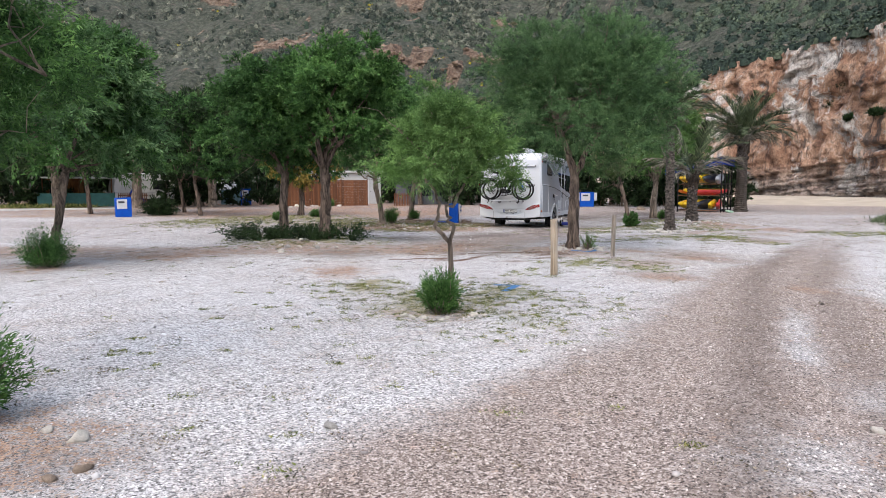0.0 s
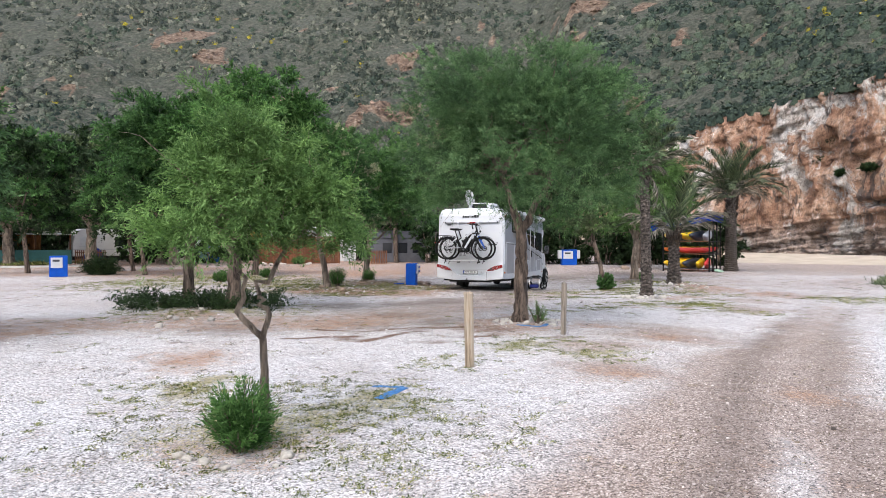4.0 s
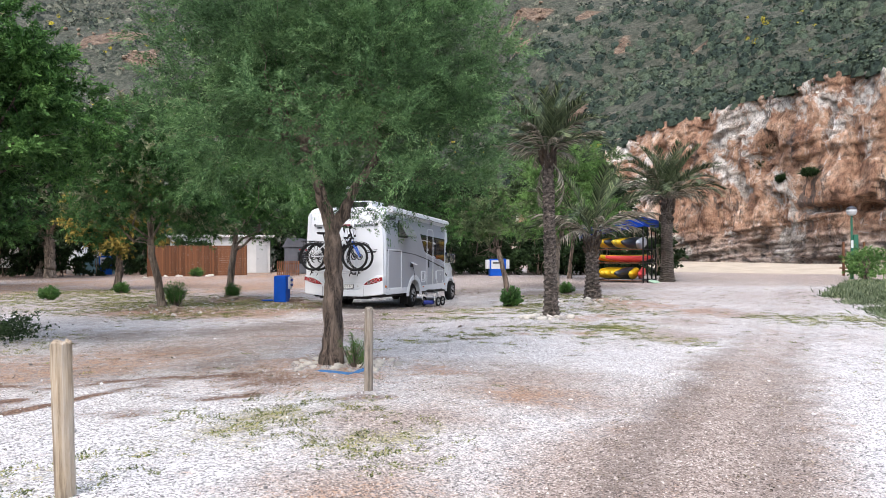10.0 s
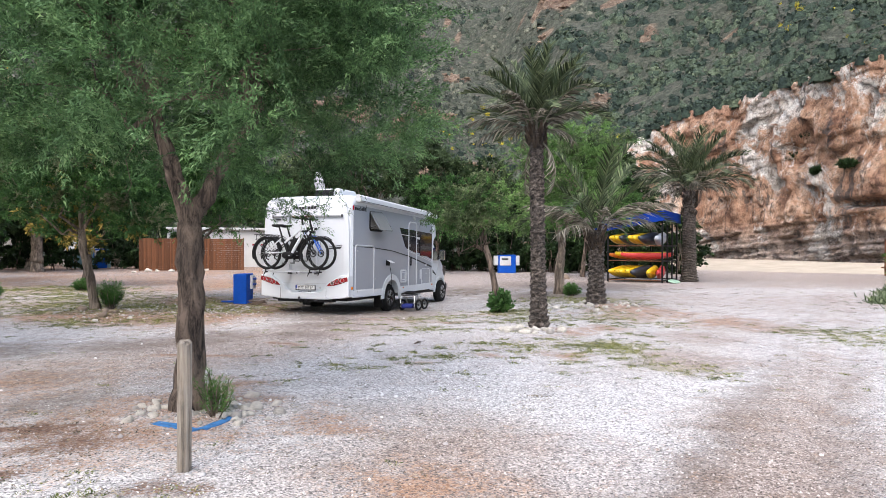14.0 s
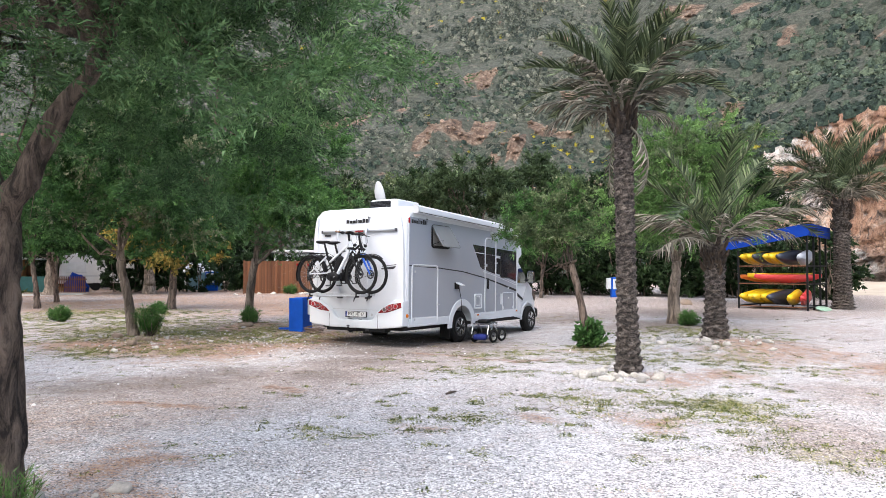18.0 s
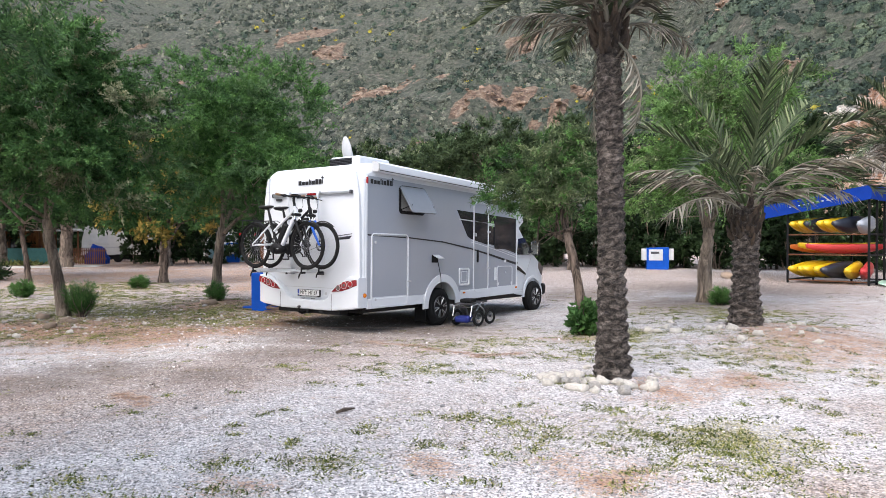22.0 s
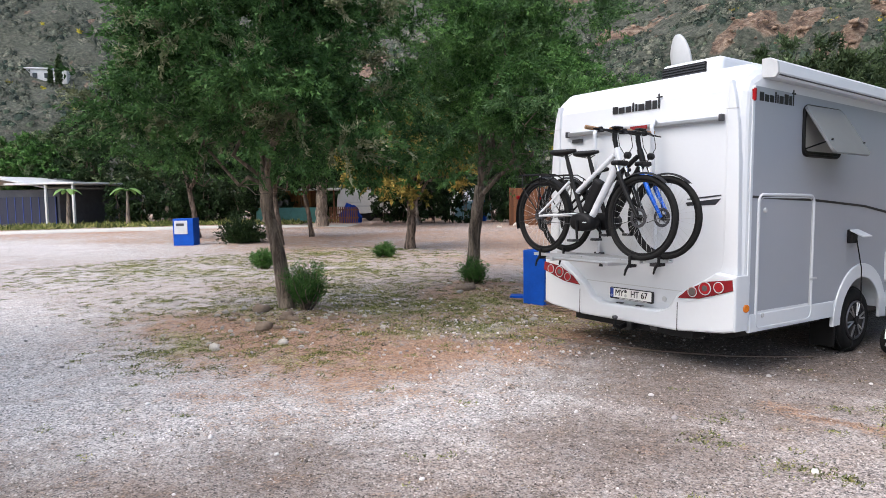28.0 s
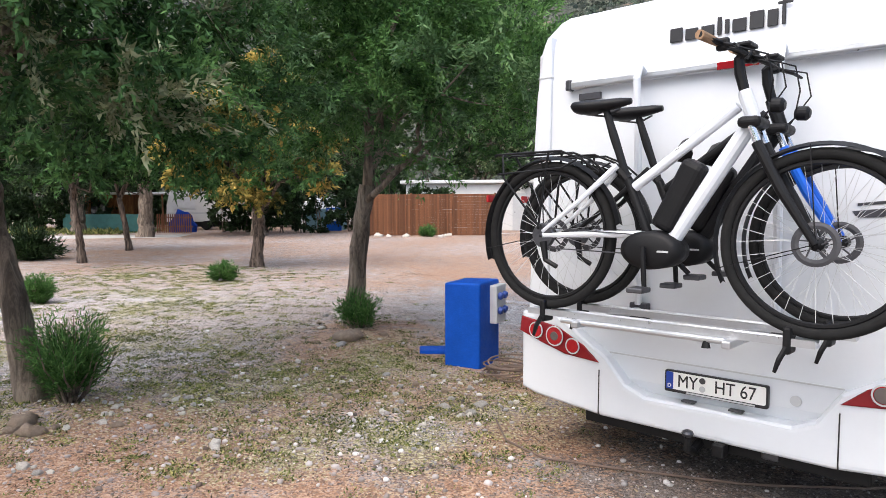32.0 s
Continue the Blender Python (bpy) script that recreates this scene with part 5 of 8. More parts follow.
shrub(on(-1.2, 27.5), "green feathery shoots at a tree's foot", 45, 0.40, 0.46, 100, 55, BRIGHT, 0.06, 0.004, 0.9)
shrub(on(3.974, 14.904), "grey-green sprig beside a trunk", 46, 0.26, 0.5, 24, 60, LIME, 0.05, 0.003)
shrub(on(7.102, 24.748), "ivy-green bush at a leaning tree's foot", 47, 0.386, 0.57, 90, 24, DENSE, 0.09, 0.03)
small = shrub(on(-6.992, 27.784), "small bright green bush on the gravel", 48, 0.386, 0.46, 90, 60, BRIGHT, 0.07, 0.008, group="small bushes in the yard")
for x, y, s, rz in [(-6.256, 31.096, 0.9, 40), (-9.476, 48.3, 1.3, 10), (9.66, 29.808, 0.9, 200)]:
    copy_thing(small, pose(*on(x, y), 0, 0, rz) @ Matrix.Diagonal((s, s, s, 1)))

# ---- motorhome ----
def prism(outline, lo, hi, axis="x", bevel=0.0, segs=2):
    """A plate: an outline of (a, b) pairs drawn out between lo and hi along an axis."""
    bm = bmesh.new()
    spot = {"x": lambda a, b, c: (c, a, b), "y": lambda a, b, c: (a, c, b), "z": lambda a, b, c: (a, b, c)}[axis]
    low = [bm.verts.new(spot(a, b, lo)) for a, b in outline]
    top = [bm.verts.new(spot(a, b, hi)) for a, b in outline]
    n = len(outline)
    bm.faces.new(low)
    bm.faces.new(top)
    for i in range(n):
        bm.faces.new((low[i], low[(i + 1) % n], top[(i + 1) % n], top[i]))
    bmesh.ops.recalc_face_normals(bm, faces=bm.faces[:])
    if bevel:
        caps = [e for f in bm.faces if len(f.verts) == n and n != 4 or f in (bm.faces[:2]) for e in f.edges]
        bmesh.ops.bevel(bm, geom=list(set(caps)), offset=bevel, segments=segs, profile=0.6, affect="EDGES")
    return bm


def arc(cx, cy, r, a0, a1, n):
    return [(cx + r * math.cos(radians(a0 + (a1 - a0) * i / n)), cy + r * math.sin(radians(a0 + (a1 - a0) * i / n))) for i in range(n + 1)]


def rounded(a0, a1, b0, b1, r, n=5):
    """A rectangle with round corners."""
    return arc(a1 - r, b1 - r, r, 0, 90, n) + arc(a0 + r, b1 - r, r, 90, 180, n) + arc(a0 + r, b0 + r, r, 180, 270, n) + arc(a1 - r, b0 + r, r, 270, 360, n)


def loop_bar(pairs, x, thick, segs=6):
    """A thin frame along a closed outline on a side wall."""
    pts = [(x, a, b) for a, b in pairs]
    return bar(pts + pts[:2], thick, segs)


def words(text, size, material, parent, m, name="lettering", depth=0.002):
    """Letters of the built-in font as a mesh."""
    cu = bpy.data.curves.new(name, "FONT")
    cu.body, cu.size, cu.extrude, cu.align_x, cu.align_y = text, size, depth, "CENTER", "CENTER"
    tmp = bpy.data.objects.new(name, cu)
    scene.collection.objects.link(tmp)
    me = bpy.data.meshes.new_from_object(tmp.evaluated_get(bpy.context.evaluated_depsgraph_get()))
    bpy.data.objects.remove(tmp)
    bpy.data.curves.remove(cu)
    ob = part(name, me, material, parent)
    ob.matrix_local = m
    return ob


RED_LENS = plain("red_lamp_lens", (0.22, 0.008, 0.012), 0.15, 0, 0.1, 6, 0)
CLEAR_LENS = plain("clear_lamp_lens", (0.13, 0.105, 0.10), 0.12, 0.1, 0.1, 20, 0.2)
RED_GLOW = plain("red_round_lens", (0.36, 0.012, 0.016), 0.12, 0, 0.1, 6, 0)
AMBER = plain("amber_lens", (0.6, 0.16, 0.01), 0.2, 0, 0.1, 6, 0)
CHROME = plain("chrome", (0.75, 0.75, 0.76), 0.12, 1.0, 0.03, 6, 0)
PLATE_WHITE = plain("plate_white", (0.82, 0.82, 0.80), 0.4, 0, 0.05, 6, 0)
PLATE_BLUE = plain("plate_blue", (0.01, 0.05, 0.32), 0.4, 0, 0.05, 6, 0)
INK = plain("black_ink", (0.01, 0.01, 0.012), 0.5, 0, 0.05, 6, 0)
PALE_GREY = plain("pale_grey_plastic", (0.50, 0.51, 0.52), 0.45, 0, 0.08, 8, 0.05)
BLIND = plain("pale_blind", (0.30, 0.30, 0.29), 0.6, 0, 0.1, 4, 0.05)
SKY_BLUE = plain("blue_fork_paint", (0.01, 0.12, 0.62), 0.3, 0.2, 0.05, 6, 0)
CORK = plain("cork_grip", (0.33, 0.20, 0.11), 0.8, 0, 0.25, 30, 0.3)

mh = holder("motorhome", (2.627, 24.417, -0.104), "white and grey motorhome parked on gravel with open side window", "motorhome")
mh.matrix_world = pose(2.627, 24.417, -0.104, -1.12, 0, -19.72)
AX1, AX2, WR, HW = 2.20, 6.0, 0.345, 1.15

# shell: side outline with the rear wheel's arch, drawn across the width
outline = [(0.05, 0.46), (0.0, 0.62), (0.0, 2.30), (0.012, 2.52), (0.06, 2.66), (0.16, 2.745), (0.32, 2.78), (2.5, 2.76), (4.75, 2.68), (5.02, 2.62), (5.22, 2.48), (5.33, 2.25), (5.36, 2.02), (5.10, 1.9), (4.99, 1.2), (4.99, 0.50)]
outline += [(AX1 + 0.46, 0.46)] + arc(AX1, 0.36, 0.45, 12, 168, 14) + [(AX1 - 0.46, 0.46)]
slices = []
for x in (-1.15, -1.145, -1.13, -1.10, -1.05, -0.98, -0.6, 0.6, 0.98, 1.05, 1.10, 1.13, 1.145, 1.15):
    over = max(0.0, abs(x) - (HW - 0.18))
    d = 0.18 - math.sqrt(max(0.18**2 - over**2, 0.0))
    slices.append([(x, a + (0.5 * d if a < 0.4 else 0.0) - (0.5 * d if a > 4.95 and b > 2.0 else 0.0), b - d * max(0.0, min(1.0, (b - 2.45) / 0.3))) for a, b in outline])
part("body", rings(bmesh.new(), slices), WHITE, mh)
part("underfloor", boxed((-1.0, 0.18, 0.36), (1.0, 5.9, 0.47), 0.02), BLACK, mh, "black chassis under the body")

# grey side skins, each with the arch left free
skin = [(0.135, 0.60), (0.135, 2.55), (4.97, 2.47), (4.97, 0.66), (AX1 + 0.60, 0.60)] + arc(AX1, 0.36, 0.565, 26, 154, 16) + [(AX1 - 0.60, 0.60)]
for side, x in (("right", HW), ("left", -HW)):
    s = 1 if x > 0 else -1
    part("side_panel", prism(skin, x, x + s * 0.006, "x"), GREY, mh, "silver-grey side panel")
    part("wheel_arch", prism(arc(AX1, 0.36, 0.585, -2, 182, 22) + arc(AX1, 0.36, 0.44, 182, -2, 22), x - s * 0.02, x + s * 0.022, "x", 0.012), WHITE, mh)
    part("sill", prism([(AX1 + 0.57, 0.44), (AX1 + 0.585, 0.62), (4.97, 0.64), (4.97, 0.47)], x - s * 0.02, x + s * 0.018, "x", 0.01), WHITE, mh)
    part("sill", prism([(0.14, 0.44), (0.14, 0.60), (AX1 - 0.585, 0.60), (AX1 - 0.57, 0.44)], x - s * 0.02, x + s * 0.018, "x", 0.01), WHITE, mh)
    part("corner_trim", prism([(0.10, 0.60), (0.10, 2.53), (0.135, 2.55), (0.135, 0.60)], x - 0.01 * s, x + s * 0.01, "x", 0.004), WHITE, mh)

X = HW + 0.008
# dark strip with the living-room window
part("window_band", prism([(2.66, 2.145), (4.96, 2.075), (4.96, 1.33), (4.2, 1.47), (3.15, 1.60), (3.02, 1.66)], X - 0.003, X + 0.003, "x", 0.002), TINT, mh, "dark tinted window strip")
part("living_window", prism(rounded(4.02, 4.88, 1.42, 2.02, 0.06), X + 0.004, X + 0.02, "x", 0.006), TINT, mh, "dark tinted side window")
part("band_line", prism([(2.72, 1.985), (4.9, 1.90), (4.9, 1.885), (2.725, 1.965)], X + 0.0035, X + 0.006, "x"), PALE_GREY, mh)
part("band_blind", prism([(3.80, 1.94), (4.02, 1.935), (4.02, 1.875), (3.80, 1.885)], X + 0.0035, X + 0.007, "x"), PALE_GREY, mh)
# waistline stripe falling towards the cab
stripe = [(0.14, 1.625), (1.2, 1.60), (2.2, 1.545), (3.13, 1.435), (3.9, 1.315), (4.97, 1.13)]
lower = [(a, b - 0.022 - 0.03 * max(0, a - 2.6) / 2.4) for a, b in stripe]
part("waist_stripe", prism(stripe + lower[::-1], X - 0.001, X + 0.0025, "x"), INK, mh, "black waist stripe")
for dz in (0.10, 0.055, -0.085):
    up = [(3.15 + 1.82 * i / 6, 1.50 + dz - 0.31 * (i / 6) ** 1.15) for i in range(7)]
    part("pinstripe", prism(up + [(a, b - 0.014) for a, b in up][::-1], X - 0.001, X + 0.0022, "x"), WHITE, mh)

# hatches and doors on the side: frames, panels, hinges, locks
def hatch(name, y0, y1, z0, z1, r, thick, panel=None, label=""):
    ob = part(name, prism(rounded(y0 + 0.01, y1 - 0.01, z0 + 0.01, z1 - 0.01, r), X - 0.004, X + 0.0015, "x"), panel or GREY, mh, label)
    part("frame", loop_bar(rounded(y0, y1, z0, z1, r), X + 0.003, thick), WHITE, ob)
    return ob


gar = hatch("garage_door", 0.23, 1.17, 0.47, 1.635, 0.07, 0.013, GREY, "grey garage door with white lower edge")
part("kick_strip", prism([(0.245, 0.485), (0.245, 0.62), (1.155, 0.62), (1.155, 0.485)], X - 0.001, X + 0.003, "x"), WHITE, gar)
part("frame", loop_bar(rounded(0.255, 1.145, 0.50, 1.61, 0.06), X + 0.002, 0.006), PALE_GREY, gar)
for z in (0.58, 1.50):
    part("lock", disc(bmesh.new(), (X + 0.008, 0.33, z), (1, 0, 0), 0.022, 0.02, 14), PALE_GREY, gar)
part("hinge", boxed((X, 1.13, 0.84), (X + 0.02, 1.25, 0.862), 0.006), PALE_GREY, gar)
door = hatch("entrance_door", 3.24, 3.79, 0.57, 2.33, 0.12, 0.013, GREY, "grey entrance door with dark upper window")
part("pane", prism([(3.27, 2.06), (3.76, 2.04), (3.76, 1.50), (3.27, 1.58)], X + 0.002, X + 0.006, "x"), TINT, door)
part("frame", loop_bar(rounded(3.262, 3.768, 0.592, 2.308, 0.11), X + 0.003, 0.007), PALE_GREY, door)
part("handle", boxed((X, 3.35, 1.15), (X + 0.03, 3.41, 1.40), 0.02, 3), BLACK, door, "black recessed handle")
part("lock", boxed((X, 3.30, 1.66), (X + 0.02, 3.325, 1.73), 0.006), PALE_GREY, door)
for z in (1.02, 1.75):
    part("hinge", boxed((X, 3.74, z), (X + 0.02, 3.86, z + 0.025), 0.006), PALE_GREY, door)
sq = hatch("service_flap", 2.75, 3.07, 0.73, 1.03, 0.02, 0.02, GREY)
part("frame", loop_bar(rounded(2.81, 3.01, 0.79, 0.98, 0.02), X + 0.003, 0.008), WHITE, sq)
loc = hatch("locker_door", 4.16, 4.78, 0.64, 1.06, 0.05, 0.009, GREY)
for a in (4.20, 4.74):
    part("lock", boxed((X, a - 0.015, 0.67), (X + 0.015, a + 0.015, 0.73), 0.006), WHITE, loc)
part("lock", disc(bmesh.new(), (X + 0.006, 4.5, 0.93), (1, 0, 0), 0.02, 0.016, 12), WHITE, loc)
part("gas_vent", boxed((X - 0.002, 4.04, 0.78), (X + 0.018, 4.12, 1.04), 0.008), WHITE, mh)
part("socket_cover", boxed((X - 0.002, 4.45, 1.14), (X + 0.014, 4.51, 1.20), 0.006), WHITE, mh)
fl = part("power_flap", prism(rounded(1.86, 2.02, 1.16, 1.30, 0.01), X - 0.002, X + 0.03, "x", 0.004), BLACK, mh, "black power inlet")
lid = part("flap_lid", boxed((-0.008, -0.09, 0), (0.008, 0.09, 0.15), 0.004), WHITE, fl, "open white lid")
lid.matrix_local = pose(X + 0.02, 1.95, 1.295, 0, 115, 0)
cab_pts = [(X + 0.03, 2.0, 1.2), (X + 0.06, 2.06, 0.9), (X + 0.05, 2.10, 0.5), (X + 0.02, 2.0, 0.1), (X - 0.1, 1.9, 0.01)]
part("power_cable", bar(cab_pts, 0.006, 6), BLACK, mh, "thin dark cable")

ACRYLIC = plain("grey_acrylic", (0.17, 0.18, 0.19), 0.12, 0, 0.05, 4, 0)
# hinged window, tilted open
win = part("rear_window", prism(rounded(0.92, 1.63, 1.99, 2.46, 0.07) , X - 0.004, X + 0.006, "x"), BLACK, mh, "open top-hinged window")
part("inner_pane", prism(rounded(0.97, 1.58, 2.04, 2.42, 0.05), X + 0.0065, X + 0.009, "x"), BLIND, win, "pale blind behind the window")
part("frame", loop_bar(rounded(0.93, 1.62, 2.0, 2.45, 0.07), X + 0.008, 0.016), BLACK, win)
flap = part("pane", prism(rounded(0.90, 1.60, -0.52, 0.0, 0.05), -0.012, 0.012, "x", 0.004), ACRYLIC, win, "grey acrylic pane tilted open")
flap.matrix_local = pose(X + 0.02, 0, 2.445, 0, -32, 0)
# thin plate added to stand for the reflected sheen on the open pane
part("pane_sheen", prism(rounded(0.96, 1.54, -0.47, -0.04, 0.04), 0.0125, 0.014, "x"), ACRYLIC, win, "added plate for the sheen on the acrylic pane").matrix_local = flap.matrix_local.copy()
part("pane_frame", loop_bar(rounded(0.91, 1.59, -0.51, -0.01, 0.05), 0.0, 0.015), BLACK, win).matrix_local = flap.matrix_local.copy()
for y in (0.97, 1.58):
    part("stay", bar([(X + 0.01, y, 2.06), (X + 0.25, y, 2.13)], 0.007, 6), BLACK, win)

# awning case, outside lamp, marker lamps
aw = [(1.13, 2.63), (1.25, 2.62), (1.275, 2.66), (1.265, 2.75), (1.20, 2.79), (1.13, 2.79)]
awn = part("awning", rings(bmesh.new(), [[(a, 0.29, b) for a, b in aw], [(a, 5.08, b - 0.10) for a, b in aw]]), WHITE, mh, "white awning case")
for y, dz in ((0.28, 0.0), (5.08, -0.10)):
    part("end_cap", prism([(a, b + dz) for a, b in aw], y - 0.015, y + 0.015, "y", 0.004), PALE_GREY, awn)
part("awning_rail", bar([(1.262, 0.3, 2.645), (1.262, 5.07, 2.545)], 0.008, 6), STEEL, awn)
part("porch_lamp", disc(bmesh.new(), (X + 0.02, 3.56, 2.45), (1, 0, 0.2), 0.075, 0.05, 18, 0.02), PALE_GREY, mh)
for y, z in ((2.86, 0.56), (4.9, 0.585)):
    part("side_marker", boxed((X + 0.008, y, z), (X + 0.026, y + 0.07, z + 0.035), 0.006), AMBER, mh)
part("side_marker", disc(bmesh.new(), (1.165, 0.07, 0.66), (1, -0.3, 0), 0.035, 0.03, 14), AMBER, mh)
part("top_marker", boxed((1.135, 0.10, 2.42), (1.175, 0.135, 2.53), 0.012), RED_GLOW, mh)
part("drain_bar", bar([(X + 0.012, 4.955, 0.62), (X + 0.012, 4.955, 2.5)], 0.014, 6), WHITE, mh)

# maker's name as plain bars, on the rear and on the side
def name_bars(place, sign, parent):
    heights = [(0.0, 0.05, 1.0), (0.062, 0.05, 0.8), (0.124, 0.05, 0.8), (0.186, 0.016, 1.25), (0.214, 0.016, 1.0), (0.242, 0.05, 0.9), (0.304, 0.05, 1.2), (0.366, 0.036, 1.1), (0.415, 0.012, 1.9), (0.400, 0.05, 0.2)]
    for k, (u, w, h) in enumerate(heights):
        base = 0.10 if k == 9 else 0.0
        place(u, u + w, base, base + 0.075 * h, parent)


def rear_bar(u0, u1, z0, z1, parent):
    k = 1.32
    part("name_bar", boxed((-0.27 + k * u0, -0.006, 2.45 + z0 * 0.95), (-0.27 + k * u1, 0.004, 2.45 + z1 * 0.95), 0.002, 1), INK, parent)


def side_bar(u0, u1, z0, z1, parent):
    part("name_bar", boxed((X - 0.002, 0.20 + 1.3 * u0, 2.43 + z0), (X + 0.002, 0.20 + 1.3 * u1, 2.43 + z1), 0.001, 1), INK, parent)


name_bars(rear_bar, 1, mh)
name_bars(side_bar, 1, mh)

# rear: corner pillars, recessed middle, bumper, lamps, number plate
for s in (-1, 1):
    part("rear_pillar", prism([(s * 0.97, 0.95), (s * 1.0, 1.05), (s * 1.0, 2.60), (s * 1.03, 2.60), (s * 1.065, 2.48), (s * 1.10, 2.25), (s * 1.118, 1.9), (s * 1.135, 0.93)], -0.016, 0.05, "y", 0.012, 3), WHITE, mh)
for s in (-1, 1):
    part("pillar_seam", boxed((s * 1.04 - 0.05, -0.019, 2.36), (s * 1.04 + 0.045, 0.01, 2.366)), PALE_GREY, mh)
part("swoosh", prism([(0.60, 1.565), (0.955, 1.60), (0.90, 1.545), (0.62, 1.535)], -0.004, 0.004, "y"), STEEL, mh, "dark decorative stripe")
part("swoosh", prism([(0.62, 1.60), (0.955, 1.635), (0.955, 1.622), (0.62, 1.588)], -0.004, 0.004, "y"), STEEL, mh)
bump = [(-1.14, 0.94), (-0.90, 0.95), (-0.57, 0.74), (-0.44, 0.60), (-0.33, 0.555), (0.40, 0.555), (0.50, 0.60), (0.60, 0.745), (0.88, 0.90), (0.97, 0.96), (1.165, 0.94), (1.165, 0.47), (1.05, 0.44), (0.58, 0.395), (-0.58, 0.395), (-1.03, 0.44), (-1.135, 0.47)]
bumper = part("bumper", prism(bump, -0.085, 0.12, "y", 0.03, 3), WHITE, mh, "white moulded rear bumper")
for s in (-1, 1):
    part("seam", boxed((s * 0.60 - 0.003, -0.088, 0.40), (s * 0.60 + 0.003, -0.05, 0.66)), INK, bumper)
    lamp = part("tail_lamp", prism([(s * 0.60, 0.70), (s * 0.70, 0.785), (s * 0.88, 0.875), (s * 1.135, 0.912), (s * 1.145, 0.82), (s * 0.98, 0.765), (s * 0.82, 0.718)][::s], -0.096, -0.06, "y", 0.008), RED_LENS, mh, "red swept tail lamp with three round lenses")
    for x, z, r, mat in ((0.765, 0.775, 0.043, CLEAR_LENS if s > 0 else RED_GLOW), (0.888, 0.818, 0.056, CLEAR_LENS), (1.02, 0.838, 0.045, RED_GLOW)):
        part("lens", disc(bmesh.new(), (s * x, -0.100, z), (0, 1, 0), r, 0.02, 24, 0.006), RED_GLOW, lamp)
        part("lens_ring", ring(bmesh.new(), (s * x, -0.106, z), (0, 1, 0), r, 0.0045, 28, 6), PALE_GREY, lamp)
        if mat is CLEAR_LENS:
            part("reflector", disc(bmesh.new(), (s * x, -0.107, z), (0, 1, 0), r * (0.86 if x < 0.8 else 0.5), 0.012, 20, 0.004), CLEAR_LENS, lamp)
part("hatch_line", boxed((-0.58, -0.004, 0.748), (0.60, 0.003, 0.756)), PALE_GREY, mh)
# the plate sits a little off the middle
pl = part("number_plate", prism(rounded(-0.26, 0.26, 0.60, 0.715, 0.01), -0.035, -0.01, "y", 0.002), INK, mh, "white number plate in a black holder")
pl.location.x = 0.025
part("plate_face", prism(rounded(-0.25, 0.25, 0.617, 0.708, 0.008), -0.038, -0.034, "y"), PLATE_WHITE, pl)
part("plate_band", prism(rounded(-0.25, -0.212, 0.617, 0.708, 0.006), -0.0405, -0.037, "y"), PLATE_BLUE, pl)
words("MY", 0.092, INK, pl, pose(-0.135, -0.040, 0.662, 90, 0, 0) @ Matrix.Diagonal((0.85, 1, 1, 1)))
words("HT 67", 0.092, INK, pl, pose(0.105, -0.040, 0.662, 90, 0, 0) @ Matrix.Diagonal((0.85, 1, 1, 1)))
words("D", 0.028, PLATE_WHITE, pl, pose(-0.231, -0.043, 0.635, 90, 0, 0))
for z, mat in ((0.685, STEEL), (0.642, PALE_GREY)):
    part("seal", disc(bmesh.new(), (-0.058, -0.040, z), (0, 1, 0), 0.016, 0.004, 16), mat, pl)
part("holder_text", boxed((-0.14, -0.0375, 0.604), (0.2, -0.034, 0.612)), PALE_GREY, pl)
for x in (-0.1, 0.14):
    part("plate_lamp", boxed((x - 0.035, -0.06, 0.562), (x + 0.035, -0.02, 0.572), 0.003), STEEL, mh)
part("badge", disc(bmesh.new(), (0.40, -0.006, 0.66), (0, 1, 0), 0.026, 0.006, 18), PALE_GREY, mh)
part("crossbar", boxed((-0.72, -0.02, 0.33), (0.72, 0.18, 0.42), 0.01), BLACK, mh)
hitch = part("tow_hitch", bar([(-0.05, 0.05, 0.36), (-0.05, -0.10, 0.33), (-0.05, -0.17, 0.36), (-0.05, -0.17, 0.42)], [0.03, 0.025, 0.02, 0.018], 10), BLACK, mh, "black tow ball hitch")
part("tow_ball", ring(bmesh.new(), (-0.05, -0.17, 0.44), (0, 0, 1), 0.012, 0.018, 16, 8), STEEL, hitch)
part("hitch_socket", boxed((0.05, -0.12, 0.33), (0.11, -0.04, 0.40), 0.01), BLACK, hitch)
part("bracket", boxed((0.26, -0.03, 0.35), (0.34, 0.0, 0.395), 0.008), STEEL, mh)

# roof: air conditioner, dish, hatch
ac = part("roof_unit", boxed((-0.17, 0.62, 2.74), (0.52, 1.45, 2.985), 0.05, 3), WHITE, mh, "white roof air conditioner")
part("grille", boxed((-0.15, 0.605, 2.80), (0.36, 0.635, 2.95), 0.01), BLACK, ac)
for i in range(5):
    part("slat", boxed((-0.14, 0.598, 2.82 + 0.026 * i), (0.35, 0.607, 2.829 + 0.026 * i)), STEEL, ac)
dish = bmesh.new()
loops = [[(0.24 * r * math.cos(a), 0.10 * r * r - 0.08, 0.30 * r * math.sin(a)) for a in (2 * math.pi * j / 28 for j in range(28))] for r in (0.06, 0.35, 0.6, 0.8, 0.95, 1.0)]
rings(dish, loops + [[(x, y + 0.02, z) for x, y, z in l] for l in loops[::-1]])
dob = part("satellite_dish", dish, PALE_GREY, mh, "pale satellite dish", smooth=True)
dob.matrix_local = pose(-0.59, 1.50, 3.22, 14, 0, -32)
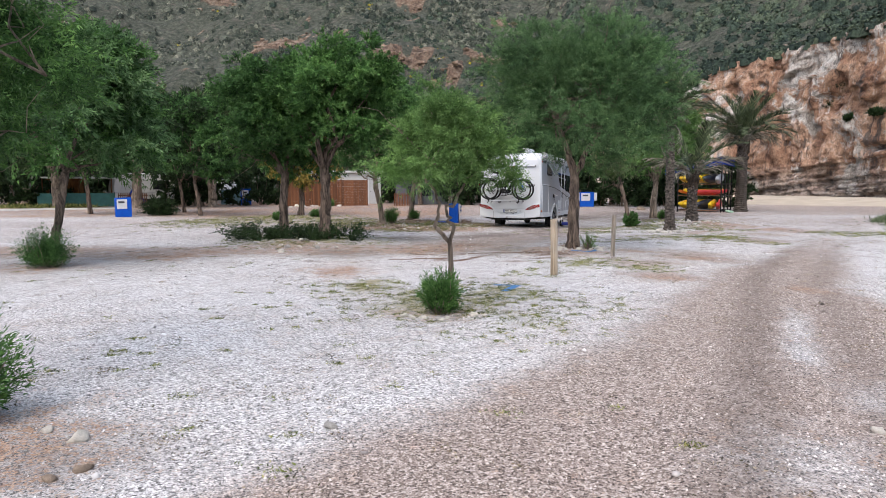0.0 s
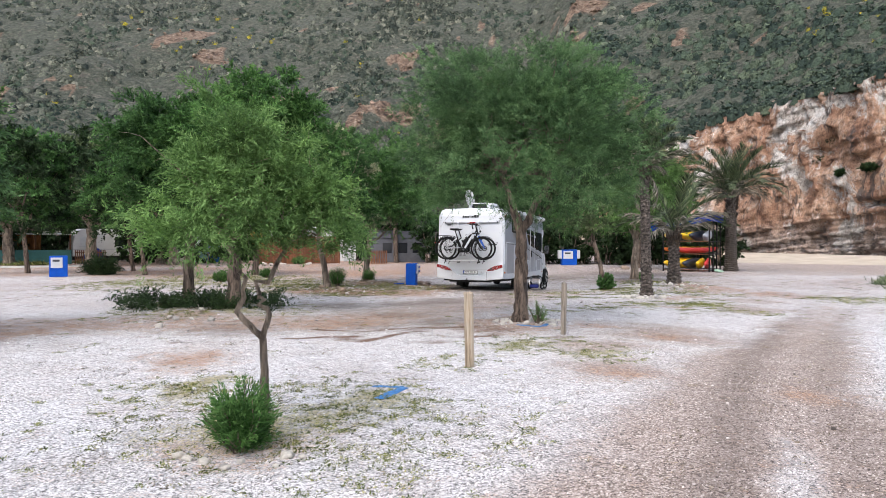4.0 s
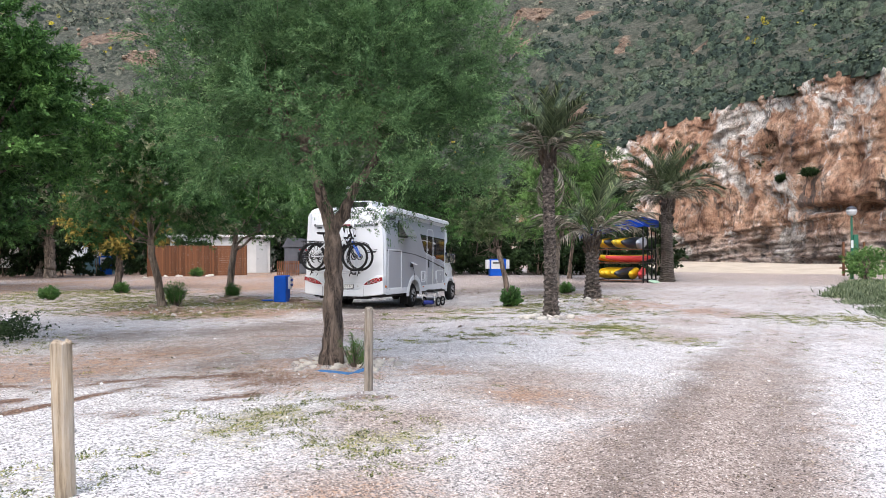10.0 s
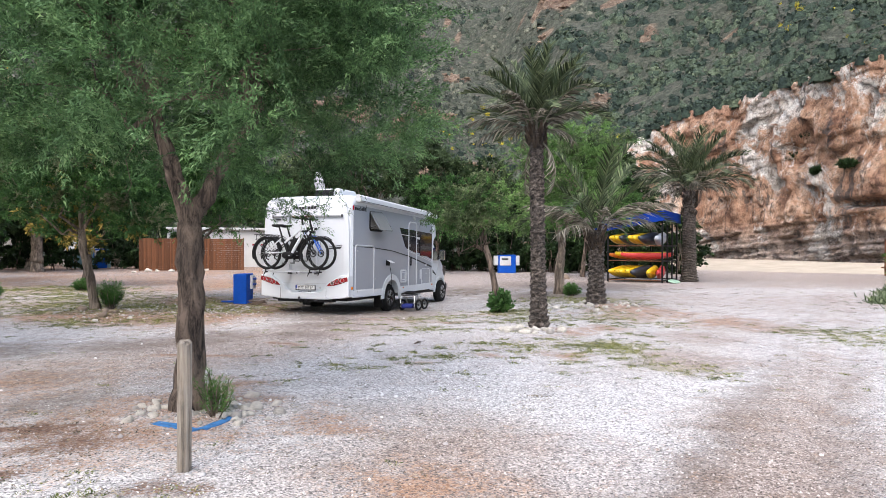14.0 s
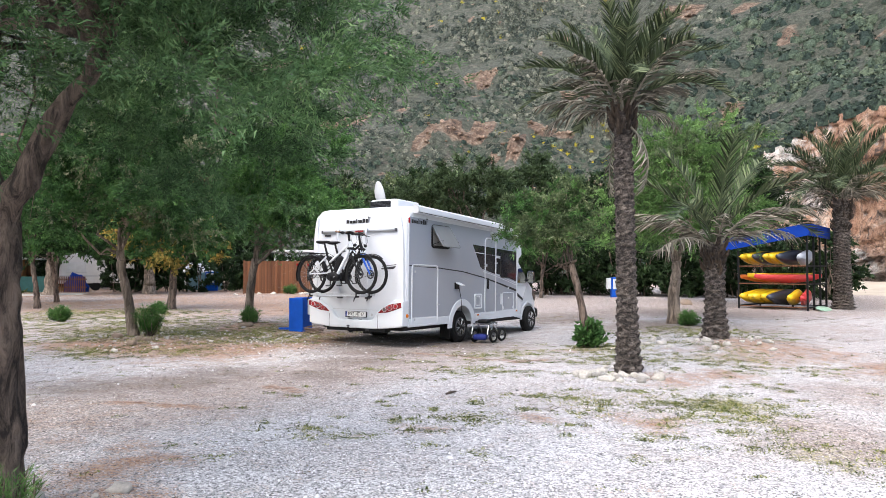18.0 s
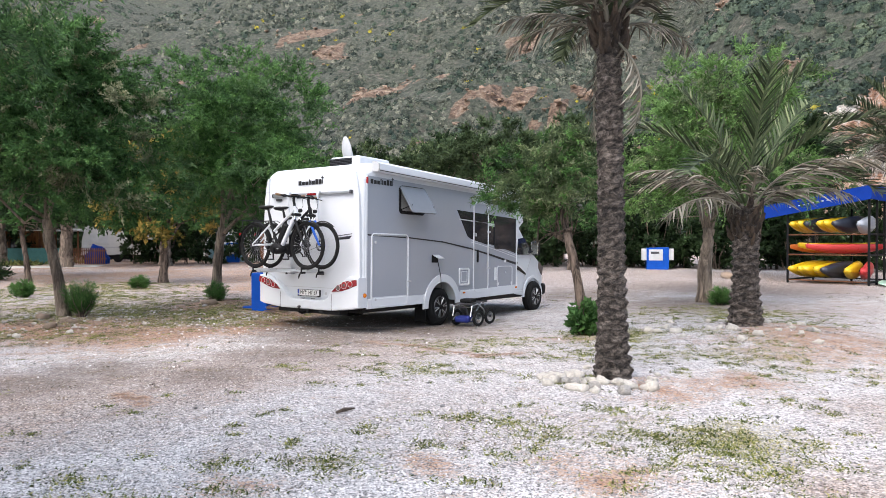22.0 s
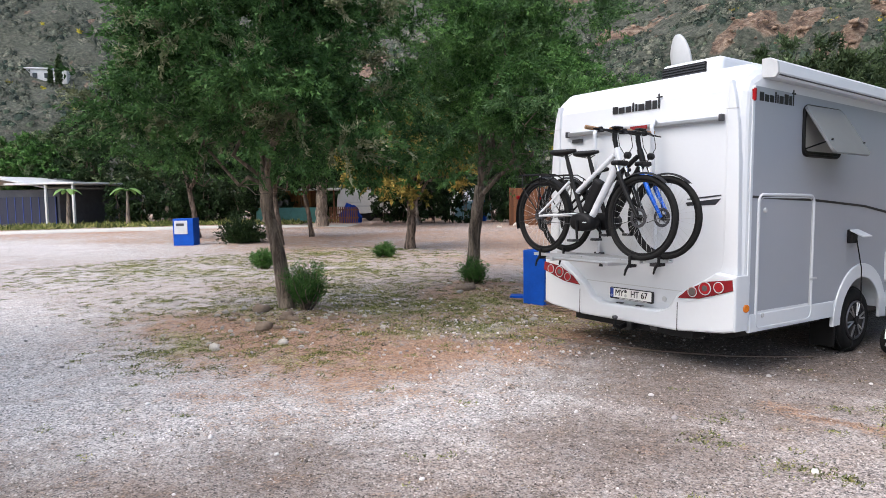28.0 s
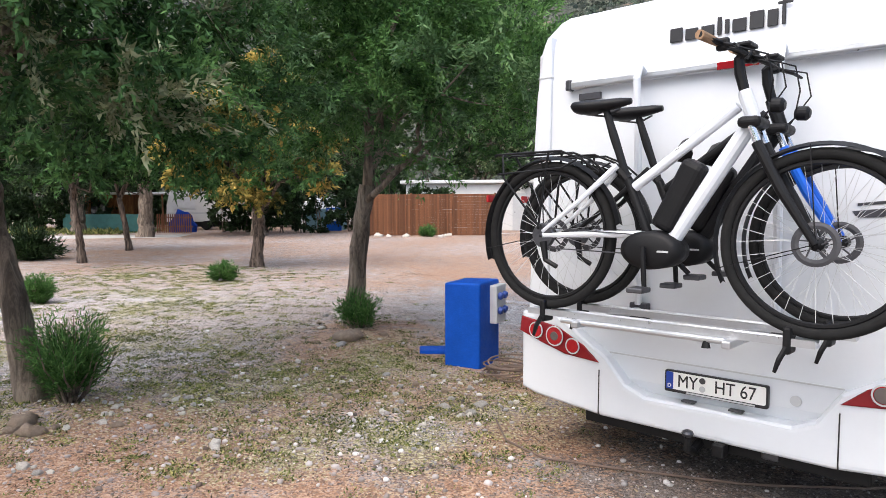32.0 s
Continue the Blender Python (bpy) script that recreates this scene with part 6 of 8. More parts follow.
part("dish_mount", bar([(-0.58, 1.55, 2.72), (-0.58, 1.57, 2.95), (-0.58, 1.55, 3.18)], [0.07, 0.05, 0.03], 10), PALE_GREY, mh)
part("roof_hatch", boxed((-0.2, 3.0, 2.73), (0.4, 3.5, 2.80), 0.03), WHITE, mh)

# cab
cab = [(4.95, 0.50), (4.95, 2.03), (5.30, 2.06), (5.42, 1.99), (6.10, 1.34), (6.50, 1.17), (6.70, 1.02), (6.78, 0.80), (6.80, 0.48), (6.66, 0.36), (AX2 + 0.44, 0.36)] + arc(AX2, 0.35, 0.42, 3, 177, 14) + [(AX2 - 0.45, 0.36), (5.2, 0.40)]
cabm = prism(cab, -1.02, 1.02, "x", 0.09, 3)
for v in cabm.verts:
    if v.co.y > 5.3:
        v.co.x *= 1 - 0.16 * max(0, v.co.y - 5.9) - 0.13 * max(0, v.co.z - 1.35)
    elif v.co.z > 1.35:
        v.co.x *= 1 - 0.05 * (v.co.z - 1.35)
part("cab", cabm, WHITE, mh, "white van cab")
part("windscreen", rings(bmesh.new(), [[(-0.84, 5.47, 1.965), (0.84, 5.47, 1.965), (0.94, 6.10, 1.37), (-0.94, 6.10, 1.37)], [(-0.84, 5.50, 1.99), (0.84, 5.50, 1.99), (0.94, 6.13, 1.40), (-0.94, 6.13, 1.40)]]), TINT, mh, "dark windscreen")
for s in (-1, 1):
    pane = [(5.02, 1.30), (5.03, 1.96), (5.34, 1.97), (5.93, 1.36), (5.80, 1.30)]
    me_p = prism(pane, s * 1.0, s * 1.035, "x", 0.004)
    for v in me_p.verts:
        v.co.x *= 1 - 0.105 * max(0, v.co.z - 1.28)
    cd = part("cab_window", me_p, TINT, mh, "dark cab side window")
    part("cab_door_seam", loop_bar([(5.0, 0.52), (5.0, 1.24), (5.9, 1.22), (5.62, 0.80), (5.52, 0.52)], s * 1.022, 0.005), PALE_GREY, mh)
    part("cab_door_handle", boxed((s * 1.02 - 0.02, 5.06, 1.10), (s * 1.02 + 0.03, 5.24, 1.14), 0.015), BLACK, mh)
    part("cab_arch", prism(arc(AX2, 0.35, 0.47, 0, 180, 18) + arc(AX2, 0.35, 0.41, 180, 0, 18), s * 0.98, s * 1.035, "x", 0.01), WHITE, mh)
    mir = part("wing_mirror", boxed((s * 1.13 - 0.10, 5.88, 1.28), (s * 1.13 + 0.10, 5.99, 1.62), 0.05, 3), BLACK, mh, "black wing mirror")
    part("mirror_arm", bar([(s * 0.98, 5.80, 1.36), (s * 1.1, 5.93, 1.38)], 0.03, 8), BLACK, mir)
    part("mirror_glass", boxed((s * 1.13 - 0.085, 5.874, 1.31), (s * 1.13 + 0.085, 5.882, 1.59), 0.004), CHROME, mir)
    part("headlamp", prism([(6.35, 1.06), (6.52, 1.14), (6.70, 0.98), (6.66, 0.82)], s * 0.86, s * 0.93, "x", 0.01), CLEAR_LENS, mh)
    stripe_c = [(5.0, 1.12), (5.35, 1.03), (5.64, 0.89), (5.67, 0.83), (5.4, 0.93), (5.0, 1.035)]
    part("cab_stripe", prism(stripe_c, s * 1.021, s * 1.0245, "x"), INK, mh, "black falling stripe")
part("front_bumper", boxed((-0.95, 6.60, 0.34), (0.95, 6.86, 0.62), 0.08, 3), BLACK, mh)
part("step", boxed((0.85, 3.2, 0.34), (1.12, 3.85, 0.38), 0.01), STEEL, mh)


def wheel(x, y, s):
    """A van wheel: tyre, black rim with split silver spokes, nut cap."""
    w = part("wheel", ring(bmesh.new(), (x, y, WR), (1, 0, 0), WR - 0.085, 0.085, 40, 12, 1.28), RUBBER, mh, "black tyre on a dark spoked rim", smooth=True)
    for dx in (-0.05, 0.0, 0.05):
        part("tread", ring(bmesh.new(), (x + dx, y, WR), (1, 0, 0), WR - 0.006, 0.01, 40, 5), RUBBER, w)
    part("rim", disc(bmesh.new(), (x + s * 0.03, y, WR), (1, 0, 0), 0.205, 0.14, 32, 0.03), BLACK, w)
    part("rim_ring", ring(bmesh.new(), (x + s * 0.098, y, WR), (1, 0, 0), 0.195, 0.012, 32, 6), STEEL, w)
    for i in range(6):
        a = radians(60 * i + 12)
        for d in (-0.16, 0.16):
            p0 = (x + s * 0.105, y + 0.05 * math.cos(a), WR + 0.05 * math.sin(a))
            p1 = (x + s * 0.102, y + 0.185 * math.cos(a + d), WR + 0.185 * math.sin(a + d))
            part("spoke", bar([p0, p1], [0.008, 0.010], 5), ALU, w)
    part("hub_cap", disc(bmesh.new(), (x + s * 0.11, y, WR), (1, 0, 0), 0.045, 0.03, 16), BLACK, w)
    return w


for x, s in ((1.02, 1), (-1.02, -1)):
    wheel(x, AX1, s)
    wheel(x * 0.985, AX2, s)
    part("mud_flap", boxed((x - 0.12, AX1 - 0.50, 0.12), (x + 0.12, AX1 - 0.47, 0.46), 0.005), BLACK, mh)

# ---- bicycle rack and bicycles on the rear wall ----
MHM = mh.matrix_basis.copy()
rk = new("bike_rack")
rk.matrix_world = MHM
tagged(rk, "aluminium bicycle rack mounted on a motorhome's rear wall", "bike rack")
part("cross_bar", boxed((-0.85, -0.055, 2.265), (0.95, -0.012, 2.315), 0.014, 3), ALU, rk)
for x in (-0.875, 0.94):
    part("end_cap", boxed((x, -0.06, 2.26), (x + 0.035, -0.01, 2.322), 0.008), STEEL, rk)
for x in (-0.39, 0.31):
    part("upright", bar([(x, -0.03, 2.29), (x, -0.10, 2.33), (x, -0.13, 2.26), (x, -0.10, 1.9), (x, -0.06, 1.4), (x, -0.05, 1.05)], 0.02, 10), WHITE, rk)
    part("foot_arm", boxed((x - 0.02, -0.72, 1.0), (x + 0.02, -0.02, 1.035), 0.008), ALU, rk)
    part("bracket", boxed((x - 0.05, -0.06, 0.96), (x + 0.05, -0.004, 1.06), 0.008), STEEL, rk)
for y, x0, x1 in ((-0.33, -0.66, 0.70), (-0.62, -0.70, 0.62)):
    rail = part("wheel_rail", prism([(y - 0.035, 1.065), (y - 0.035, 1.035), (y + 0.035, 1.035), (y + 0.035, 1.065), (y + 0.022, 1.065), (y + 0.016, 1.047), (y - 0.016, 1.047), (y - 0.022, 1.065)], x0, x1, "x"), ALU, rk)
    for x in (x0 + 0.09, x1 - 0.10):
        part("strap", boxed((x - 0.015, y - 0.045, 1.0), (x + 0.015, y + 0.045, 1.11), 0.01), BLACK, rail)
        part("strap_end", bar([(x, y - 0.04, 1.03), (x - 0.02, y - 0.06, 0.98), (x - 0.035, y - 0.06, 0.93)], [0.012, 0.012, 0.008], 6), BLACK, rail)
part("front_tube", bar([(-0.48, -0.685, 1.025), (0.30, -0.685, 1.025)], 0.013, 10), ALU, rk)
part("knob", bar([(0.22, -0.685, 1.02), (0.22, -0.685, 0.99)], [0.012, 0.02], 8), BLACK, rk)
part("red_tag", boxed((0.0, -0.062, 2.262), (0.2, -0.054, 2.30), 0.003), RED_LENS, rk)
part("maker_tag", boxed((-0.80, -0.03, 2.20), (-0.66, -0.012, 2.238), 0.003), STEEL, rk)


def bicycle(y, dx, label, frame_mat, fork_mat, grip_mat, rack_mat):
    """An electric touring bicycle standing along the rear wall, front wheel to +x."""
    b = new("bicycle")
    b.matrix_world = MHM @ Matrix.Translation((dx, y, 0))
    tagged(b, label, "bicycle", "bicycles on the rack")
    rh, fh, R = (-0.645, 1.434), (0.565, 1.434), 0.366
    for hub, front in ((rh, False), (fh, True)):
        w = part("front_wheel" if front else "rear_wheel", ring(bmesh.new(), (hub[0], 0, hub[1]), (0, 1, 0), R - 0.022, 0.0235, 56, 10), RUBBER, b, smooth=True)
        part("rim", ring(bmesh.new(), (hub[0], 0, hub[1]), (0, 1, 0), R - 0.052, 0.011, 56, 6, 1.3), BLACK, w)
        part("reflective_ring", ring(bmesh.new(), (hub[0], -0.015, hub[1]), (0, 1, 0), R - 0.034, 0.003, 56, 4), PALE_GREY, w)
        part("hub", disc(bmesh.new(), (hub[0], 0, hub[1]), (0, 1, 0), 0.028, 0.10, 14), BLACK, w)
        for i in range(32):
            a = 2 * math.pi * i / 32
            t = a + (0.55 if i % 2 else -0.55)
            part("spoke", bar([(hub[0] + 0.03 * math.cos(t), 0.028 * (-1) ** (i // 2), hub[1] + 0.03 * math.sin(t)), (hub[0] + (R - 0.058) * math.cos(a), 0, hub[1] + (R - 0.058) * math.sin(a))], 0.0012, 3), PALE_GREY, w)
        part("brake_disc", ring(bmesh.new(), (hub[0], 0.045 if not front else -0.045, hub[1]), (0, 1, 0), 0.072, 0.014, 28, 4, 0.12), STEEL, w)
        for i in range(5):
            a = 2 * math.pi * i / 5
            yy = 0.045 if not front else -0.045
            part("disc_arm", bar([(hub[0] + 0.02 * math.cos(a), yy, hub[1] + 0.02 * math.sin(a)), (hub[0] + 0.066 * math.cos(a + 0.4), yy, hub[1] + 0.066 * math.sin(a + 0.4))], 0.004, 4), STEEL, w)
        a0, a1 = (22, 205) if front else (10, 200)
        path = arc(hub[0], hub[1], R + 0.022, a0 + (28 if front else 0), a1, 26)
        fm = bmesh.new()
        rings(fm, [[(p[0], -0.030, p[1] - 0.012), (p[0], 0, p[1] + 0.004), (p[0], 0.030, p[1] - 0.012), (p[0], 0, p[1] - 0.003)] for p in path])
        part("mudguard", fm, BLACK, b)
        for a in (a1 - 8, 95):
            e = arc(hub[0], hub[1], R + 0.015, a, a, 1)[0]
            part("mudguard_stay", bar([(hub[0], -0.05, hub[1]), (e[0], -0.035, e[1])], 0.003, 4), BLACK, b)
    bb, seat, head_t, head_b = (-0.10, 1.405), (-0.225, 1.70), (0.275, 2.045), (0.315, 1.93)
    for name, p, q, r in (("down_tube", (0.0, 1.44), head_b, 0.033), ("top_tube", (-0.19, 1.665), (head_t[0] - 0.02, 1.985), 0.022), ("seat_tube", bb, seat, 0.021), ("head_tube", head_b, head_t, 0.027)):
        part(name, bar([(p[0], 0, p[1]), ((p[0] + q[0]) / 2, 0, (p[1] + q[1]) / 2), (q[0], 0, q[1])], [r, r * 1.05, r], 12), frame_mat if name != "seat_tube" else BLACK, b)
    for s in (-1, 1):
        part("chain_stay", bar([(bb[0], s * 0.03, bb[1] + 0.045), (-0.35, s * 0.055, 1.45), (rh[0], s * 0.062, rh[1])], [0.018, 0.015, 0.011], 8), frame_mat, b)
        part("seat_stay", bar([(-0.27, s * 0.02, 1.765), (-0.45, s * 0.055, 1.60), (rh[0], s * 0.062, rh[1] + 0.02)], [0.016, 0.013, 0.010], 8), frame_mat, b)
        part("fork_leg", bar([(0.345, s * 0.055, 1.83), (0.44, s * 0.055, 1.64), (fh[0], s * 0.055, fh[1])], [0.021, 0.021, 0.014], 10), fork_mat, b)
        part("stanchion", bar([(0.318, s * 0.055, 1.91), (0.36, s * 0.055, 1.80)], 0.015, 10), CHROME, b)
    part("fork_crown", boxed((0.27, -0.075, 1.89), (0.36, 0.075, 1.935), 0.018), BLACK, b)
    part("seat_clamp", bar([(-0.28, 0, 1.76), (-0.225, 0, 1.70)], 0.022, 8), BLACK, b)
    part("seat_post", bar([(-0.205, 0, 1.64), (-0.30, 0, 1.90), (-0.345, 0, 2.03)], [0.015, 0.021, 0.016], 10), BLACK, b)
    sad = bmesh.new()
    rings(sad, [[(x, w * math.cos(a), 2.045 + dz + h * math.sin(a)) for a in (2 * math.pi * j / 14 for j in range(14))] for x, w, h, dz in ((-0.52, 0.03, 0.012, 0.012), (-0.49, 0.075, 0.03, 0.005), (-0.42, 0.085, 0.034, 0.0), (-0.34, 0.055, 0.028, 0.004), (-0.27, 0.028, 0.022, 0.01), (-0.22, 0.016, 0.014, 0.012))])
    part("saddle", sad, BLACK, b, "black padded saddle", smooth=True)
    part("saddle_rail", bar([(-0.46, 0.02, 2.02), (-0.35, 0.02, 2.0), (-0.28, 0.02, 2.03)], 0.005, 5), STEEL, b)
    motor = bmesh.new()
    rings(motor, [[(-0.085 + rx * math.cos(a), yy, 1.385 + rz * math.sin(a)) for a in (2 * math.pi * j / 24 for j in range(24))] for yy, rx, rz in ((-0.085, 0.10, 0.062), (-0.07, 0.135, 0.085), (0.05, 0.135, 0.085), (0.065, 0.10, 0.06))])
    part("motor", motor, BLACK, b, "black mid-mounted motor", smooth=True)
    part("motor_badge", boxed((-0.04, -0.088, 1.378), (0.01, -0.084, 1.386)), PALE_GREY, b)
    bat = boxed((-0.055, -0.045, 0.0), (0.055, 0.045, 0.33), 0.03, 3)
    bt = part("battery", bat, BLACK, b, "black frame battery")
    bt.matrix_local = pose(-0.055, 0, 1.475, 0, 27, 0)
    crank = part("crank", bar([(-0.10, -0.10, 1.40), (-0.085, -0.105, 1.22)], [0.014, 0.011], 8), BLACK, b)
    part("pedal", boxed((-0.125, -0.20, 1.205), (-0.05, -0.11, 1.228), 0.006), STEEL, crank)
    crank = part("crank", bar([(-0.10, 0.09, 1.40), (0.03, 0.095, 1.28)], [0.014, 0.011], 8), BLACK, b)
    part("pedal", boxed((0.0, 0.10, 1.25), (0.075, 0.19, 1.273), 0.006), STEEL, crank)
    for i, z in enumerate((1.46, 1.40)):
        part("chain_run", bar([(-0.10, -0.07, 1.405 + (0.045 if i == 0 else -0.04)), (rh[0], -0.06, rh[1] + (0.04 if i == 0 else -0.06))], 0.004, 4), STEEL, b)
    part("cassette", disc(bmesh.new(), (rh[0], -0.05, rh[1]), (0, 1, 0), 0.062, 0.028, 20), STEEL, b)
    part("derailleur", bar([(rh[0] + 0.01, -0.07, rh[1] - 0.03), (rh[0] + 0.03, -0.075, rh[1] - 0.12), (rh[0] + 0.09, -0.07, rh[1] - 0.15)], [0.018, 0.014, 0.012], 7), BLACK, b)
    part("axle", bar([(rh[0], -0.10, rh[1]), (rh[0], 0.08, rh[1])], 0.008, 6), STEEL, b)
    # handlebar
    part("stem", bar([(0.275, 0, 2.045), (0.255, 0, 2.12), (0.25, 0, 2.175), (0.275, 0, 2.20)], [0.02, 0.022, 0.022, 0.018], 10), BLACK, b)
    part("handlebar", bar([(0.215, -0.33, 2.215), (0.25, -0.18, 2.20), (0.275, 0, 2.195), (0.25, 0.14, 2.20), (0.235, 0.24, 2.21)], 0.0125, 8), BLACK, b)
    for s, e in ((-1, -0.33), (1, 0.24)):
        part("grip", bar([(0.215 if s < 0 else 0.235, e, 2.215), (0.235 if s < 0 else 0.24, e - s * 0.125, 2.206)], [0.019, 0.016], 10), grip_mat, b, "cork-brown grip")
        part("brake_lever", bar([(0.255, e - s * 0.14, 2.20), (0.32, e - s * 0.10, 2.175), (0.335, e - s * 0.02, 2.165)], [0.010, 0.008, 0.006], 6), BLACK, b)
        part("shifter", boxed((0.225, e - s * 0.16, 2.175), (0.275, e - s * 0.13, 2.225), 0.01), BLACK, b)
        part("brake_hose", bar([(0.29, e - s * 0.14, 2.19), (0.40, e - s * 0.20, 2.15), (0.42, e - s * 0.2, 2.05), (0.36, 0.03, 1.96), (0.335, s * 0.02, 1.92)], 0.0035, 5), BLACK, b)
    part("display", boxed((0.25, -0.05, 2.215), (0.31, 0.05, 2.235), 0.008), BLACK, b)
    part("headlight", disc(bmesh.new(), (0.40, 0, 1.975), (1, 0, -0.1), 0.03, 0.06, 16, 0.012), BLACK, b)
    # luggage carrier
    for s in (-1, 1):
        part("carrier_rail", bar([(-0.95, s * 0.06, 1.835), (-0.93, s * 0.06, 1.845), (-0.55, s * 0.06, 1.845), (-0.44, s * 0.05, 1.80), (-0.36, s * 0.03, 1.74)], 0.006, 6), rack_mat, b)
        part("carrier_leg", bar([(-0.90, s * 0.06, 1.84), (-0.86, s * 0.10, 1.72), (rh[0], s * 0.075, rh[1] + 0.03)], 0.006, 6), rack_mat, b)
        part("carrier_leg", bar([(-0.62, s * 0.06, 1.84), (rh[0] - 0.02, s * 0.075, rh[1] + 0.03)], 0.006, 6), rack_mat, b)
        part("carrier_side", bar([(-0.90, s * 0.10, 1.74), (-0.52, s * 0.10, 1.76), (-0.46, s * 0.06, 1.80)], 0.005, 6), rack_mat, b)
    for x in (-0.95, -0.78, -0.60):
        part("carrier_cross", bar([(x, -0.06, 1.845), (x, 0.06, 1.845)], 0.005, 5), rack_mat, b)
    part("rear_light", boxed((-1.03, -0.03, 1.60), (-1.015, 0.03, 1.64), 0.005), RED_GLOW, b)
    part("arm_clamp", bar([(0.03, 0.0, 1.80), (0.0, 0.10, 1.86), (-0.02, 0.22, 1.88)], [0.04, 0.02, 0.02], 8), BLACK, b, "black rack clamp")
    return b


bicycle(-0.62, 0.045, "white electric bicycle with black battery and carrier", WHITE, BLACK, CORK, BLACK)
bicycle(-0.33, 0.065, "black electric bicycle with a blue fork", BLACK, SKY_BLUE, CORK, BLACK)

# ---- things in the yard ----
def post(at, label, seed, h, r, rz):
    """A weathered round post with a split head."""
    rng = random.Random(seed)
    loops = []
    for i in range(13):
        z = -0.1 + (h + 0.1) * i / 12
        loops.append([(math.cos(a) * r * (1 + rng.uniform(-0.05, 0.05)), math.sin(a) * r * (1 + rng.uniform(-0.05, 0.05)) * (0.8 if seed == 2 and 2 < j < 6 else 1), z + (rng.uniform(-0.014, 0.014) if i == 12 else 0)) for j, a in enumerate(math.pi * 2 * j / 14 for j in range(14))])
    loops.append([(x * 0.8, y * 0.8, z + 0.012) for x, y, z in loops[-1]])
    ob = part("wooden_post", rings(bmesh.new(), loops), WOOD_POST if seed == 1 else GREY_POST)
    ob.matrix_world = pose(*at, 1.0, -1.5, rz)
    return tagged(ob, label, "post", "wooden posts at the pitches")


post(on(2.735, 10.626), "pale weathered wooden post standing in gravel", 1, 0.90, 0.058, 20)
post(on(4.25, 13.542), "weathered wooden post with split side in gravel", 2, 0.84, 0.05, 80)

WHITE_BOARD = plain("white_cabinet", (0.62, 0.63, 0.64), 0.5, 0, 0.12, 5, 0.05)
SOCKET = plain("socket_blue", (0.02, 0.06, 0.30), 0.4, 0, 0.1, 8, 0.05)


def pedestal(at, label, rz, w=0.40, d=0.44, h=0.84, panel="side"):
    """A painted concrete block with a service cabinet."""
    ob = holder("power_pedestal", at, label, "power box", "blue power pedestals", rz)
    bm = boxed((-w / 2, -d / 2, -0.12), (w / 2, d / 2, h), 0.018, 2)
    for v in bm.verts:
        if v.co.z > h * 0.5:
            v.co.z += 0.02 * v.co.x
    part("plinth", bm, BLUE, ob)
    if panel == "side":
        cab = part("cabinet", boxed((w / 2 - 0.01, 0.0, h - 0.40), (w / 2 + 0.07, d / 2, h - 0.04), 0.01), WHITE_BOARD, ob, "grey-white socket cabinet")
        for z in (h - 0.28, h - 0.14):
            for y in (0.06, 0.17):
                part("socket", disc(bmesh.new(), (w / 2 + 0.085, y, z), (1, 0, -0.4), 0.035, 0.05, 14), SOCKET, cab)
    else:
        pn = part("panel", boxed((-w * 0.42, -d / 2 - 0.02, h * 0.42), (w * 0.22, -d / 2 + 0.01, h * 0.92), 0.008), WHITE_BOARD, ob, "white front panel")
        part("meter_window", boxed((-w * 0.32, -d / 2 - 0.027, h * 0.72), (w * 0.06, -d / 2 - 0.018, h * 0.82), 0.004), STEEL, pn)
    return ob


pedestal((0.49, 26.71, -0.05), "blue painted concrete power pedestal beside the motorhome", -4, 0.36, 0.48, 0.82)
pedestal(on(-16.1, 31.9), "blue painted power pedestal with white front panel", 34, 0.72, 0.55, 0.94, "front")
pedestal(on(-17.5, 53.4), "blue and white power pedestal beside the teal tank", 25, 0.8, 0.5, 1.3, "front")
far_ped = pedestal(on(9.1, 47.8), "blue power pedestal with white panel and side boxes", 5, 1.0, 0.55, 1.05, "front")
for x in (-0.62, 0.62):
    part("side_box", boxed((x - 0.11, -0.2, 0.45), (x + 0.11, 0.15, 1.0), 0.01), WHITE_BOARD, far_ped)

TEAL = plain("faded_teal_cloth", (0.05, 0.16, 0.15), 0.85, 0, 0.25, 3, 0.2)
TEAL_PALE = plain("pale_teal_board", (0.17, 0.30, 0.32), 0.6, 0, 0.2, 2, 0.1)
WALL_WHITE = plain("white_render", (0.66, 0.66, 0.65), 0.8, 0, 0.12, 1.5, 0.2, 0.01)
CLOTH_AND_SHADED_WALL = plain("grey_tent_cloth_and_shaded_wall", (0.12, 0.125, 0.145), 0.8, 0, 0.25, 2, 0.2)
BLUE_CLOTH = plain("blue_canopy_cloth", (0.003, 0.036, 0.27), 0.75, 0, 0.18, 3, 0.2, sheen=0.15)

# board fence at the back of the yard: posts and boards one by one
fence = holder("board_fence", on(-12.7, 48.8), "reddish-brown horizontal board fence at the yard's back", "fence", rz=18)
board = boxed((0, 0, 0), (1.95, 0.022, 0.118), 0.004, 1)
board_me = bpy.data.meshes.new("board")
board.to_mesh(board_me)
board.free()
board_me.materials.append(FENCE_WOOD)
for bay in range(3):
    for row in range(16):
        b = part("board", board_me, None, fence)
        b.matrix_local = pose(bay * 1.98, random.uniform(-0.004, 0.004), 0.03 + row * 0.121)
for k in range(4):
    part("post", boxed((k * 1.98 - 0.04, 0.02, -0.05), (k * 1.98 + 0.04, 0.11, 2.02), 0.008, 1), FENCE_WOOD, fence)
low = holder("picket_fence", on(-4.9, 49.9), "low reddish picket fence panel", "fence", rz=10)
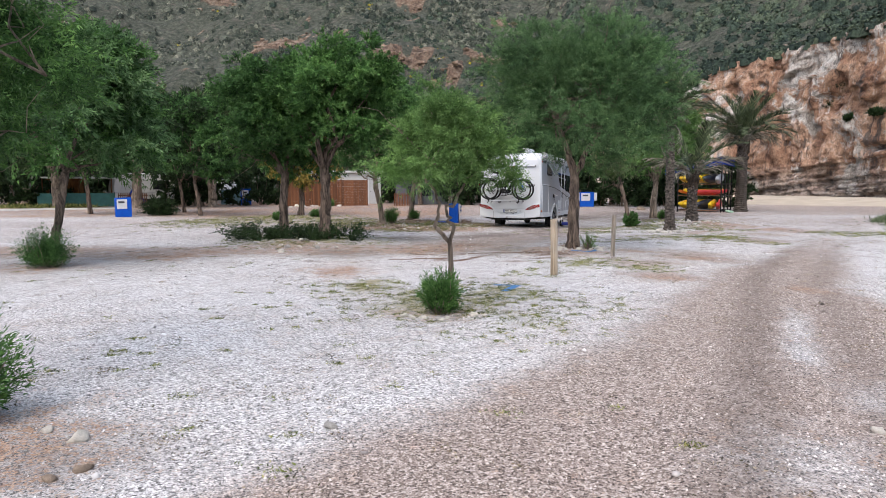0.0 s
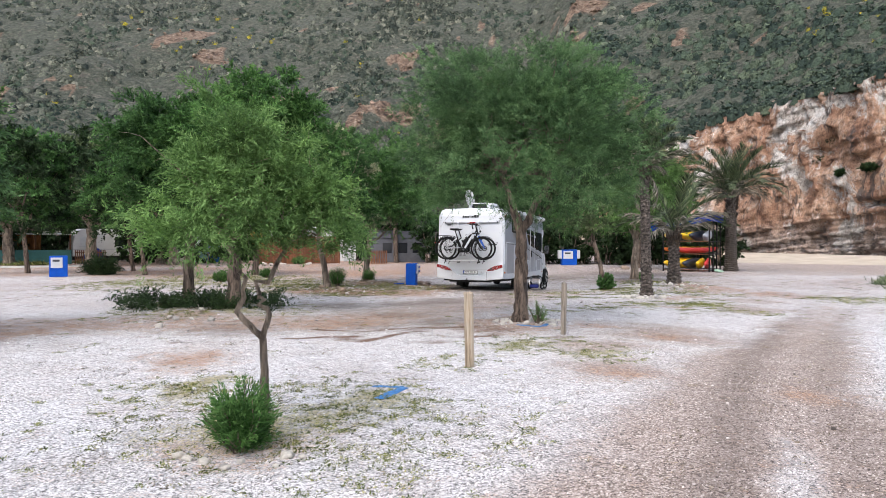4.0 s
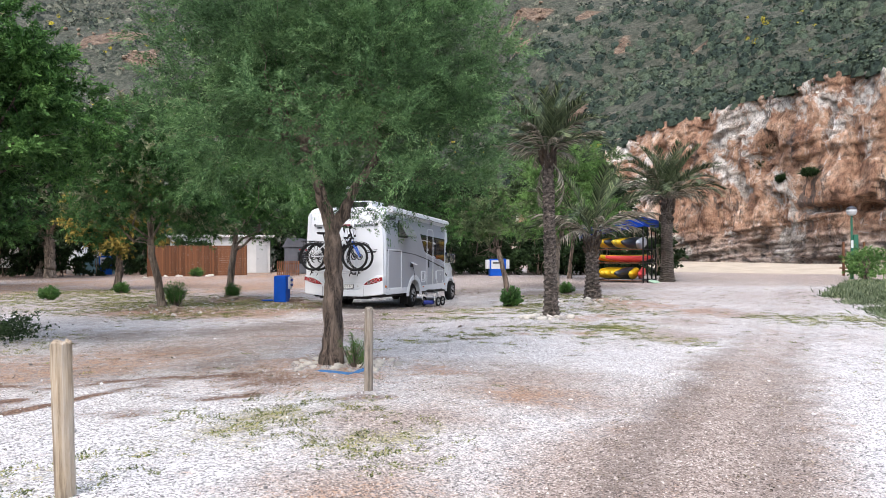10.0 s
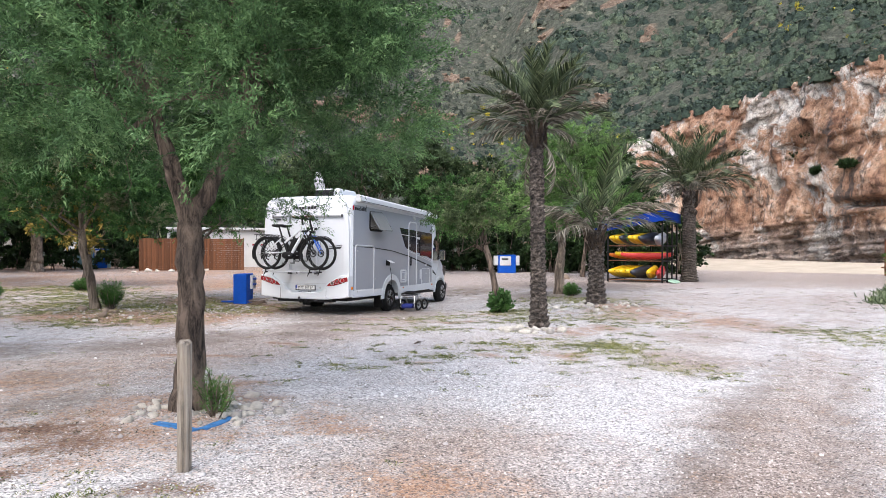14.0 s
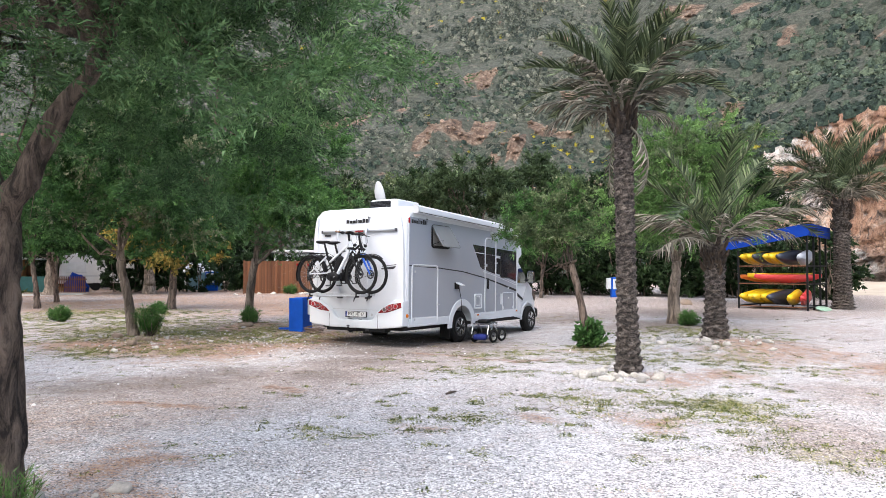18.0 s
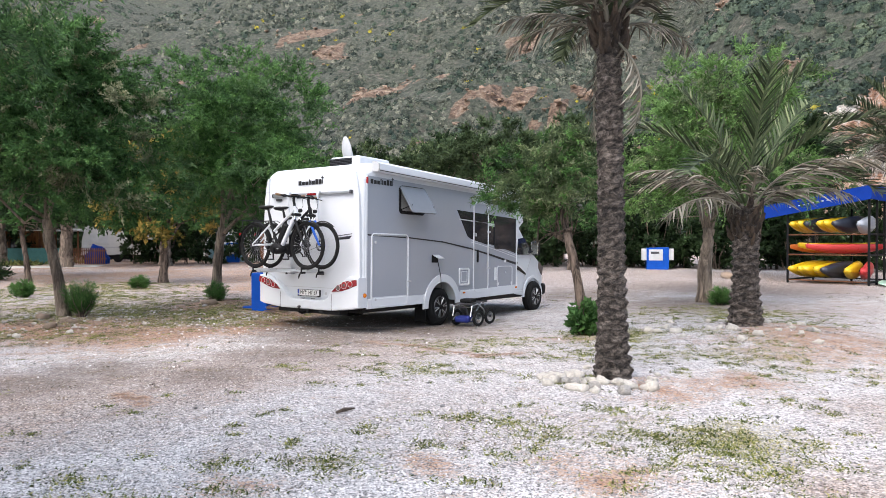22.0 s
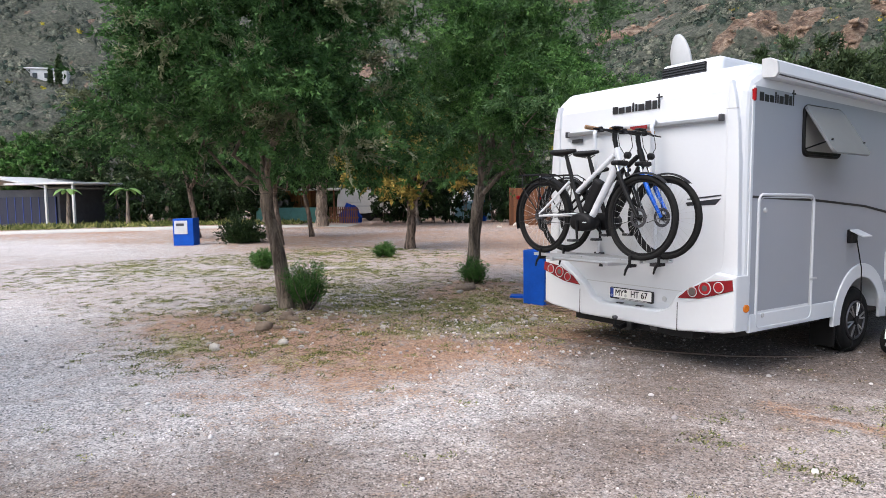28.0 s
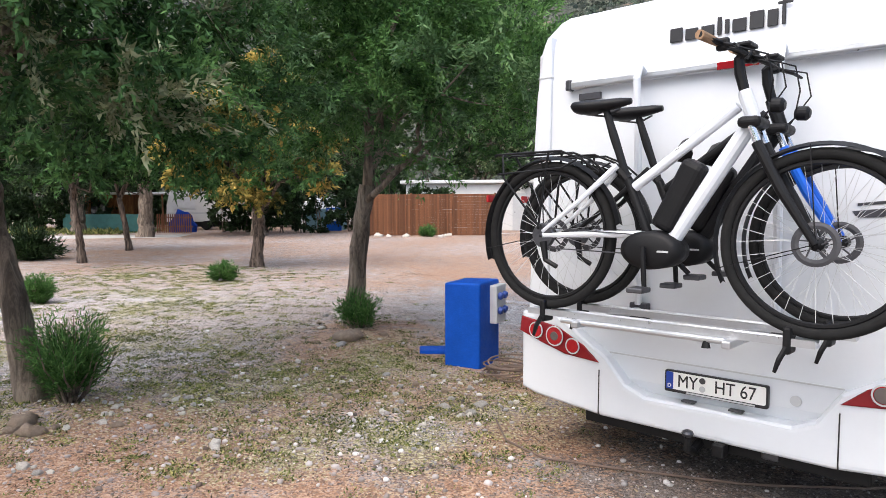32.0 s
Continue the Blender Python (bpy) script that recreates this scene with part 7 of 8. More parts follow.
for k in range(12):
    part("picket", boxed((k * 0.12, 0, 0), (k * 0.12 + 0.08, 0.02, 0.95), 0.004, 1), FENCE_WOOD, low)
for z in (0.25, 0.75):
    part("rail", boxed((-0.02, 0.022, z), (1.42, 0.05, z + 0.06), 0.004, 1), FENCE_WOOD, low)

house = holder("white_house", (-13.5, 54.5, 0), "low white rendered house behind the board fence", "house", rz=16)
part("wall", boxed((0, 0, -0.1), (6.9, 4.5, 2.6), 0.03), WALL_WHITE, house)
part("roof", boxed((-0.3, -0.3, 2.6), (7.2, 4.8, 2.78), 0.03), WALL_WHITE, house, "flat white roof slab")
wd = part("door", boxed((5.9, -0.03, 0), (6.7, 0.02, 2.05), 0.01), PALE_GREY, house)
part("handle", boxed((5.98, -0.05, 1.0), (6.06, -0.02, 1.04), 0.004), STEEL, wd)
tent = holder("awning_tent", (-5.2, 53.5, 0), "grey frame awning tent beside a house", "tent", rz=8)
part("side_wall", boxed((0, 0, 0), (4.2, 2.4, 1.85), 0.02), CLOTH_AND_SHADED_WALL, tent)
part("roof", prism([(-0.15, 1.85), (4.35, 1.85), (4.0, 2.35), (0.2, 2.5)], -0.1, 2.5, "y", 0.01), CLOTH_AND_SHADED_WALL, tent)
for x in (0.9, 2.1, 3.2):
    part("tent_window", boxed((x, -0.02, 0.7), (x + 0.7, 0.01, 1.5), 0.01), TINT, tent)

dome = holder("dome_tent", (-20.2, 56.2, 0), "small white dome tent behind a teal screen", "tent", rz=20)
dm = bmesh.new()
rings(dm, [[(1.35 * r * math.cos(a), 1.2 * r * math.sin(a), 2.15 * z) for a in (2 * math.pi * j / 20 for j in range(20))] for r, z in ((1.0, 0.0), (0.97, 0.3), (0.86, 0.58), (0.66, 0.8), (0.38, 0.94), (0.08, 1.0))])
part("flysheet", dm, WALL_WHITE, dome, smooth=True)
for k in range(4):
    a = 0.4 + k * math.pi / 4
    part("pole", bar([(1.37 * math.cos(a) * math.cos(e), 1.22 * math.sin(a) * math.cos(e), 2.17 * math.sin(e)) for e in (math.pi * i / 16 for i in range(17))], 0.02, 5), PALE_GREY, dome)
tarp = holder("blue_tarpaulin", (-24.6, 49.2, 0), "bright blue tarpaulin heaped over camping things", "tarpaulin", rz=15)
tb = bmesh.new()
bmesh.ops.create_icosphere(tb, subdivisions=3, radius=1)
for q in tb.verts:
    q.co = Vector((q.co.x * 0.75, q.co.y * 0.55, max(q.co.z, -0.1) * 1.15)) * (1 + 0.25 * noise.noise(q.co * 2.3))
part("sheet", tb, BLUE_CLOTH, tarp)

# teal tank board and caravan site on the left
tank = holder("teal_screen", on(-19.8, 54.0), "pale teal board screen beside a power pedestal", "screen", rz=20)
part("panel", boxed((0, 0, 0), (2.4, 0.06, 1.25), 0.01), TEAL_PALE, tank)
for x in (0.02, 1.2, 2.34):
    part("post", boxed((x - 0.03, 0.06, 0), (x + 0.03, 0.12, 1.3), 0.006), STEEL, tank)


def caravan(at, label, rz):
    ob = holder("caravan", at, label, "caravan", "caravans on the far pitches", rz)
    out = [(0.0, 0.5), (0.05, 1.5), (0.25, 2.35), (0.6, 2.55), (4.2, 2.55), (4.5, 2.3), (4.6, 1.5), (4.55, 0.5)]
    part("body", prism([(a, b) for a, b in out], -1.1, 1.1, "y", 0.08, 3), WALL_WHITE, ob)
    for a in (0.5, 2.9):
        w = part("window", boxed((a, -1.13, 1.25), (a + 1.1, -1.09, 1.95), 0.03), TINT if a > 2 else WHITE_BOARD, ob)
        part("frame", boxed((a - 0.04, -1.12, 1.21), (a + 1.14, -1.10, 1.25), 0.005), PALE_GREY, w)
    part("stripe", boxed((0.05, -1.115, 0.95), (4.55, -1.098, 1.05)), PALE_GREY, ob)
    for y in (-1.0, 1.0):
        part("wheel", disc(bmesh.new(), (2.2, y, 0.3), (0, 1, 0), 0.3, 0.18, 20), RUBBER, ob)
    part("underfloor", boxed((0.1, -0.95, 0.2), (4.5, 0.95, 0.52), 0.02), BLACK, ob)
    return ob


caravan((-27.6, 51.2, 0), "white caravan with pale blinds behind a low fence", 40)
hut = holder("wooden_hut", (-31.2, 48.6, 0), "orange-brown wooden hut with an open porch", "hut", rz=35)
ORANGE_WOOD = bark_paint("orange_hut_wood", (0.22, 0.085, 0.03), (0.42, 0.19, 0.07), 3.0)
part("wall", boxed((0, 0, 0), (2.6, 2.0, 2.1), 0.02), ORANGE_WOOD, hut)
hw = part("window", boxed((0.3, -0.04, 0.9), (1.1, 0.01, 1.6), 0.02), TINT, hut)
part("frame", boxed((0.25, -0.05, 0.85), (1.15, -0.03, 0.9), 0.005), FENCE_WOOD, hw)
part("roof", boxed((-0.4, -1.3, 2.1), (4.6, 2.3, 2.22), 0.02), WALL_WHITE, hut, "flat pale porch roof")
for x in (-0.2, 2.2, 4.4):
    part("porch_post", bar([(x, -1.2, 0), (x, -1.2, 2.1)], 0.05, 8), FENCE_WOOD, hut)
net = holder("shade_fence", (-30.5, 46.6, 0), "dark green shade-cloth fence on posts", "fence", rz=16)
part("cloth", boxed((0, -0.01, 0.02), (5.2, 0.01, 1.0), 0.004), TEAL, net)
for k in range(4):
    part("post", bar([(k * 1.73, 0.03, -0.05), (k * 1.73, 0.03, 1.1)], 0.03, 8), STEEL, net)
pick = holder("picket_fence", (-25.3, 48.1, 0), "low dark wooden picket fence", "fence", rz=12)
for k in range(16):
    part("picket", boxed((k * 0.13, 0, 0), (k * 0.13 + 0.07, 0.02, 1.0), 0.004, 1), FENCE_WOOD, pick)
for z in (0.3, 0.8):
    part("rail", boxed((-0.02, 0.022, z), (2.1, 0.05, z + 0.06), 0.004, 1), FENCE_WOOD, pick)

# bungalow with a carport beyond the lane
DARK_BLUE = plain("dark_blue_door_paint", (0.008, 0.013, 0.045), 0.5, 0, 0.15, 3, 0.1)
bung = holder("bungalow", (-46.5, 37.0, 0), "low bungalow with dark blue doors and an open carport", "house", rz=22)
# dark grey wall: the shade under trees and porch is put into its colour
part("wall", boxed((0, 0.8, -0.1), (5.1, 6.0, 2.45), 0.03), CLOTH_AND_SHADED_WALL, bung)
part("roof", prism([(-1.4, 2.95), (1.2, 3.35), (5.5, 2.55), (5.5, 2.45), (1.2, 3.22), (-1.4, 2.82)], -0.6, 6.4, "y", 0.01), PALE_GREY, bung, "pale low-pitched roof")
gd = part("garage_door", boxed((0.2, 0.70, 0), (4.9, 0.81, 1.95), 0.01), DARK_BLUE, bung, "dark blue folding doors")
for k in range(8):
    part("door_rib", boxed((0.2 + 0.66 * k, 0.68, 0), (0.25 + 0.66 * k, 0.71, 1.95)), SOCKET, gd)
part("carport_roof", boxed((2.6, -1.1, 2.72), (8.0, 6.4, 2.84), 0.02), WALL_WHITE, bung, "thin flat white carport roof")
for x, y in ((5.6, -0.9), (7.7, -0.9), (7.7, 5.8)):
    part("porch_post", boxed((x - 0.07, y, -0.1), (x + 0.07, y + 0.14, 2.72), 0.01), WALL_WHITE, bung)
# dark sheet added for the shaded inside of the open carport
part("carport_shade_back", boxed((5.1, 5.9, -0.1), (7.7, 6.05, 2.3), 0.02), CLOTH_AND_SHADED_WALL, bung)
lane_me = raw("pavement", [(-42, 23, 0.03), (-38.5, 21.5, 0.03), (-27.2, 40.3, 0.03), (-30.6, 41.6, 0.03), (-20.0, 44.2, 0.03), (-21.5, 46.6, 0.03), (-42, 23, -0.2), (-38.5, 21.5, -0.2), (-27.2, 40.3, -0.2), (-30.6, 41.6, -0.2), (-20.0, 44.2, -0.2), (-21.5, 46.6, -0.2)],
              [(0, 1, 2, 3), (3, 2, 4, 5), (1, 0, 6, 7), (2, 1, 7, 8), (4, 2, 8, 10)])
CONCRETE = plain("pale_concrete", (0.50, 0.48, 0.45), 0.9, 0, 0.2, 0.8, 0.4, 0.01)
tagged(part("pavement", lane_me, CONCRETE), "pale concrete lane", "lane", kind="structure")
for at, s, label in (((-149.5, 88.7, 27.6), 0.66, "small white house high on the hillside"),):
    hh = holder("hill_house", at, label, "house", "white houses on the hillside", 50)
    part("wall", boxed((-6 * s, -4 * s, -5 * s), (6 * s, 4 * s, 3.4 * s), 0.1), WALL_WHITE, hh)
    part("roof", boxed((-6.4 * s, -4.4 * s, 3.4 * s), (2 * s, 4.4 * s, 3.9 * s), 0.1), WALL_WHITE, hh)
    for k in range(3):
        w = part("window", boxed(((-4 + 3.4 * k) * s, -4.08 * s, 0.6 * s), ((-2.6 + 3.4 * k) * s, -3.98 * s, 2.2 * s), 0.02), TINT, hh)

# ---- kayak rack ----
YELLOW = plain("yellow_hull", (0.72, 0.47, 0.015), 0.32, 0, 0.12, 3, 0.03)
ORANGE = plain("orange_hull", (0.70, 0.17, 0.02), 0.32, 0, 0.15, 3, 0.03)
RED = plain("red_hull", (0.62, 0.05, 0.05), 0.32, 0, 0.15, 3, 0.03)
NAVY = plain("dark_hull", (0.03, 0.035, 0.05), 0.35, 0, 0.15, 3, 0.03)
SILVER_HULL = plain("pale_grey_hull", (0.42, 0.45, 0.50), 0.35, 0, 0.15, 3, 0.03)
RM = pose(12.8, 38.5, -0.06, 0, 0, -34)
rack = new("kayak_rack")
rack.matrix_world = RM
tagged(rack, "black metal kayak rack with blue canopy beside a palm", "kayak rack")
for x, y, h in ((0.0, 0.0, 2.2), (0.0, 2.1, 2.2), (2.35, 0.0, 2.75), (2.35, 0.7, 2.75), (2.35, 1.4, 2.75), (2.35, 2.1, 2.75), (1.2, 2.1, 2.5)):
    part("leg", boxed((x - 0.03, y - 0.03, 0), (x + 0.03, y + 0.03, h), 0.006, 1), BLACK, rack)
for z in (0.16, 0.98, 1.62):
    for y in (0.0, 2.1):
        part("cross_beam", boxed((-0.03, y - 0.02, z - 0.02), (2.38, y + 0.02, z + 0.02), 0.006, 1), BLACK if y else FENCE_WOOD, rack)
    for x in (0.0, 2.35):
        part("side_beam", boxed((x - 0.025, 0, z - 0.03), (x + 0.025, 2.1, z + 0.03), 0.006, 1), BLACK, rack)
part("canopy", prism([(-0.7, 2.16), (2.45, 2.68), (2.45, 3.08), (-0.7, 2.58)], -0.16, -0.13, "y"), BLUE_CLOTH, rack, "blue canopy valance with pale lettering")
part("canopy", prism([(-0.15, 2.68), (2.3, 2.62), (2.3, 3.0), (-0.15, 3.08)], 2.43, 2.46, "x"), BLUE_CLOTH, rack)
part("canopy_top", rings(bmesh.new(), [[(-0.7, -0.16, 2.57), (2.46, -0.16, 3.075), (2.46, 2.3, 3.0), (-0.7, 2.3, 2.5)], [(-0.7, -0.16, 2.60), (2.46, -0.16, 3.105), (2.46, 2.3, 3.03), (-0.7, 2.3, 2.53)]]), BLUE_CLOTH, rack)
for k in range(13):
    part("letter_bar", boxed((0.1 + 0.14 * k, -0.166, 2.50 + 0.023 * k), (0.16 + 0.14 * k, -0.161, 2.53 + 0.023 * k)), PALE_GREY, rack)


rs0 = random.Random(8)


def kayak(m, label, hull_mat, deck_mat=None):
    """A sit-on-top kayak lying along y with its bow at -y."""
    ob = new("kayak")
    ob.matrix_world = RM @ m
    tagged(ob, label, "kayak", "kayaks on the rack")
    secs = []
    for i in range(13):
        u = i / 12
        y = -0.25 + 2.9 * u
        w = 0.36 * math.sin(math.pi * (0.03 + 0.94 * u)) ** 0.8
        h = 0.16 * math.sin(math.pi * (0.08 + 0.84 * u)) ** 0.45
        lift = 0.13 * abs(2 * u - 1) ** 2.5
        # flat deck, rounded gunwale, hard chine, keel
        half = ((0.0, 0.72), (0.55, 0.70), (0.80, 0.90), (0.97, 0.78), (1.0, 0.45), (0.86, -0.25), (0.60, -0.72), (0.30, -0.80), (0.10, -1.0))
        secs.append([(w * a, y, lift + h * b) for a, b in half] + [(-w * a, y, lift + h * b) for a, b in half[:0:-1]])
    part("hull", rings(bmesh.new(), secs), hull_mat, ob, smooth=True)
    part("seat_well", boxed((-0.19, 1.0, 0.10), (0.19, 1.9, 0.165), 0.02), deck_mat or NAVY, ob)
    part("bow_handle", bar([(-0.05, -0.16, 0.19), (0, -0.2, 0.23), (0.05, -0.16, 0.19)], 0.014, 6), BLACK, ob)
    part("deck_stripe", prism([(-0.10, 0.10), (0.10, 0.10), (0.22, 0.75), (-0.22, 0.75)], 0.135, 0.155, "z"), deck_mat or hull_mat, ob)
    return ob


def stow(across, z, turn, roll, label, hull_mat, deck_mat=None):
    """Lays a kayak slantwise on a tier, its middle that far across the tier."""
    a = radians(turn)
    m = pose(1.17 + across * math.cos(a), 1.05 + across * math.sin(a), z, 0, 0, turn) @ pose(0, 0, 0, 0, roll, 0) @ Matrix.Diagonal((0.86, 0.86, 0.86, 1)) @ Matrix.Translation((0, -1.2, 0))
    return kayak(m, label, hull_mat, deck_mat)


for across, roll, mat in ((-0.86, -58, YELLOW), (-0.62, -60, YELLOW), (-0.38, -60, YELLOW), (-0.12, -56, YELLOW), (0.18, -66, NAVY), (0.50, -70, YELLOW), (0.82, -76, RED)):
    stow(across, 0.46, (11 if across > 0.3 else -4) + rs0.uniform(-3, 3), roll, {YELLOW: "yellow plastic kayak stored on edge", RED: "red plastic kayak stored on edge", NAVY: "dark plastic kayak stored on edge"}[mat], mat)
for across, dz, mat in ((-0.62, 0.0, ORANGE), (-0.10, 0.06, YELLOW), (0.42, 0.02, RED)):
    stow(across, 1.13 + dz, -42 + rs0.uniform(-2, 2), -12, {ORANGE: "orange plastic kayak lying flat", YELLOW: "yellow plastic kayak lying flat", RED: "red plastic kayak lying flat"}[mat], mat)
for across, roll, mat, deck in ((-0.84, -50, YELLOW, NAVY), (-0.60, -48, YELLOW, NAVY), (-0.36, -48, NAVY, NAVY), (-0.04, -46, YELLOW, YELLOW), (0.26, -50, YELLOW, NAVY), (0.52, -58, NAVY, NAVY), (0.84, -66, SILVER_HULL, NAVY)):
    stow(across, 1.90, (12 if across > 0.6 else -5) + rs0.uniform(-3, 3), roll, {YELLOW: "yellow plastic kayak tilted on the top tier", NAVY: "dark plastic kayak tilted on the top tier", SILVER_HULL: "pale grey plastic kayak on the top tier"}[mat], mat, deck)
board_g = part("paddle_board", rings(bmesh.new(), [[(0.3 * s * math.cos(a), y, 0.06 * s * math.sin(a) + 0.08) for a in (2 * math.pi * j / 12 for j in range(12))] for y, s in ((-0.2, 0.1), (0.0, 0.7), (0.6, 1.0), (1.5, 1.0), (2.1, 0.6), (2.3, 0.1))]), plain("pale_green_board", (0.40, 0.60, 0.45), 0.4, 0, 0.1, 3, 0.03), smooth=True)
board_g.matrix_world = RM @ pose(2.75, 0.0, 0.05, 0, 14, 10) @ Matrix.Diagonal((0.8, 0.8, 0.8, 1))
tagged(board_g, "pale green paddle board leaning beside the rack", "board")

# ---- folded child trailer by the motorhome ----
BLUE_FABRIC = plain("royal_blue_fabric", (0.012, 0.025, 0.20), 0.8, 0, 0.2, 12, 0.2)
tr = new("child_trailer")
tr.matrix_world = MHM @ pose(1.60, 2.24, 0.03, 1.1, 0, 8) @ Matrix.Diagonal((0.88, 0.88, 0.9, 1))
tagged(tr, "folded child trailer with blue fabric and small black wheels", "trailer")
for x, y in ((0.28, 0.10), (0.34, 0.56), (-0.2, 0.1)):
    w = part("wheel", ring(bmesh.new(), (x, y, 0.155), (1, -0.35, 0), 0.128, 0.032, 28, 8), RUBBER, tr)
    part("rim", ring(bmesh.new(), (x, y, 0.155), (1, -0.35, 0), 0.098, 0.008, 24, 6), ALU, w)
    part("hub", disc(bmesh.new(), (x, y, 0.155), (1, -0.35, 0), 0.024, 0.06, 12), STEEL, w)
    for i in range(8):
        a = 2 * math.pi * i / 8
        part("spoke", bar([(x, y, 0.155), (x + 0.034 * math.cos(a), y + 0.094 * math.cos(a), 0.155 + 0.098 * math.sin(a))], 0.004, 4), ALU, w)
part("fabric", boxed((-0.2, -0.05, 0.06), (0.14, 0.26, 0.19), 0.05, 3), BLUE_FABRIC, tr, "royal blue fabric body")
part("board", boxed((-0.2, -0.02, 0.42), (0.2, 0.62, 0.45), 0.012), STEEL, tr)
for s in (-0.2, 0.2):
    part("frame_tube", bar([(s, -0.1, 0.2), (s, -0.02, 0.40), (s, 0.25, 0.43), (s, 0.55, 0.30), (s, 0.62, 0.16)], 0.013, 7), ALU, tr)
    part("frame_tube", bar([(s, -0.08, 0.12), (s, 0.2, 0.30), (s, 0.45, 0.44)], 0.011, 7), ALU, tr)
part("cross_tube", bar([(-0.2, 0.1, 0.36), (0.2, 0.1, 0.36)], 0.011, 6), ALU, tr)
part("handle", bar([(-0.2, 0.6, 0.36), (-0.16, 0.78, 0.40), (0.16, 0.78, 0.40), (0.2, 0.6, 0.36)], 0.012, 7), ALU, tr)
part("bag", boxed((-0.12, 0.06, 0.45), (0.14, 0.34, 0.53), 0.03, 3), BLACK, tr)

# ---- lamp post, hedge and planting by the beach ----
GREEN_PAINT = plain("dark_green_paint", (0.015, 0.12, 0.07), 0.5, 0, 0.15, 6, 0.05)
lp = holder("lamp_post", (26.8, 40.8, 0), "green metal lamp post with a round lantern", "lamp post")
part("pole", bar([(0, 0, -0.1), (0, 0, 0.9), (0, 0, 0.95), (0, 0, 3.3)], [0.09, 0.09, 0.055, 0.05], 12), GREEN_PAINT, lp)
part("lantern", bar([(0, 0, 3.28), (0, 0, 3.34), (0, 0, 3.5), (0, 0, 3.62), (0, 0, 3.72)], [0.08, 0.2, 0.27, 0.22, 0.05], 16), PALE_GREY, lp)
part("cap", bar([(0, 0, 3.60), (0, 0, 3.68), (0, 0, 3.78)], [0.26, 0.24, 0.04], 16), STEEL, lp)
part("notice", boxed((-0.08, -0.07, 1.6), (0.08, -0.055, 2.0), 0.004), WHITE_BOARD, lp)
part("meter_box", boxed((0.05, -0.1, 1.2), (0.3, 0.1, 2.3), 0.02), GREEN_PAINT, lp)
wallr = holder("beach_wall", (31.5, 44.5, 0), "pale rendered wall under the cliff", "wall", rz=-35)
part("wall", boxed((0, 0, -0.1), (7, 0.3, 2.1), 0.02), WALL_WHITE, wallr)
frame_t = holder("beach_frame", (29.0, 45.0, 0), "brown wooden bench frame near the beach", "bench", rz=10)
for x in (0, 1.4):
    part("post", boxed((x, 0, 0), (x + 0.1, 0.1, 2.0), 0.008), FENCE_WOOD, frame_t)
part("bench_board", boxed((-0.1, -0.3, 0.42), (1.6, 0.2, 0.5), 0.01), FENCE_WOOD, frame_t)

# ---- hedges, planting, weeds, stones and pebbles ----
def hedge(at, label, seed, long, deep, high, rz, paint, leaves=9000, length=0.2, width=0.05):
    """A clipped or wild hedge: uneven masses of leaves over hidden stems."""
    rng = np.random.default_rng(seed)
    ob = holder("hedge", at, label, "hedge", "hedges round the yard", rz)
    n = int(long / (deep * 0.7)) + 1
    mass = [(np.array([(i + 0.5) * long / n, rng.uniform(-0.1, 0.1) * deep, high * rng.uniform(0.42, 0.55)]), np.array([long / n * 0.8, deep * 0.5, high * rng.uniform(0.42, 0.55)])) for i in range(n)]
    bm = bmesh.new()
    for c, r in mass:
        for k in range(3):
            tube(bm, crooked(rng, (c[0] + rng.uniform(-0.2, 0.2), c[1], -0.1), (c[0] + rng.uniform(-0.5, 0.5), c[1] + rng.uniform(-0.3, 0.3), high * 0.8), 4, 0.08), [0.035, 0.03, 0.022, 0.015, 0.008], 5)
    tagged(part("woody_base", bm, BARK, ob), kind="stuff")
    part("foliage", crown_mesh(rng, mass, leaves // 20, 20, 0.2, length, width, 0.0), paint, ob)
    return ob


dark = hedge((-22.5, 49.6, 0), "dark green overgrown hedge under the trees", 61, 6.5, 1.8, 2.6, 10, SHADE, 12000)
for x, y, rz, s in [(-16.4, 52.5, 12, 0.95), (-37.0, 47.5, 40, 1.2), (-39.2, 41.8, 30, 1.1), (-35.5, 44.2, 34, 1.1), (-1.2, 52.0, 8, 1.25), (5.5, 51.5, -4, 1.35), (11.3, 48.5, -12, 1.3), (-34.0, 55.0, 15, 1.5), (-25.0, 57.5, 5, 1.5), (-8.0, 58.5, 5, 1.6), (15.0, 52.0, -14, 0.9), (8.5, 49.5, -6, 1.2), (2.0, 50.0, 3, 1.2), (-52.0, 47.0, 30, 1.4)]:
    copy_thing(dark, pose(x, y, 0, 0, 0, rz) @ Matrix.Diagonal((s, s, s, 1)))
hedge((25.2, 37.0, 0), "bright green clipped hedge near the beach", 62, 4.5, 1.6, 1.5, 62, LIME, 6000, 0.12, 0.03)
hedge((-5.0, 17.2, 0.0), "low dark green creeping plants on a mound", 63, 3.3, 2.0, 0.36, 4, SHADE, 18000, 0.06, 0.014)
oleander = shrub(on(-15.0, 33.4), "dark oleander bush beside a trunk", 64, 1.0, 1.1, 170, 30, SHADE, 0.19, 0.017, 0.25)


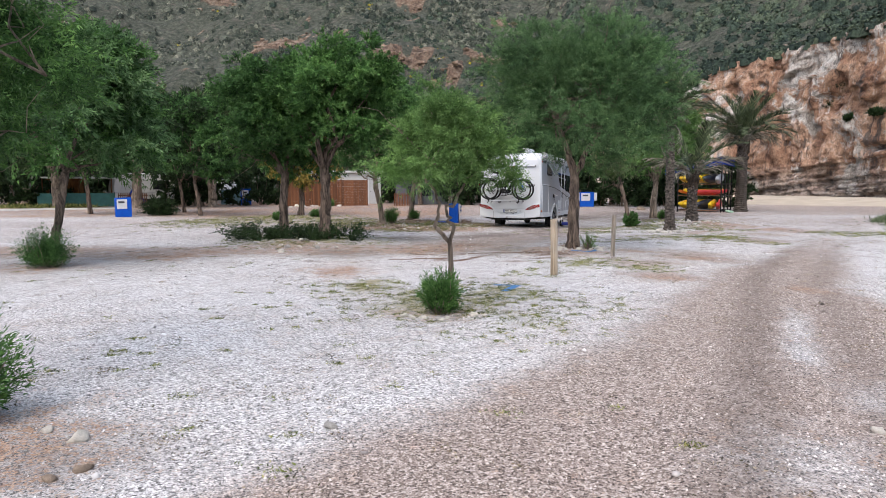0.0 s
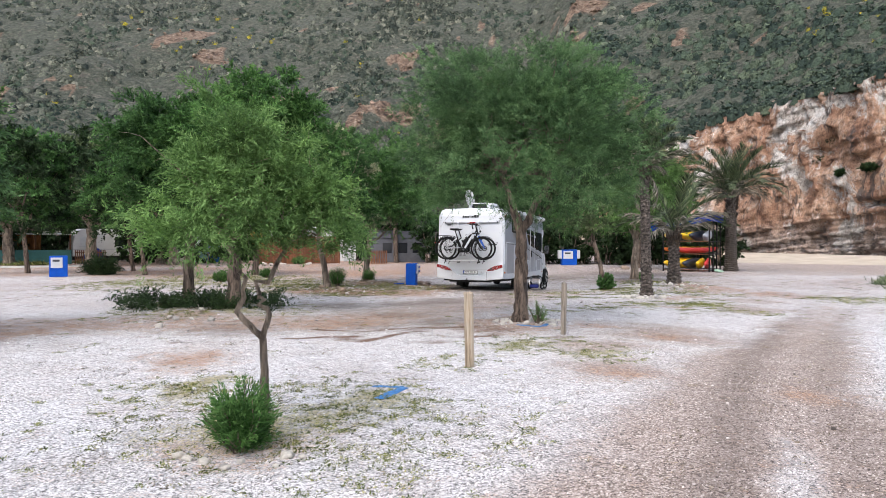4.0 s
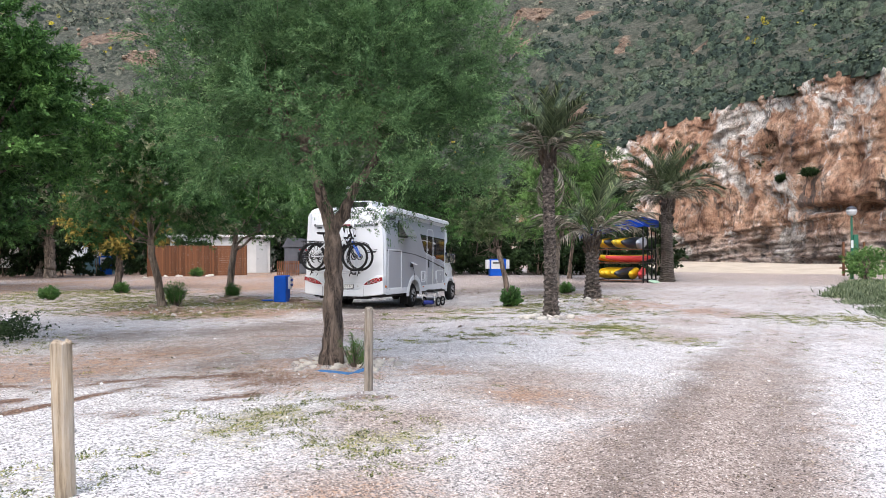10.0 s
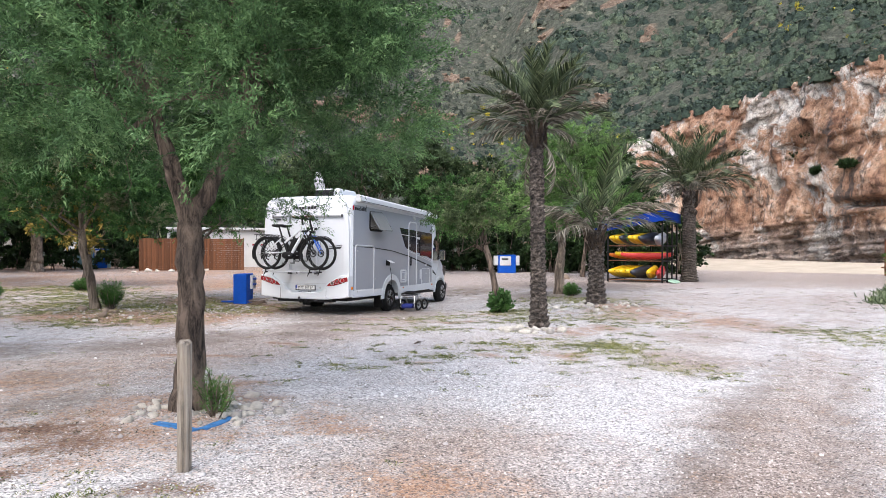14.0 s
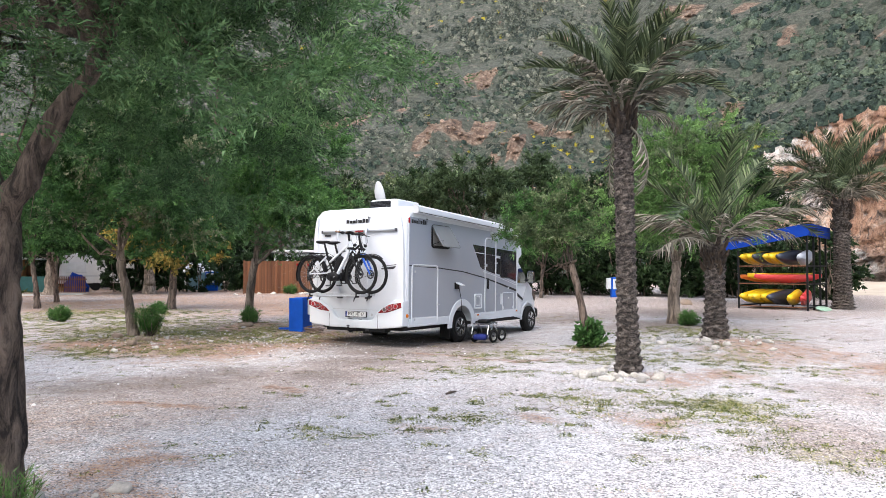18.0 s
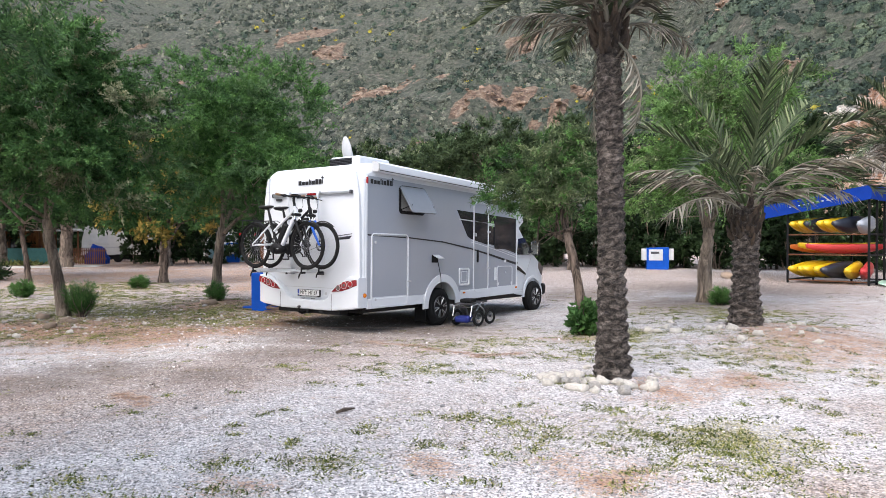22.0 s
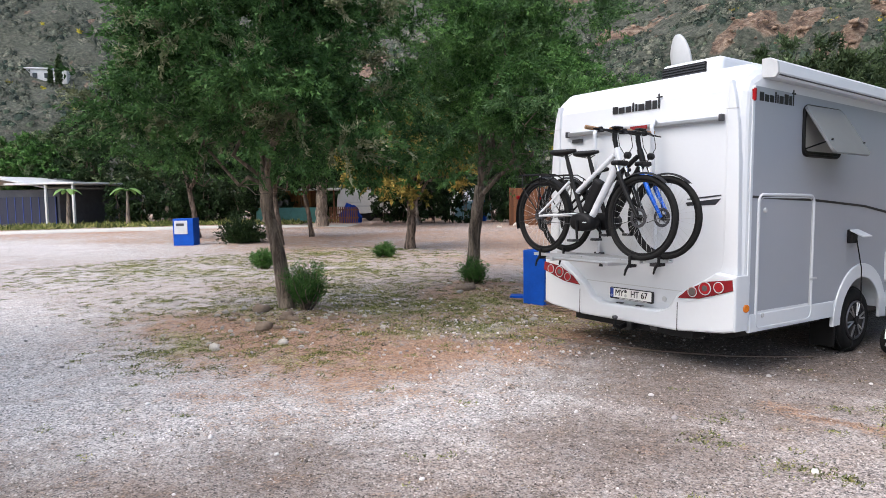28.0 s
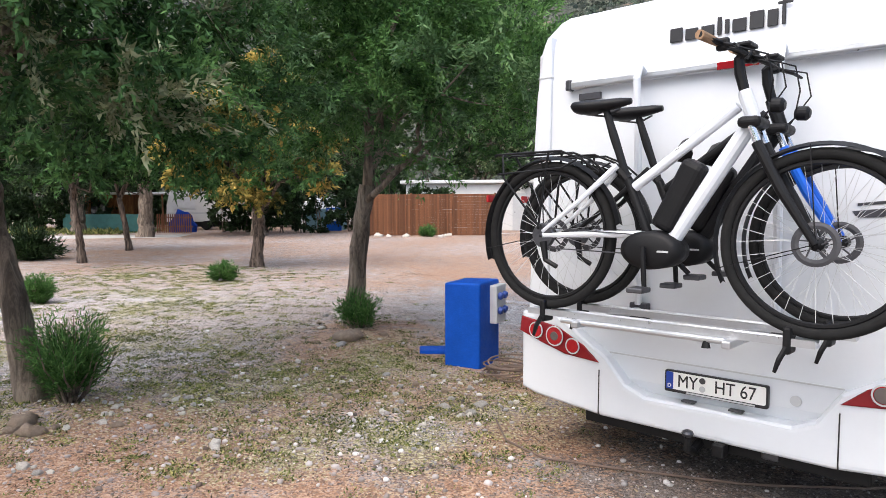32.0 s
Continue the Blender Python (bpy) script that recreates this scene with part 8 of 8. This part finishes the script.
def banana(at, seed, high):
    """A thin banana plant: a pale stem and a few long arched leaves."""
    rng = np.random.default_rng(seed)
    ob = holder("banana_plant", at, "thin banana plant with pale stem and few arched leaves", "plant", "banana plants beyond the lane")
    part("stem", bar([(0, 0, -0.1), (0.05, 0, high * 0.5), (-0.02, 0.05, high)], [0.16, 0.11, 0.07], 10), BARK_PALE, ob, "pale dry stem")
    for i in range(5):
        a, long = i * 2.4 + rng.uniform(-0.3, 0.3), high * rng.uniform(0.4, 0.65)
        out = np.array([math.cos(a), math.sin(a), 0.0])
        across = np.array([-math.sin(a), math.cos(a), 0.0])
        v, f = [], []
        for j in range(9):
            u = j / 8
            p = np.array([-0.02, 0.05, high]) + out * long * u * 0.9 + np.array([0, 0, long * (0.85 * u - 1.05 * u * u)])
            w = 0.20 * math.sin(math.pi * min(0.08 + 0.92 * u, 1)) ** 0.7
            v += [p - across * w + (0, 0, -0.4 * w), p, p + across * w + (0, 0, -0.4 * w)]
            if j:
                b0 = 3 * j
                f += [(b0 - 3, b0 - 2, b0 + 1, b0), (b0 - 2, b0 - 1, b0 + 2, b0 + 1)]
        me = toned(raw("leaf", np.array(v), np.array(f)), np.linspace(0.2, 0.9, len(v)))
        part("leaf", me, LIME, ob)
    return ob


banana((-37.7, 38.1, 0), 65, 2.2)
banana((-36.3, 41.1, 0), 66, 2.2)


def tufts(name, label, x, y, size, blades, paint, spread, rng, flat=0.6, width=0.05):
    """Little plants at many places, as one mesh."""
    n = len(x) * blades
    base = np.repeat(np.stack([x, y, lie(x, y)], 1), blades, 0)
    s = np.repeat(size, blades)[:, None]
    base = base + rng.normal(size=(n, 3)) * (1, 1, 0) * s * spread
    way = rng.normal(size=(n, 3)) * (1, 1, 0.25)
    way[:, 2] = np.abs(way[:, 2]) + flat
    way /= np.linalg.norm(way, axis=1)[:, None]
    side = np.cross(way, rng.normal(size=(n, 3)))
    side /= np.linalg.norm(side, axis=1)[:, None] + 1e-6
    ln = s * rng.uniform(0.5, 1.3, (n, 1))
    v = np.stack([base + way * ln * 0.1 + side * ln * width, base + way * ln, base + way * ln * 0.3 - side * ln * width], 1).reshape(-1, 3)
    return tagged(part(name, raw(name, v, np.arange(len(v)).reshape(-1, 3)), paint), label, "weeds", kind="stuff")


rng = np.random.default_rng(5)
def clumps(x, y, most, reach):
    """Each place becomes a clump of several small plants."""
    k = rng.integers(2, most, len(x))
    cx, cy = np.repeat(x, k), np.repeat(y, k)
    return cx + rng.normal(size=len(cx)) * reach, cy + rng.normal(size=len(cx)) * reach


x, y = rng.uniform(-12, 18, 90000), rng.uniform(-1, 34, 90000)
keep = rng.random(90000) < weediness(x, y) * 1.0 + 0.007
keep &= (np.abs(off_line(x, y, LANE)) > 1.3) | (y > 16)
x, y = clumps(x[keep], y[keep], 11, 0.045)
# close tufts that stand out singly: x, y, radius
SPROUTS = [(0.1, 22.72, 0.17), (0.35, 22.9, 0.10), (-1.44, 21.8, 0.10), (8.25, 19.35, 0.28), (8.0, 19.15, 0.2), (7.14, 19.17, 0.10), (6.83, 19.47, 0.11), (6.93, 18.63, 0.10), (6.47, 19.56, 0.08), (5.97, 18.31, 0.15), (5.85, 18.25, 0.1), (5.63, 18.1, 0.08), (5.22, 18.03, 0.07), (5.84, 19.05, 0.06), (4.5, 17.6, 0.1), (7.4, 20.2, 0.07), (6.1, 19.5, 0.07), (5.11, 17.4, 0.07), (5.22, 17.96, 0.06), (5.98, 18.12, 0.14), (5.53, 21.37, 0.11), (6.79, 19.48, 0.16), (7.11, 19.13, 0.15), (5.82, 18.93, 0.07), (6.49, 19.5, 0.07), (7.45, 17.76, 0.08), (6.82, 18.13, 0.07), (5.45, 18.57, 0.05), (4.59, 17.54, 0.08), (4.65, 17.25, 0.06), (7.11, 20.97, 0.10), (8.5, 19.13, 0.2), (6.71, 21.31, 0.08), (-1.48, 25.27, 0.3), (-0.61, 24.91, 0.22), (-0.43, 25.91, 0.3), (0.55, 24.75, 0.25), (0.11, 25.38, 0.28), (-0.03, 24.19, 0.07), (0.76, 25.12, 0.2), (1.39, 24.37, 0.10), (1.32, 24.45, 0.06), (-2.4, 26.2, 0.3), (-1.9, 25.7, 0.26), (-3.4, 26.4, 0.35)]
SPROUTS += [(rng.uniform(3.5, 9.5), rng.uniform(16.5, 23.0), rng.uniform(0.02, 0.08)) for _ in range(80)] + [(rng.uniform(-2.0, 3.0), rng.uniform(3.0, 9.5), rng.uniform(0.012, 0.035)) for _ in range(36)]
for cx, cy, r in SPROUTS:
    k = int(8 + 180 * r + 1900 * r * r)
    x, y = np.append(x, cx + rng.laplace(size=k) * r * 1.1), np.append(y, cy + rng.laplace(size=k) * r * 0.8)
tufts("weeds", "small green weeds growing through the gravel", x, y, rng.uniform(0.012, 0.030, len(x)), 7, GRASS, 0.9, rng, 0.45, 0.2)
x, y = rng.uniform(-12, 18, 50000), rng.uniform(-1, 34, 50000)
keep = rng.random(50000) < 0.25 * blob(x, y, [(-1.0, 24.6, 3.0), (-2.6, 27.0, 3.0), (1.2, 8.0, 1.5), (3.4, 14.6, 1.6)]) + 0.12 * np.clip(fractal(x, y, 2.2, 33) * 3 - 1.2, 0, 1) + 0.014
x, y = clumps(x[keep], y[keep], 6, 0.07)
LITTER = leaf_paint("dry_litter", [(0.06, 0.055, 0.035), (0.12, 0.105, 0.065), (0.20, 0.15, 0.10), (0.32, 0.27, 0.19)], 0.1, False)
tufts("litter", "dry grey-brown weeds and leaf litter on gravel", x, y, rng.uniform(0.010, 0.032, len(x)), 10, LITTER, 1.3, rng, 0.12, 0.16)
# low herbs right of the lane
x = rng.uniform(12.5, 27, 9000)
y = rng.uniform(17, 38, 9000)
keep = (off_line(x, y, [(13.6, 18.0), (15.4, 22.6), (17.6, 27.8), (24.0, 36.5)]) > 0) & (off_line(x, y, [(17.0, 18.0), (20.0, 26.0), (27.0, 36.0)]) < 0) & (fractal(x, y, 1.6, 44) > 0.36)
x, y = x[keep], y[keep]
tufts("herbs", "grey-green low herbs beside the lane", x, y, rng.uniform(0.10, 0.26, len(x)), 22, leaf_paint("herb_green", [(0.07, 0.11, 0.05), (0.12, 0.16, 0.08), (0.20, 0.23, 0.15)], 0.24, False), 0.8, rng, 0.6, 0.08)
x = rng.uniform(-50, -26, 5000)
y = rng.uniform(26, 50, 5000)
keep = (off_line(x, y, [(-43, 24), (-31.2, 42.0), (-22, 47.5)]) < -0.3) & (off_line(x, y, [(-43, 24), (-31.2, 42.0), (-22, 47.5)]) > -6)
x, y = x[keep], y[keep]
tufts("verge", "green verge plants beyond the concrete lane", x, y, rng.uniform(0.15, 0.4, len(x)), 14, GRASS, 0.8, rng, 0.7, 0.12)

# stones that can be counted: a few shapes, each stone its own thing
def stone_mesh(seed):
    r = random.Random(seed)
    bm = bmesh.new()
    bmesh.ops.create_icosphere(bm, subdivisions=2, radius=1)
    sx, sy, sz = 1.0, r.uniform(0.6, 0.85), r.uniform(0.4, 0.6)
    for v in bm.verts:
        n = noise.noise(v.co * 1.7 + Vector((seed * 3.1, 0, 0))) * 0.6
        v.co = Vector((v.co.x * sx, v.co.y * sy, v.co.z * sz)) * (1 + n)
    me = bpy.data.meshes.new("stone")
    bm.to_mesh(me)
    bm.free()
    me.polygons.foreach_set("use_smooth", [True] * len(me.polygons))
    return me


PALE_STONE = plain("pale_limestone", (0.76, 0.71, 0.63), 0.9, 0, 0.3, 4, 0.6, 0.02)
BROWN_STONE = plain("brown_stone", (0.36, 0.27, 0.20), 0.9, 0, 0.3, 4, 0.6, 0.02)
stones = [stone_mesh(i) for i in range(6)]
for i, me in enumerate(stones):
    me.materials.append((PALE_STONE, STONE, PALE_STONE, BROWN_STONE, PALE_STONE, STONE)[i])
LABELS = ("pale rounded limestone on the soil", "grey weathered stone on the soil", "white rounded stone on the soil", "brown rough stone on the soil", "pale flat stone on the soil", "grey flat stone on the soil")
rs = random.Random(3)


def lay_stone(x, y, size, kind=None):
    k = rs.randrange(6) if kind is None else kind
    ob = new("stone", stones[k])
    ob.matrix_world = pose(x, y, ground_z(x, y) + size * 0.22, rs.uniform(-15, 15), rs.uniform(-15, 15), rs.uniform(0, 360)) @ Matrix.Diagonal((size, size, size, 1))
    tagged(ob, LABELS[k], "stone", "stones on the ground")


def ring_of_stones(cx, cy, r0, r1, count, lo, hi, a0=0, a1=360, kinds=(0, 2, 4, 4, 1, 0)):
    for i in range(count):
        a, r = radians(rs.uniform(a0, a1)), rs.uniform(r0, r1)
        lay_stone(cx + r * math.cos(a), cy + r * math.sin(a), rs.uniform(lo, hi), rs.choice(kinds))


ring_of_stones(7.581, 21.316, 0.22, 0.62, 24, 0.025, 0.06)
ring_of_stones(7.5, 21.3, 0.24, 0.66, 26, 0.05, 0.10, 170, 340, (0, 2, 4, 1, 0))
ring_of_stones(9.384, 24.932, 0.5, 1.5, 34, 0.035, 0.10)
ring_of_stones(3.652, 15.116, 0.18, 0.6, 34, 0.02, 0.06)
ring_of_stones(4.1, 15.0, 0.1, 0.55, 22, 0.025, 0.075, 0, 360, (0, 2, 4, 1))
ring_of_stones(-1.95, 24.0, 0.3, 1.2, 26, 0.02, 0.06, 180, 360, (1, 3, 3, 5, 4))
ring_of_stones(-1.4, 27.6, 0.3, 1.1, 16, 0.02, 0.06, 0, 360, (1, 3, 3, 5, 4))
ring_of_stones(-1.4, 23.1, 0.2, 1.3, 38, 0.015, 0.042, 0, 360, (0, 2, 4, 3, 1))
ring_of_stones(1.1, 7.4, 0.3, 0.55, 11, 0.02, 0.055, 180, 360)
for cx, cy, count in ((-1.3, 24.3, 12), (-1.05, 24.6, 10), (-0.99, 25.6, 7), (-0.55, 25.7, 8), (0.6, 25.2, 7), (0.65, 25.95, 9), (1.2, 25.5, 6)):
    ring_of_stones(cx, cy, 0.05, 0.42, count, 0.014, 0.036, 0, 360, (0, 2, 4, 0, 1))
ring_of_stones(-3.1, 15.3, 0.1, 1.3, 12, 0.04, 0.10)
ring_of_stones(0.7, 26.0, 0.3, 1.2, 18, 0.02, 0.05, 180, 340, (1, 3, 3, 5))
ring_of_stones(-11.0, 48.2, 0.2, 2.6, 18, 0.08, 0.2)
for x, y, s, k in [(-2.13, 23.75, 0.15, 3), (-1.6, 23.72, 0.11, 3), (-1.36, 23.14, 0.13, 3), (-1.05, 26.94, 0.15, 3), (-1.0, 27.0, 0.15, 3), (-1.09, 3.44, 0.045, 4), (-0.81, 3.31, 0.06, 0), (-0.64, 2.78, 0.04, 3), (-0.55, 2.91, 0.05, 3), (4.06, 15.66, 0.08, 0), (1.45, 7.2, 0.07, 4), (11.2, 40.5, 0.3, 3), (-0.19, 23.94, 0.05, 4), (-0.6, 22.77, 0.06, 2), (-1.02, 22.21, 0.07, 2), (0.6, 3.6, 0.045, 5), (3.9, 3.7, 0.05, 4), (-0.24, 24.0, 0.05, 4), (-1.41, 23.63, 0.09, 3)]:
    lay_stone(x, y, s, k)

# loose gravel stones near the walked line
n = 420000
x, y = rng.uniform(-6, 13, n), rng.uniform(1.5, 27, n)
near_line = np.abs(off_line(x, y, [(2.3, 1.0), (3.3, 3.4), (4.9, 6.6), (6.3, 10.2), (7.2, 12.5), (7.0, 15.5), (4.5, 19.5), (2.0, 22.5), (1.0, 24.0)]))
pick = rng.random(n) < np.clip(1.1 - near_line / 4.6, 0.05, 1) * 0.95
x, y = x[pick], y[pick]
n = len(x)
s = 0.0052 + 0.0060 * rng.random(n) ** 2
cap_v = np.array([(1, 0.1, -0.3), (0.1, 1, -0.3), (-1, -0.1, -0.3), (-0.1, -1, -0.3), (0.1, 0.1, 0.75)], float)
cap_f = np.array([(0, 1, 4), (1, 2, 4), (2, 3, 4), (3, 0, 4)])
turn = rng.uniform(0, 6.28, n)
cv = cap_v[None] * rng.uniform(0.6, 1.35, (n, 5, 3))
ca, sa = np.cos(turn)[:, None], np.sin(turn)[:, None]
cv = np.stack([cv[..., 0] * ca - cv[..., 1] * sa, cv[..., 0] * sa + cv[..., 1] * ca, cv[..., 2]], -1)
v = cv * s[:, None, None] + np.stack([x, y, lie(x, y) + s * 0.2], 1)[:, None]
f = (cap_f[None] + 5 * np.arange(n)[:, None, None]).reshape(-1, 3)
PEBBLE = pebble_paint()
me = raw("pebbles", v.reshape(-1, 3), f)
laid = ground_masks(x, y)
for key in ("tan", "rut_and_dark", "soil"):
    me.attributes.new(key, "FLOAT", "POINT").data.foreach_set("value", np.repeat(laid[key], 5).astype(np.float32))
tagged(part("pebbles", me, PEBBLE), "loose pale gravel stones scattered over the ground", "pebbles", kind="stuff")

# larger loose stones, rounder
n = 2600
x, y = rng.uniform(-5, 12, n), rng.uniform(1.5, 27, n)
# thick among the weeds by the motorhome
x, y = np.append(x, 0.2 + rng.normal(size=1700) * 1.5), np.append(y, 24.6 + rng.normal(size=1700) * 1.1)
n = len(x)
s = 0.008 + 0.018 * rng.random(n) ** 4
ball = bmesh.new()
bmesh.ops.create_icosphere(ball, subdivisions=1, radius=1)
bv, bf = np.array([tuple(q.co) for q in ball.verts]), np.array([[q.index for q in face.verts] for face in ball.faces])
ball.free()
v = bv[None] * rng.uniform(0.8, 1.2, (n, len(bv), 1)) * rng.uniform(0.6, 1.2, (n, 1, 3)) * (1, 1, 0.7) * s[:, None, None] + np.stack([x, y, lie(x, y) + s * 0.25], 1)[:, None]
me = raw("small_stones", v.reshape(-1, 3), (bf[None] + len(bv) * np.arange(n)[:, None, None]).reshape(-1, 3))
laid = ground_masks(x, y)
for key in ("tan", "rut_and_dark", "soil"):
    me.attributes.new(key, "FLOAT", "POINT").data.foreach_set("value", np.repeat(laid[key] * 0.55, len(bv)).astype(np.float32))
tagged(part("small_stones", me, PEBBLE, smooth=True), "small rounded stones lying loose on the gravel", "stones", kind="stuff")

# blue painted pitch marks on the gravel
PITCH_BLUE = plain("blue_marking_paint", (0.05, 0.27, 0.66), 0.8, 0, 0.5, 22, 0.5, 0.01)


def mark(points, width, label):
    me = bmesh.new()
    for (ax, ay), (bx, by) in zip(points, points[1:]):
        ln = math.hypot(bx - ax, by - ay)
        n = max(2, int(ln / 0.08))
        px, py = -(by - ay) / ln * width / 2, (bx - ax) / ln * width / 2
        rows = []
        for i in range(n + 1):
            u = i / n
            cx, cy = ax + (bx - ax) * u, ay + (by - ay) * u
            j = rs.uniform(0.65, 1.2)
            rows.append([me.verts.new((cx + s * px * j, cy + s * py * j, ground_z(cx, cy) + h)) for s, h in ((1, 0.005), (-1, 0.005), (-1, -0.01), (1, -0.01))])
        for a, b in zip(rows, rows[1:]):
            for k in range(4):
                me.faces.new((a[k], a[(k + 1) % 4], b[(k + 1) % 4], b[k]))
    return tagged(part("pitch_mark", me, PITCH_BLUE), label, "marking", "blue pitch marks")


mark([(1.72, 9.48), (2.05, 9.44)], 0.08, "faded blue painted line on gravel")
mark([(2.06, 9.42), (1.86, 8.90)], 0.13, "blue painted pitch corner on gravel")
mark([(3.56, 14.66), (3.76, 14.58), (3.98, 14.46)], 0.11, "blue painted line on gravel beside a tree")
mark([(4.0, 14.5), (4.21, 15.03)], 0.10, "blue painted line on gravel beside a post")

# cable and coil beside the pedestal, slab, fallen branch
HOSE = plain("brown_cable", (0.20, 0.14, 0.11), 0.7, 0, 0.25, 10, 0.1)
turns = []
for i in range(7 * 24):
    a, loop = 2 * math.pi * i / 24, i // 24
    r = 0.20 + 0.03 * math.sin(0.37 * a + loop)
    turns.append((0.98 + 0.03 * math.sin(0.21 * a) + r * math.cos(a), 26.33 + 0.03 * math.cos(0.17 * a) + r * math.sin(a), ground_z(0.98, 26.33) + 0.02 + 0.0007 * i + 0.02 * math.sin(a + loop)))
tagged(part("cable_coil", bar(turns, 0.008, 6), HOSE), "coiled brown power cable on the ground", "cable")
pts = [(1.22, 25.14), (1.42, 24.8), (1.73, 24.6), (2.18, 24.63), (2.78, 24.70), (3.44, 24.95), (4.3, 25.6)]
fine_pts = [(ax + (bx - ax) * k / 5, ay + (by - ay) * k / 5) for (ax, ay), (bx, by) in zip(pts, pts[1:]) for k in range(5)]
tagged(part("power_cable", bar([(a + 0.02 * math.sin(7 * a), b, ground_z(a, b) + 0.012) for a, b in fine_pts], 0.007, 6), HOSE), "thin brown power cable lying across the gravel", "cable")
slab = part("blue_slab", boxed((-0.16, -0.12, -0.01), (0.16, 0.12, 0.035), 0.012), BLUE)
slab.matrix_world = pose(-0.0, 26.95, ground_z(0, 26.95), 0, 0, 25)
tagged(slab, "flat blue painted slab on the soil", "slab")
tagged(part("fallen_branch", bar([(5.44, 19.33, ground_z(5.44, 19.33) + 0.02), (5.48, 19.40, ground_z(5.5, 19.4) + 0.03), (5.53, 19.50, ground_z(5.55, 19.5) + 0.02)], [0.010, 0.018, 0.006], 7), BARK), "short dry fallen branch on gravel", "branch")

for x, y, z, r in ((33.7, 63.1, 10.1, 0.9), (33.3, 63.6, 8.6, 0.75), (33.6, 56.4, 7.2, 0.6), (33.2, 59.6, 7.1, 0.45)):
    shrub((x, y, z), "dark green bush growing out of the cliff face", int(z * 10), r, r * 0.9, 70, 30, SHADE, 0.28, 0.05, 0.2, group="bushes on the cliff")

# pale sand at the cliff's foot
foot = [(22, 74), (27.5, 69.5), (30.0, 61), (32.0, 52.5), (38.0, 46.0), (46.5, 38.8)]
front = [(16.0, 57.0), (21.0, 54.0), (25.0, 51.5), (29.5, 48.0), (35.0, 43.0), (42.0, 36.0)]
sv = []
for j in range(9):
    u = j / 8
    for (ax, ay), (bx, by) in zip(front, foot):
        px, py = ax + (bx - ax) * u, ay + (by - ay) * u
        sv.append((px, py, -0.05 + 0.6 * u**0.8 + 0.2 * (fractal(np.array([px]), np.array([py]), 3.0, 81)[0] - 0.5) * math.sin(math.pi * u)))
m = len(foot)
sf = [(j * m + i, j * m + i + 1, (j + 1) * m + i + 1, (j + 1) * m + i) for j in range(8) for i in range(m - 1)]
tagged(part("sand_bank", raw("sand_bank", sv, sf), SAND, smooth=True), "pale sand bank at the cliff's foot", "sand", kind="structure")
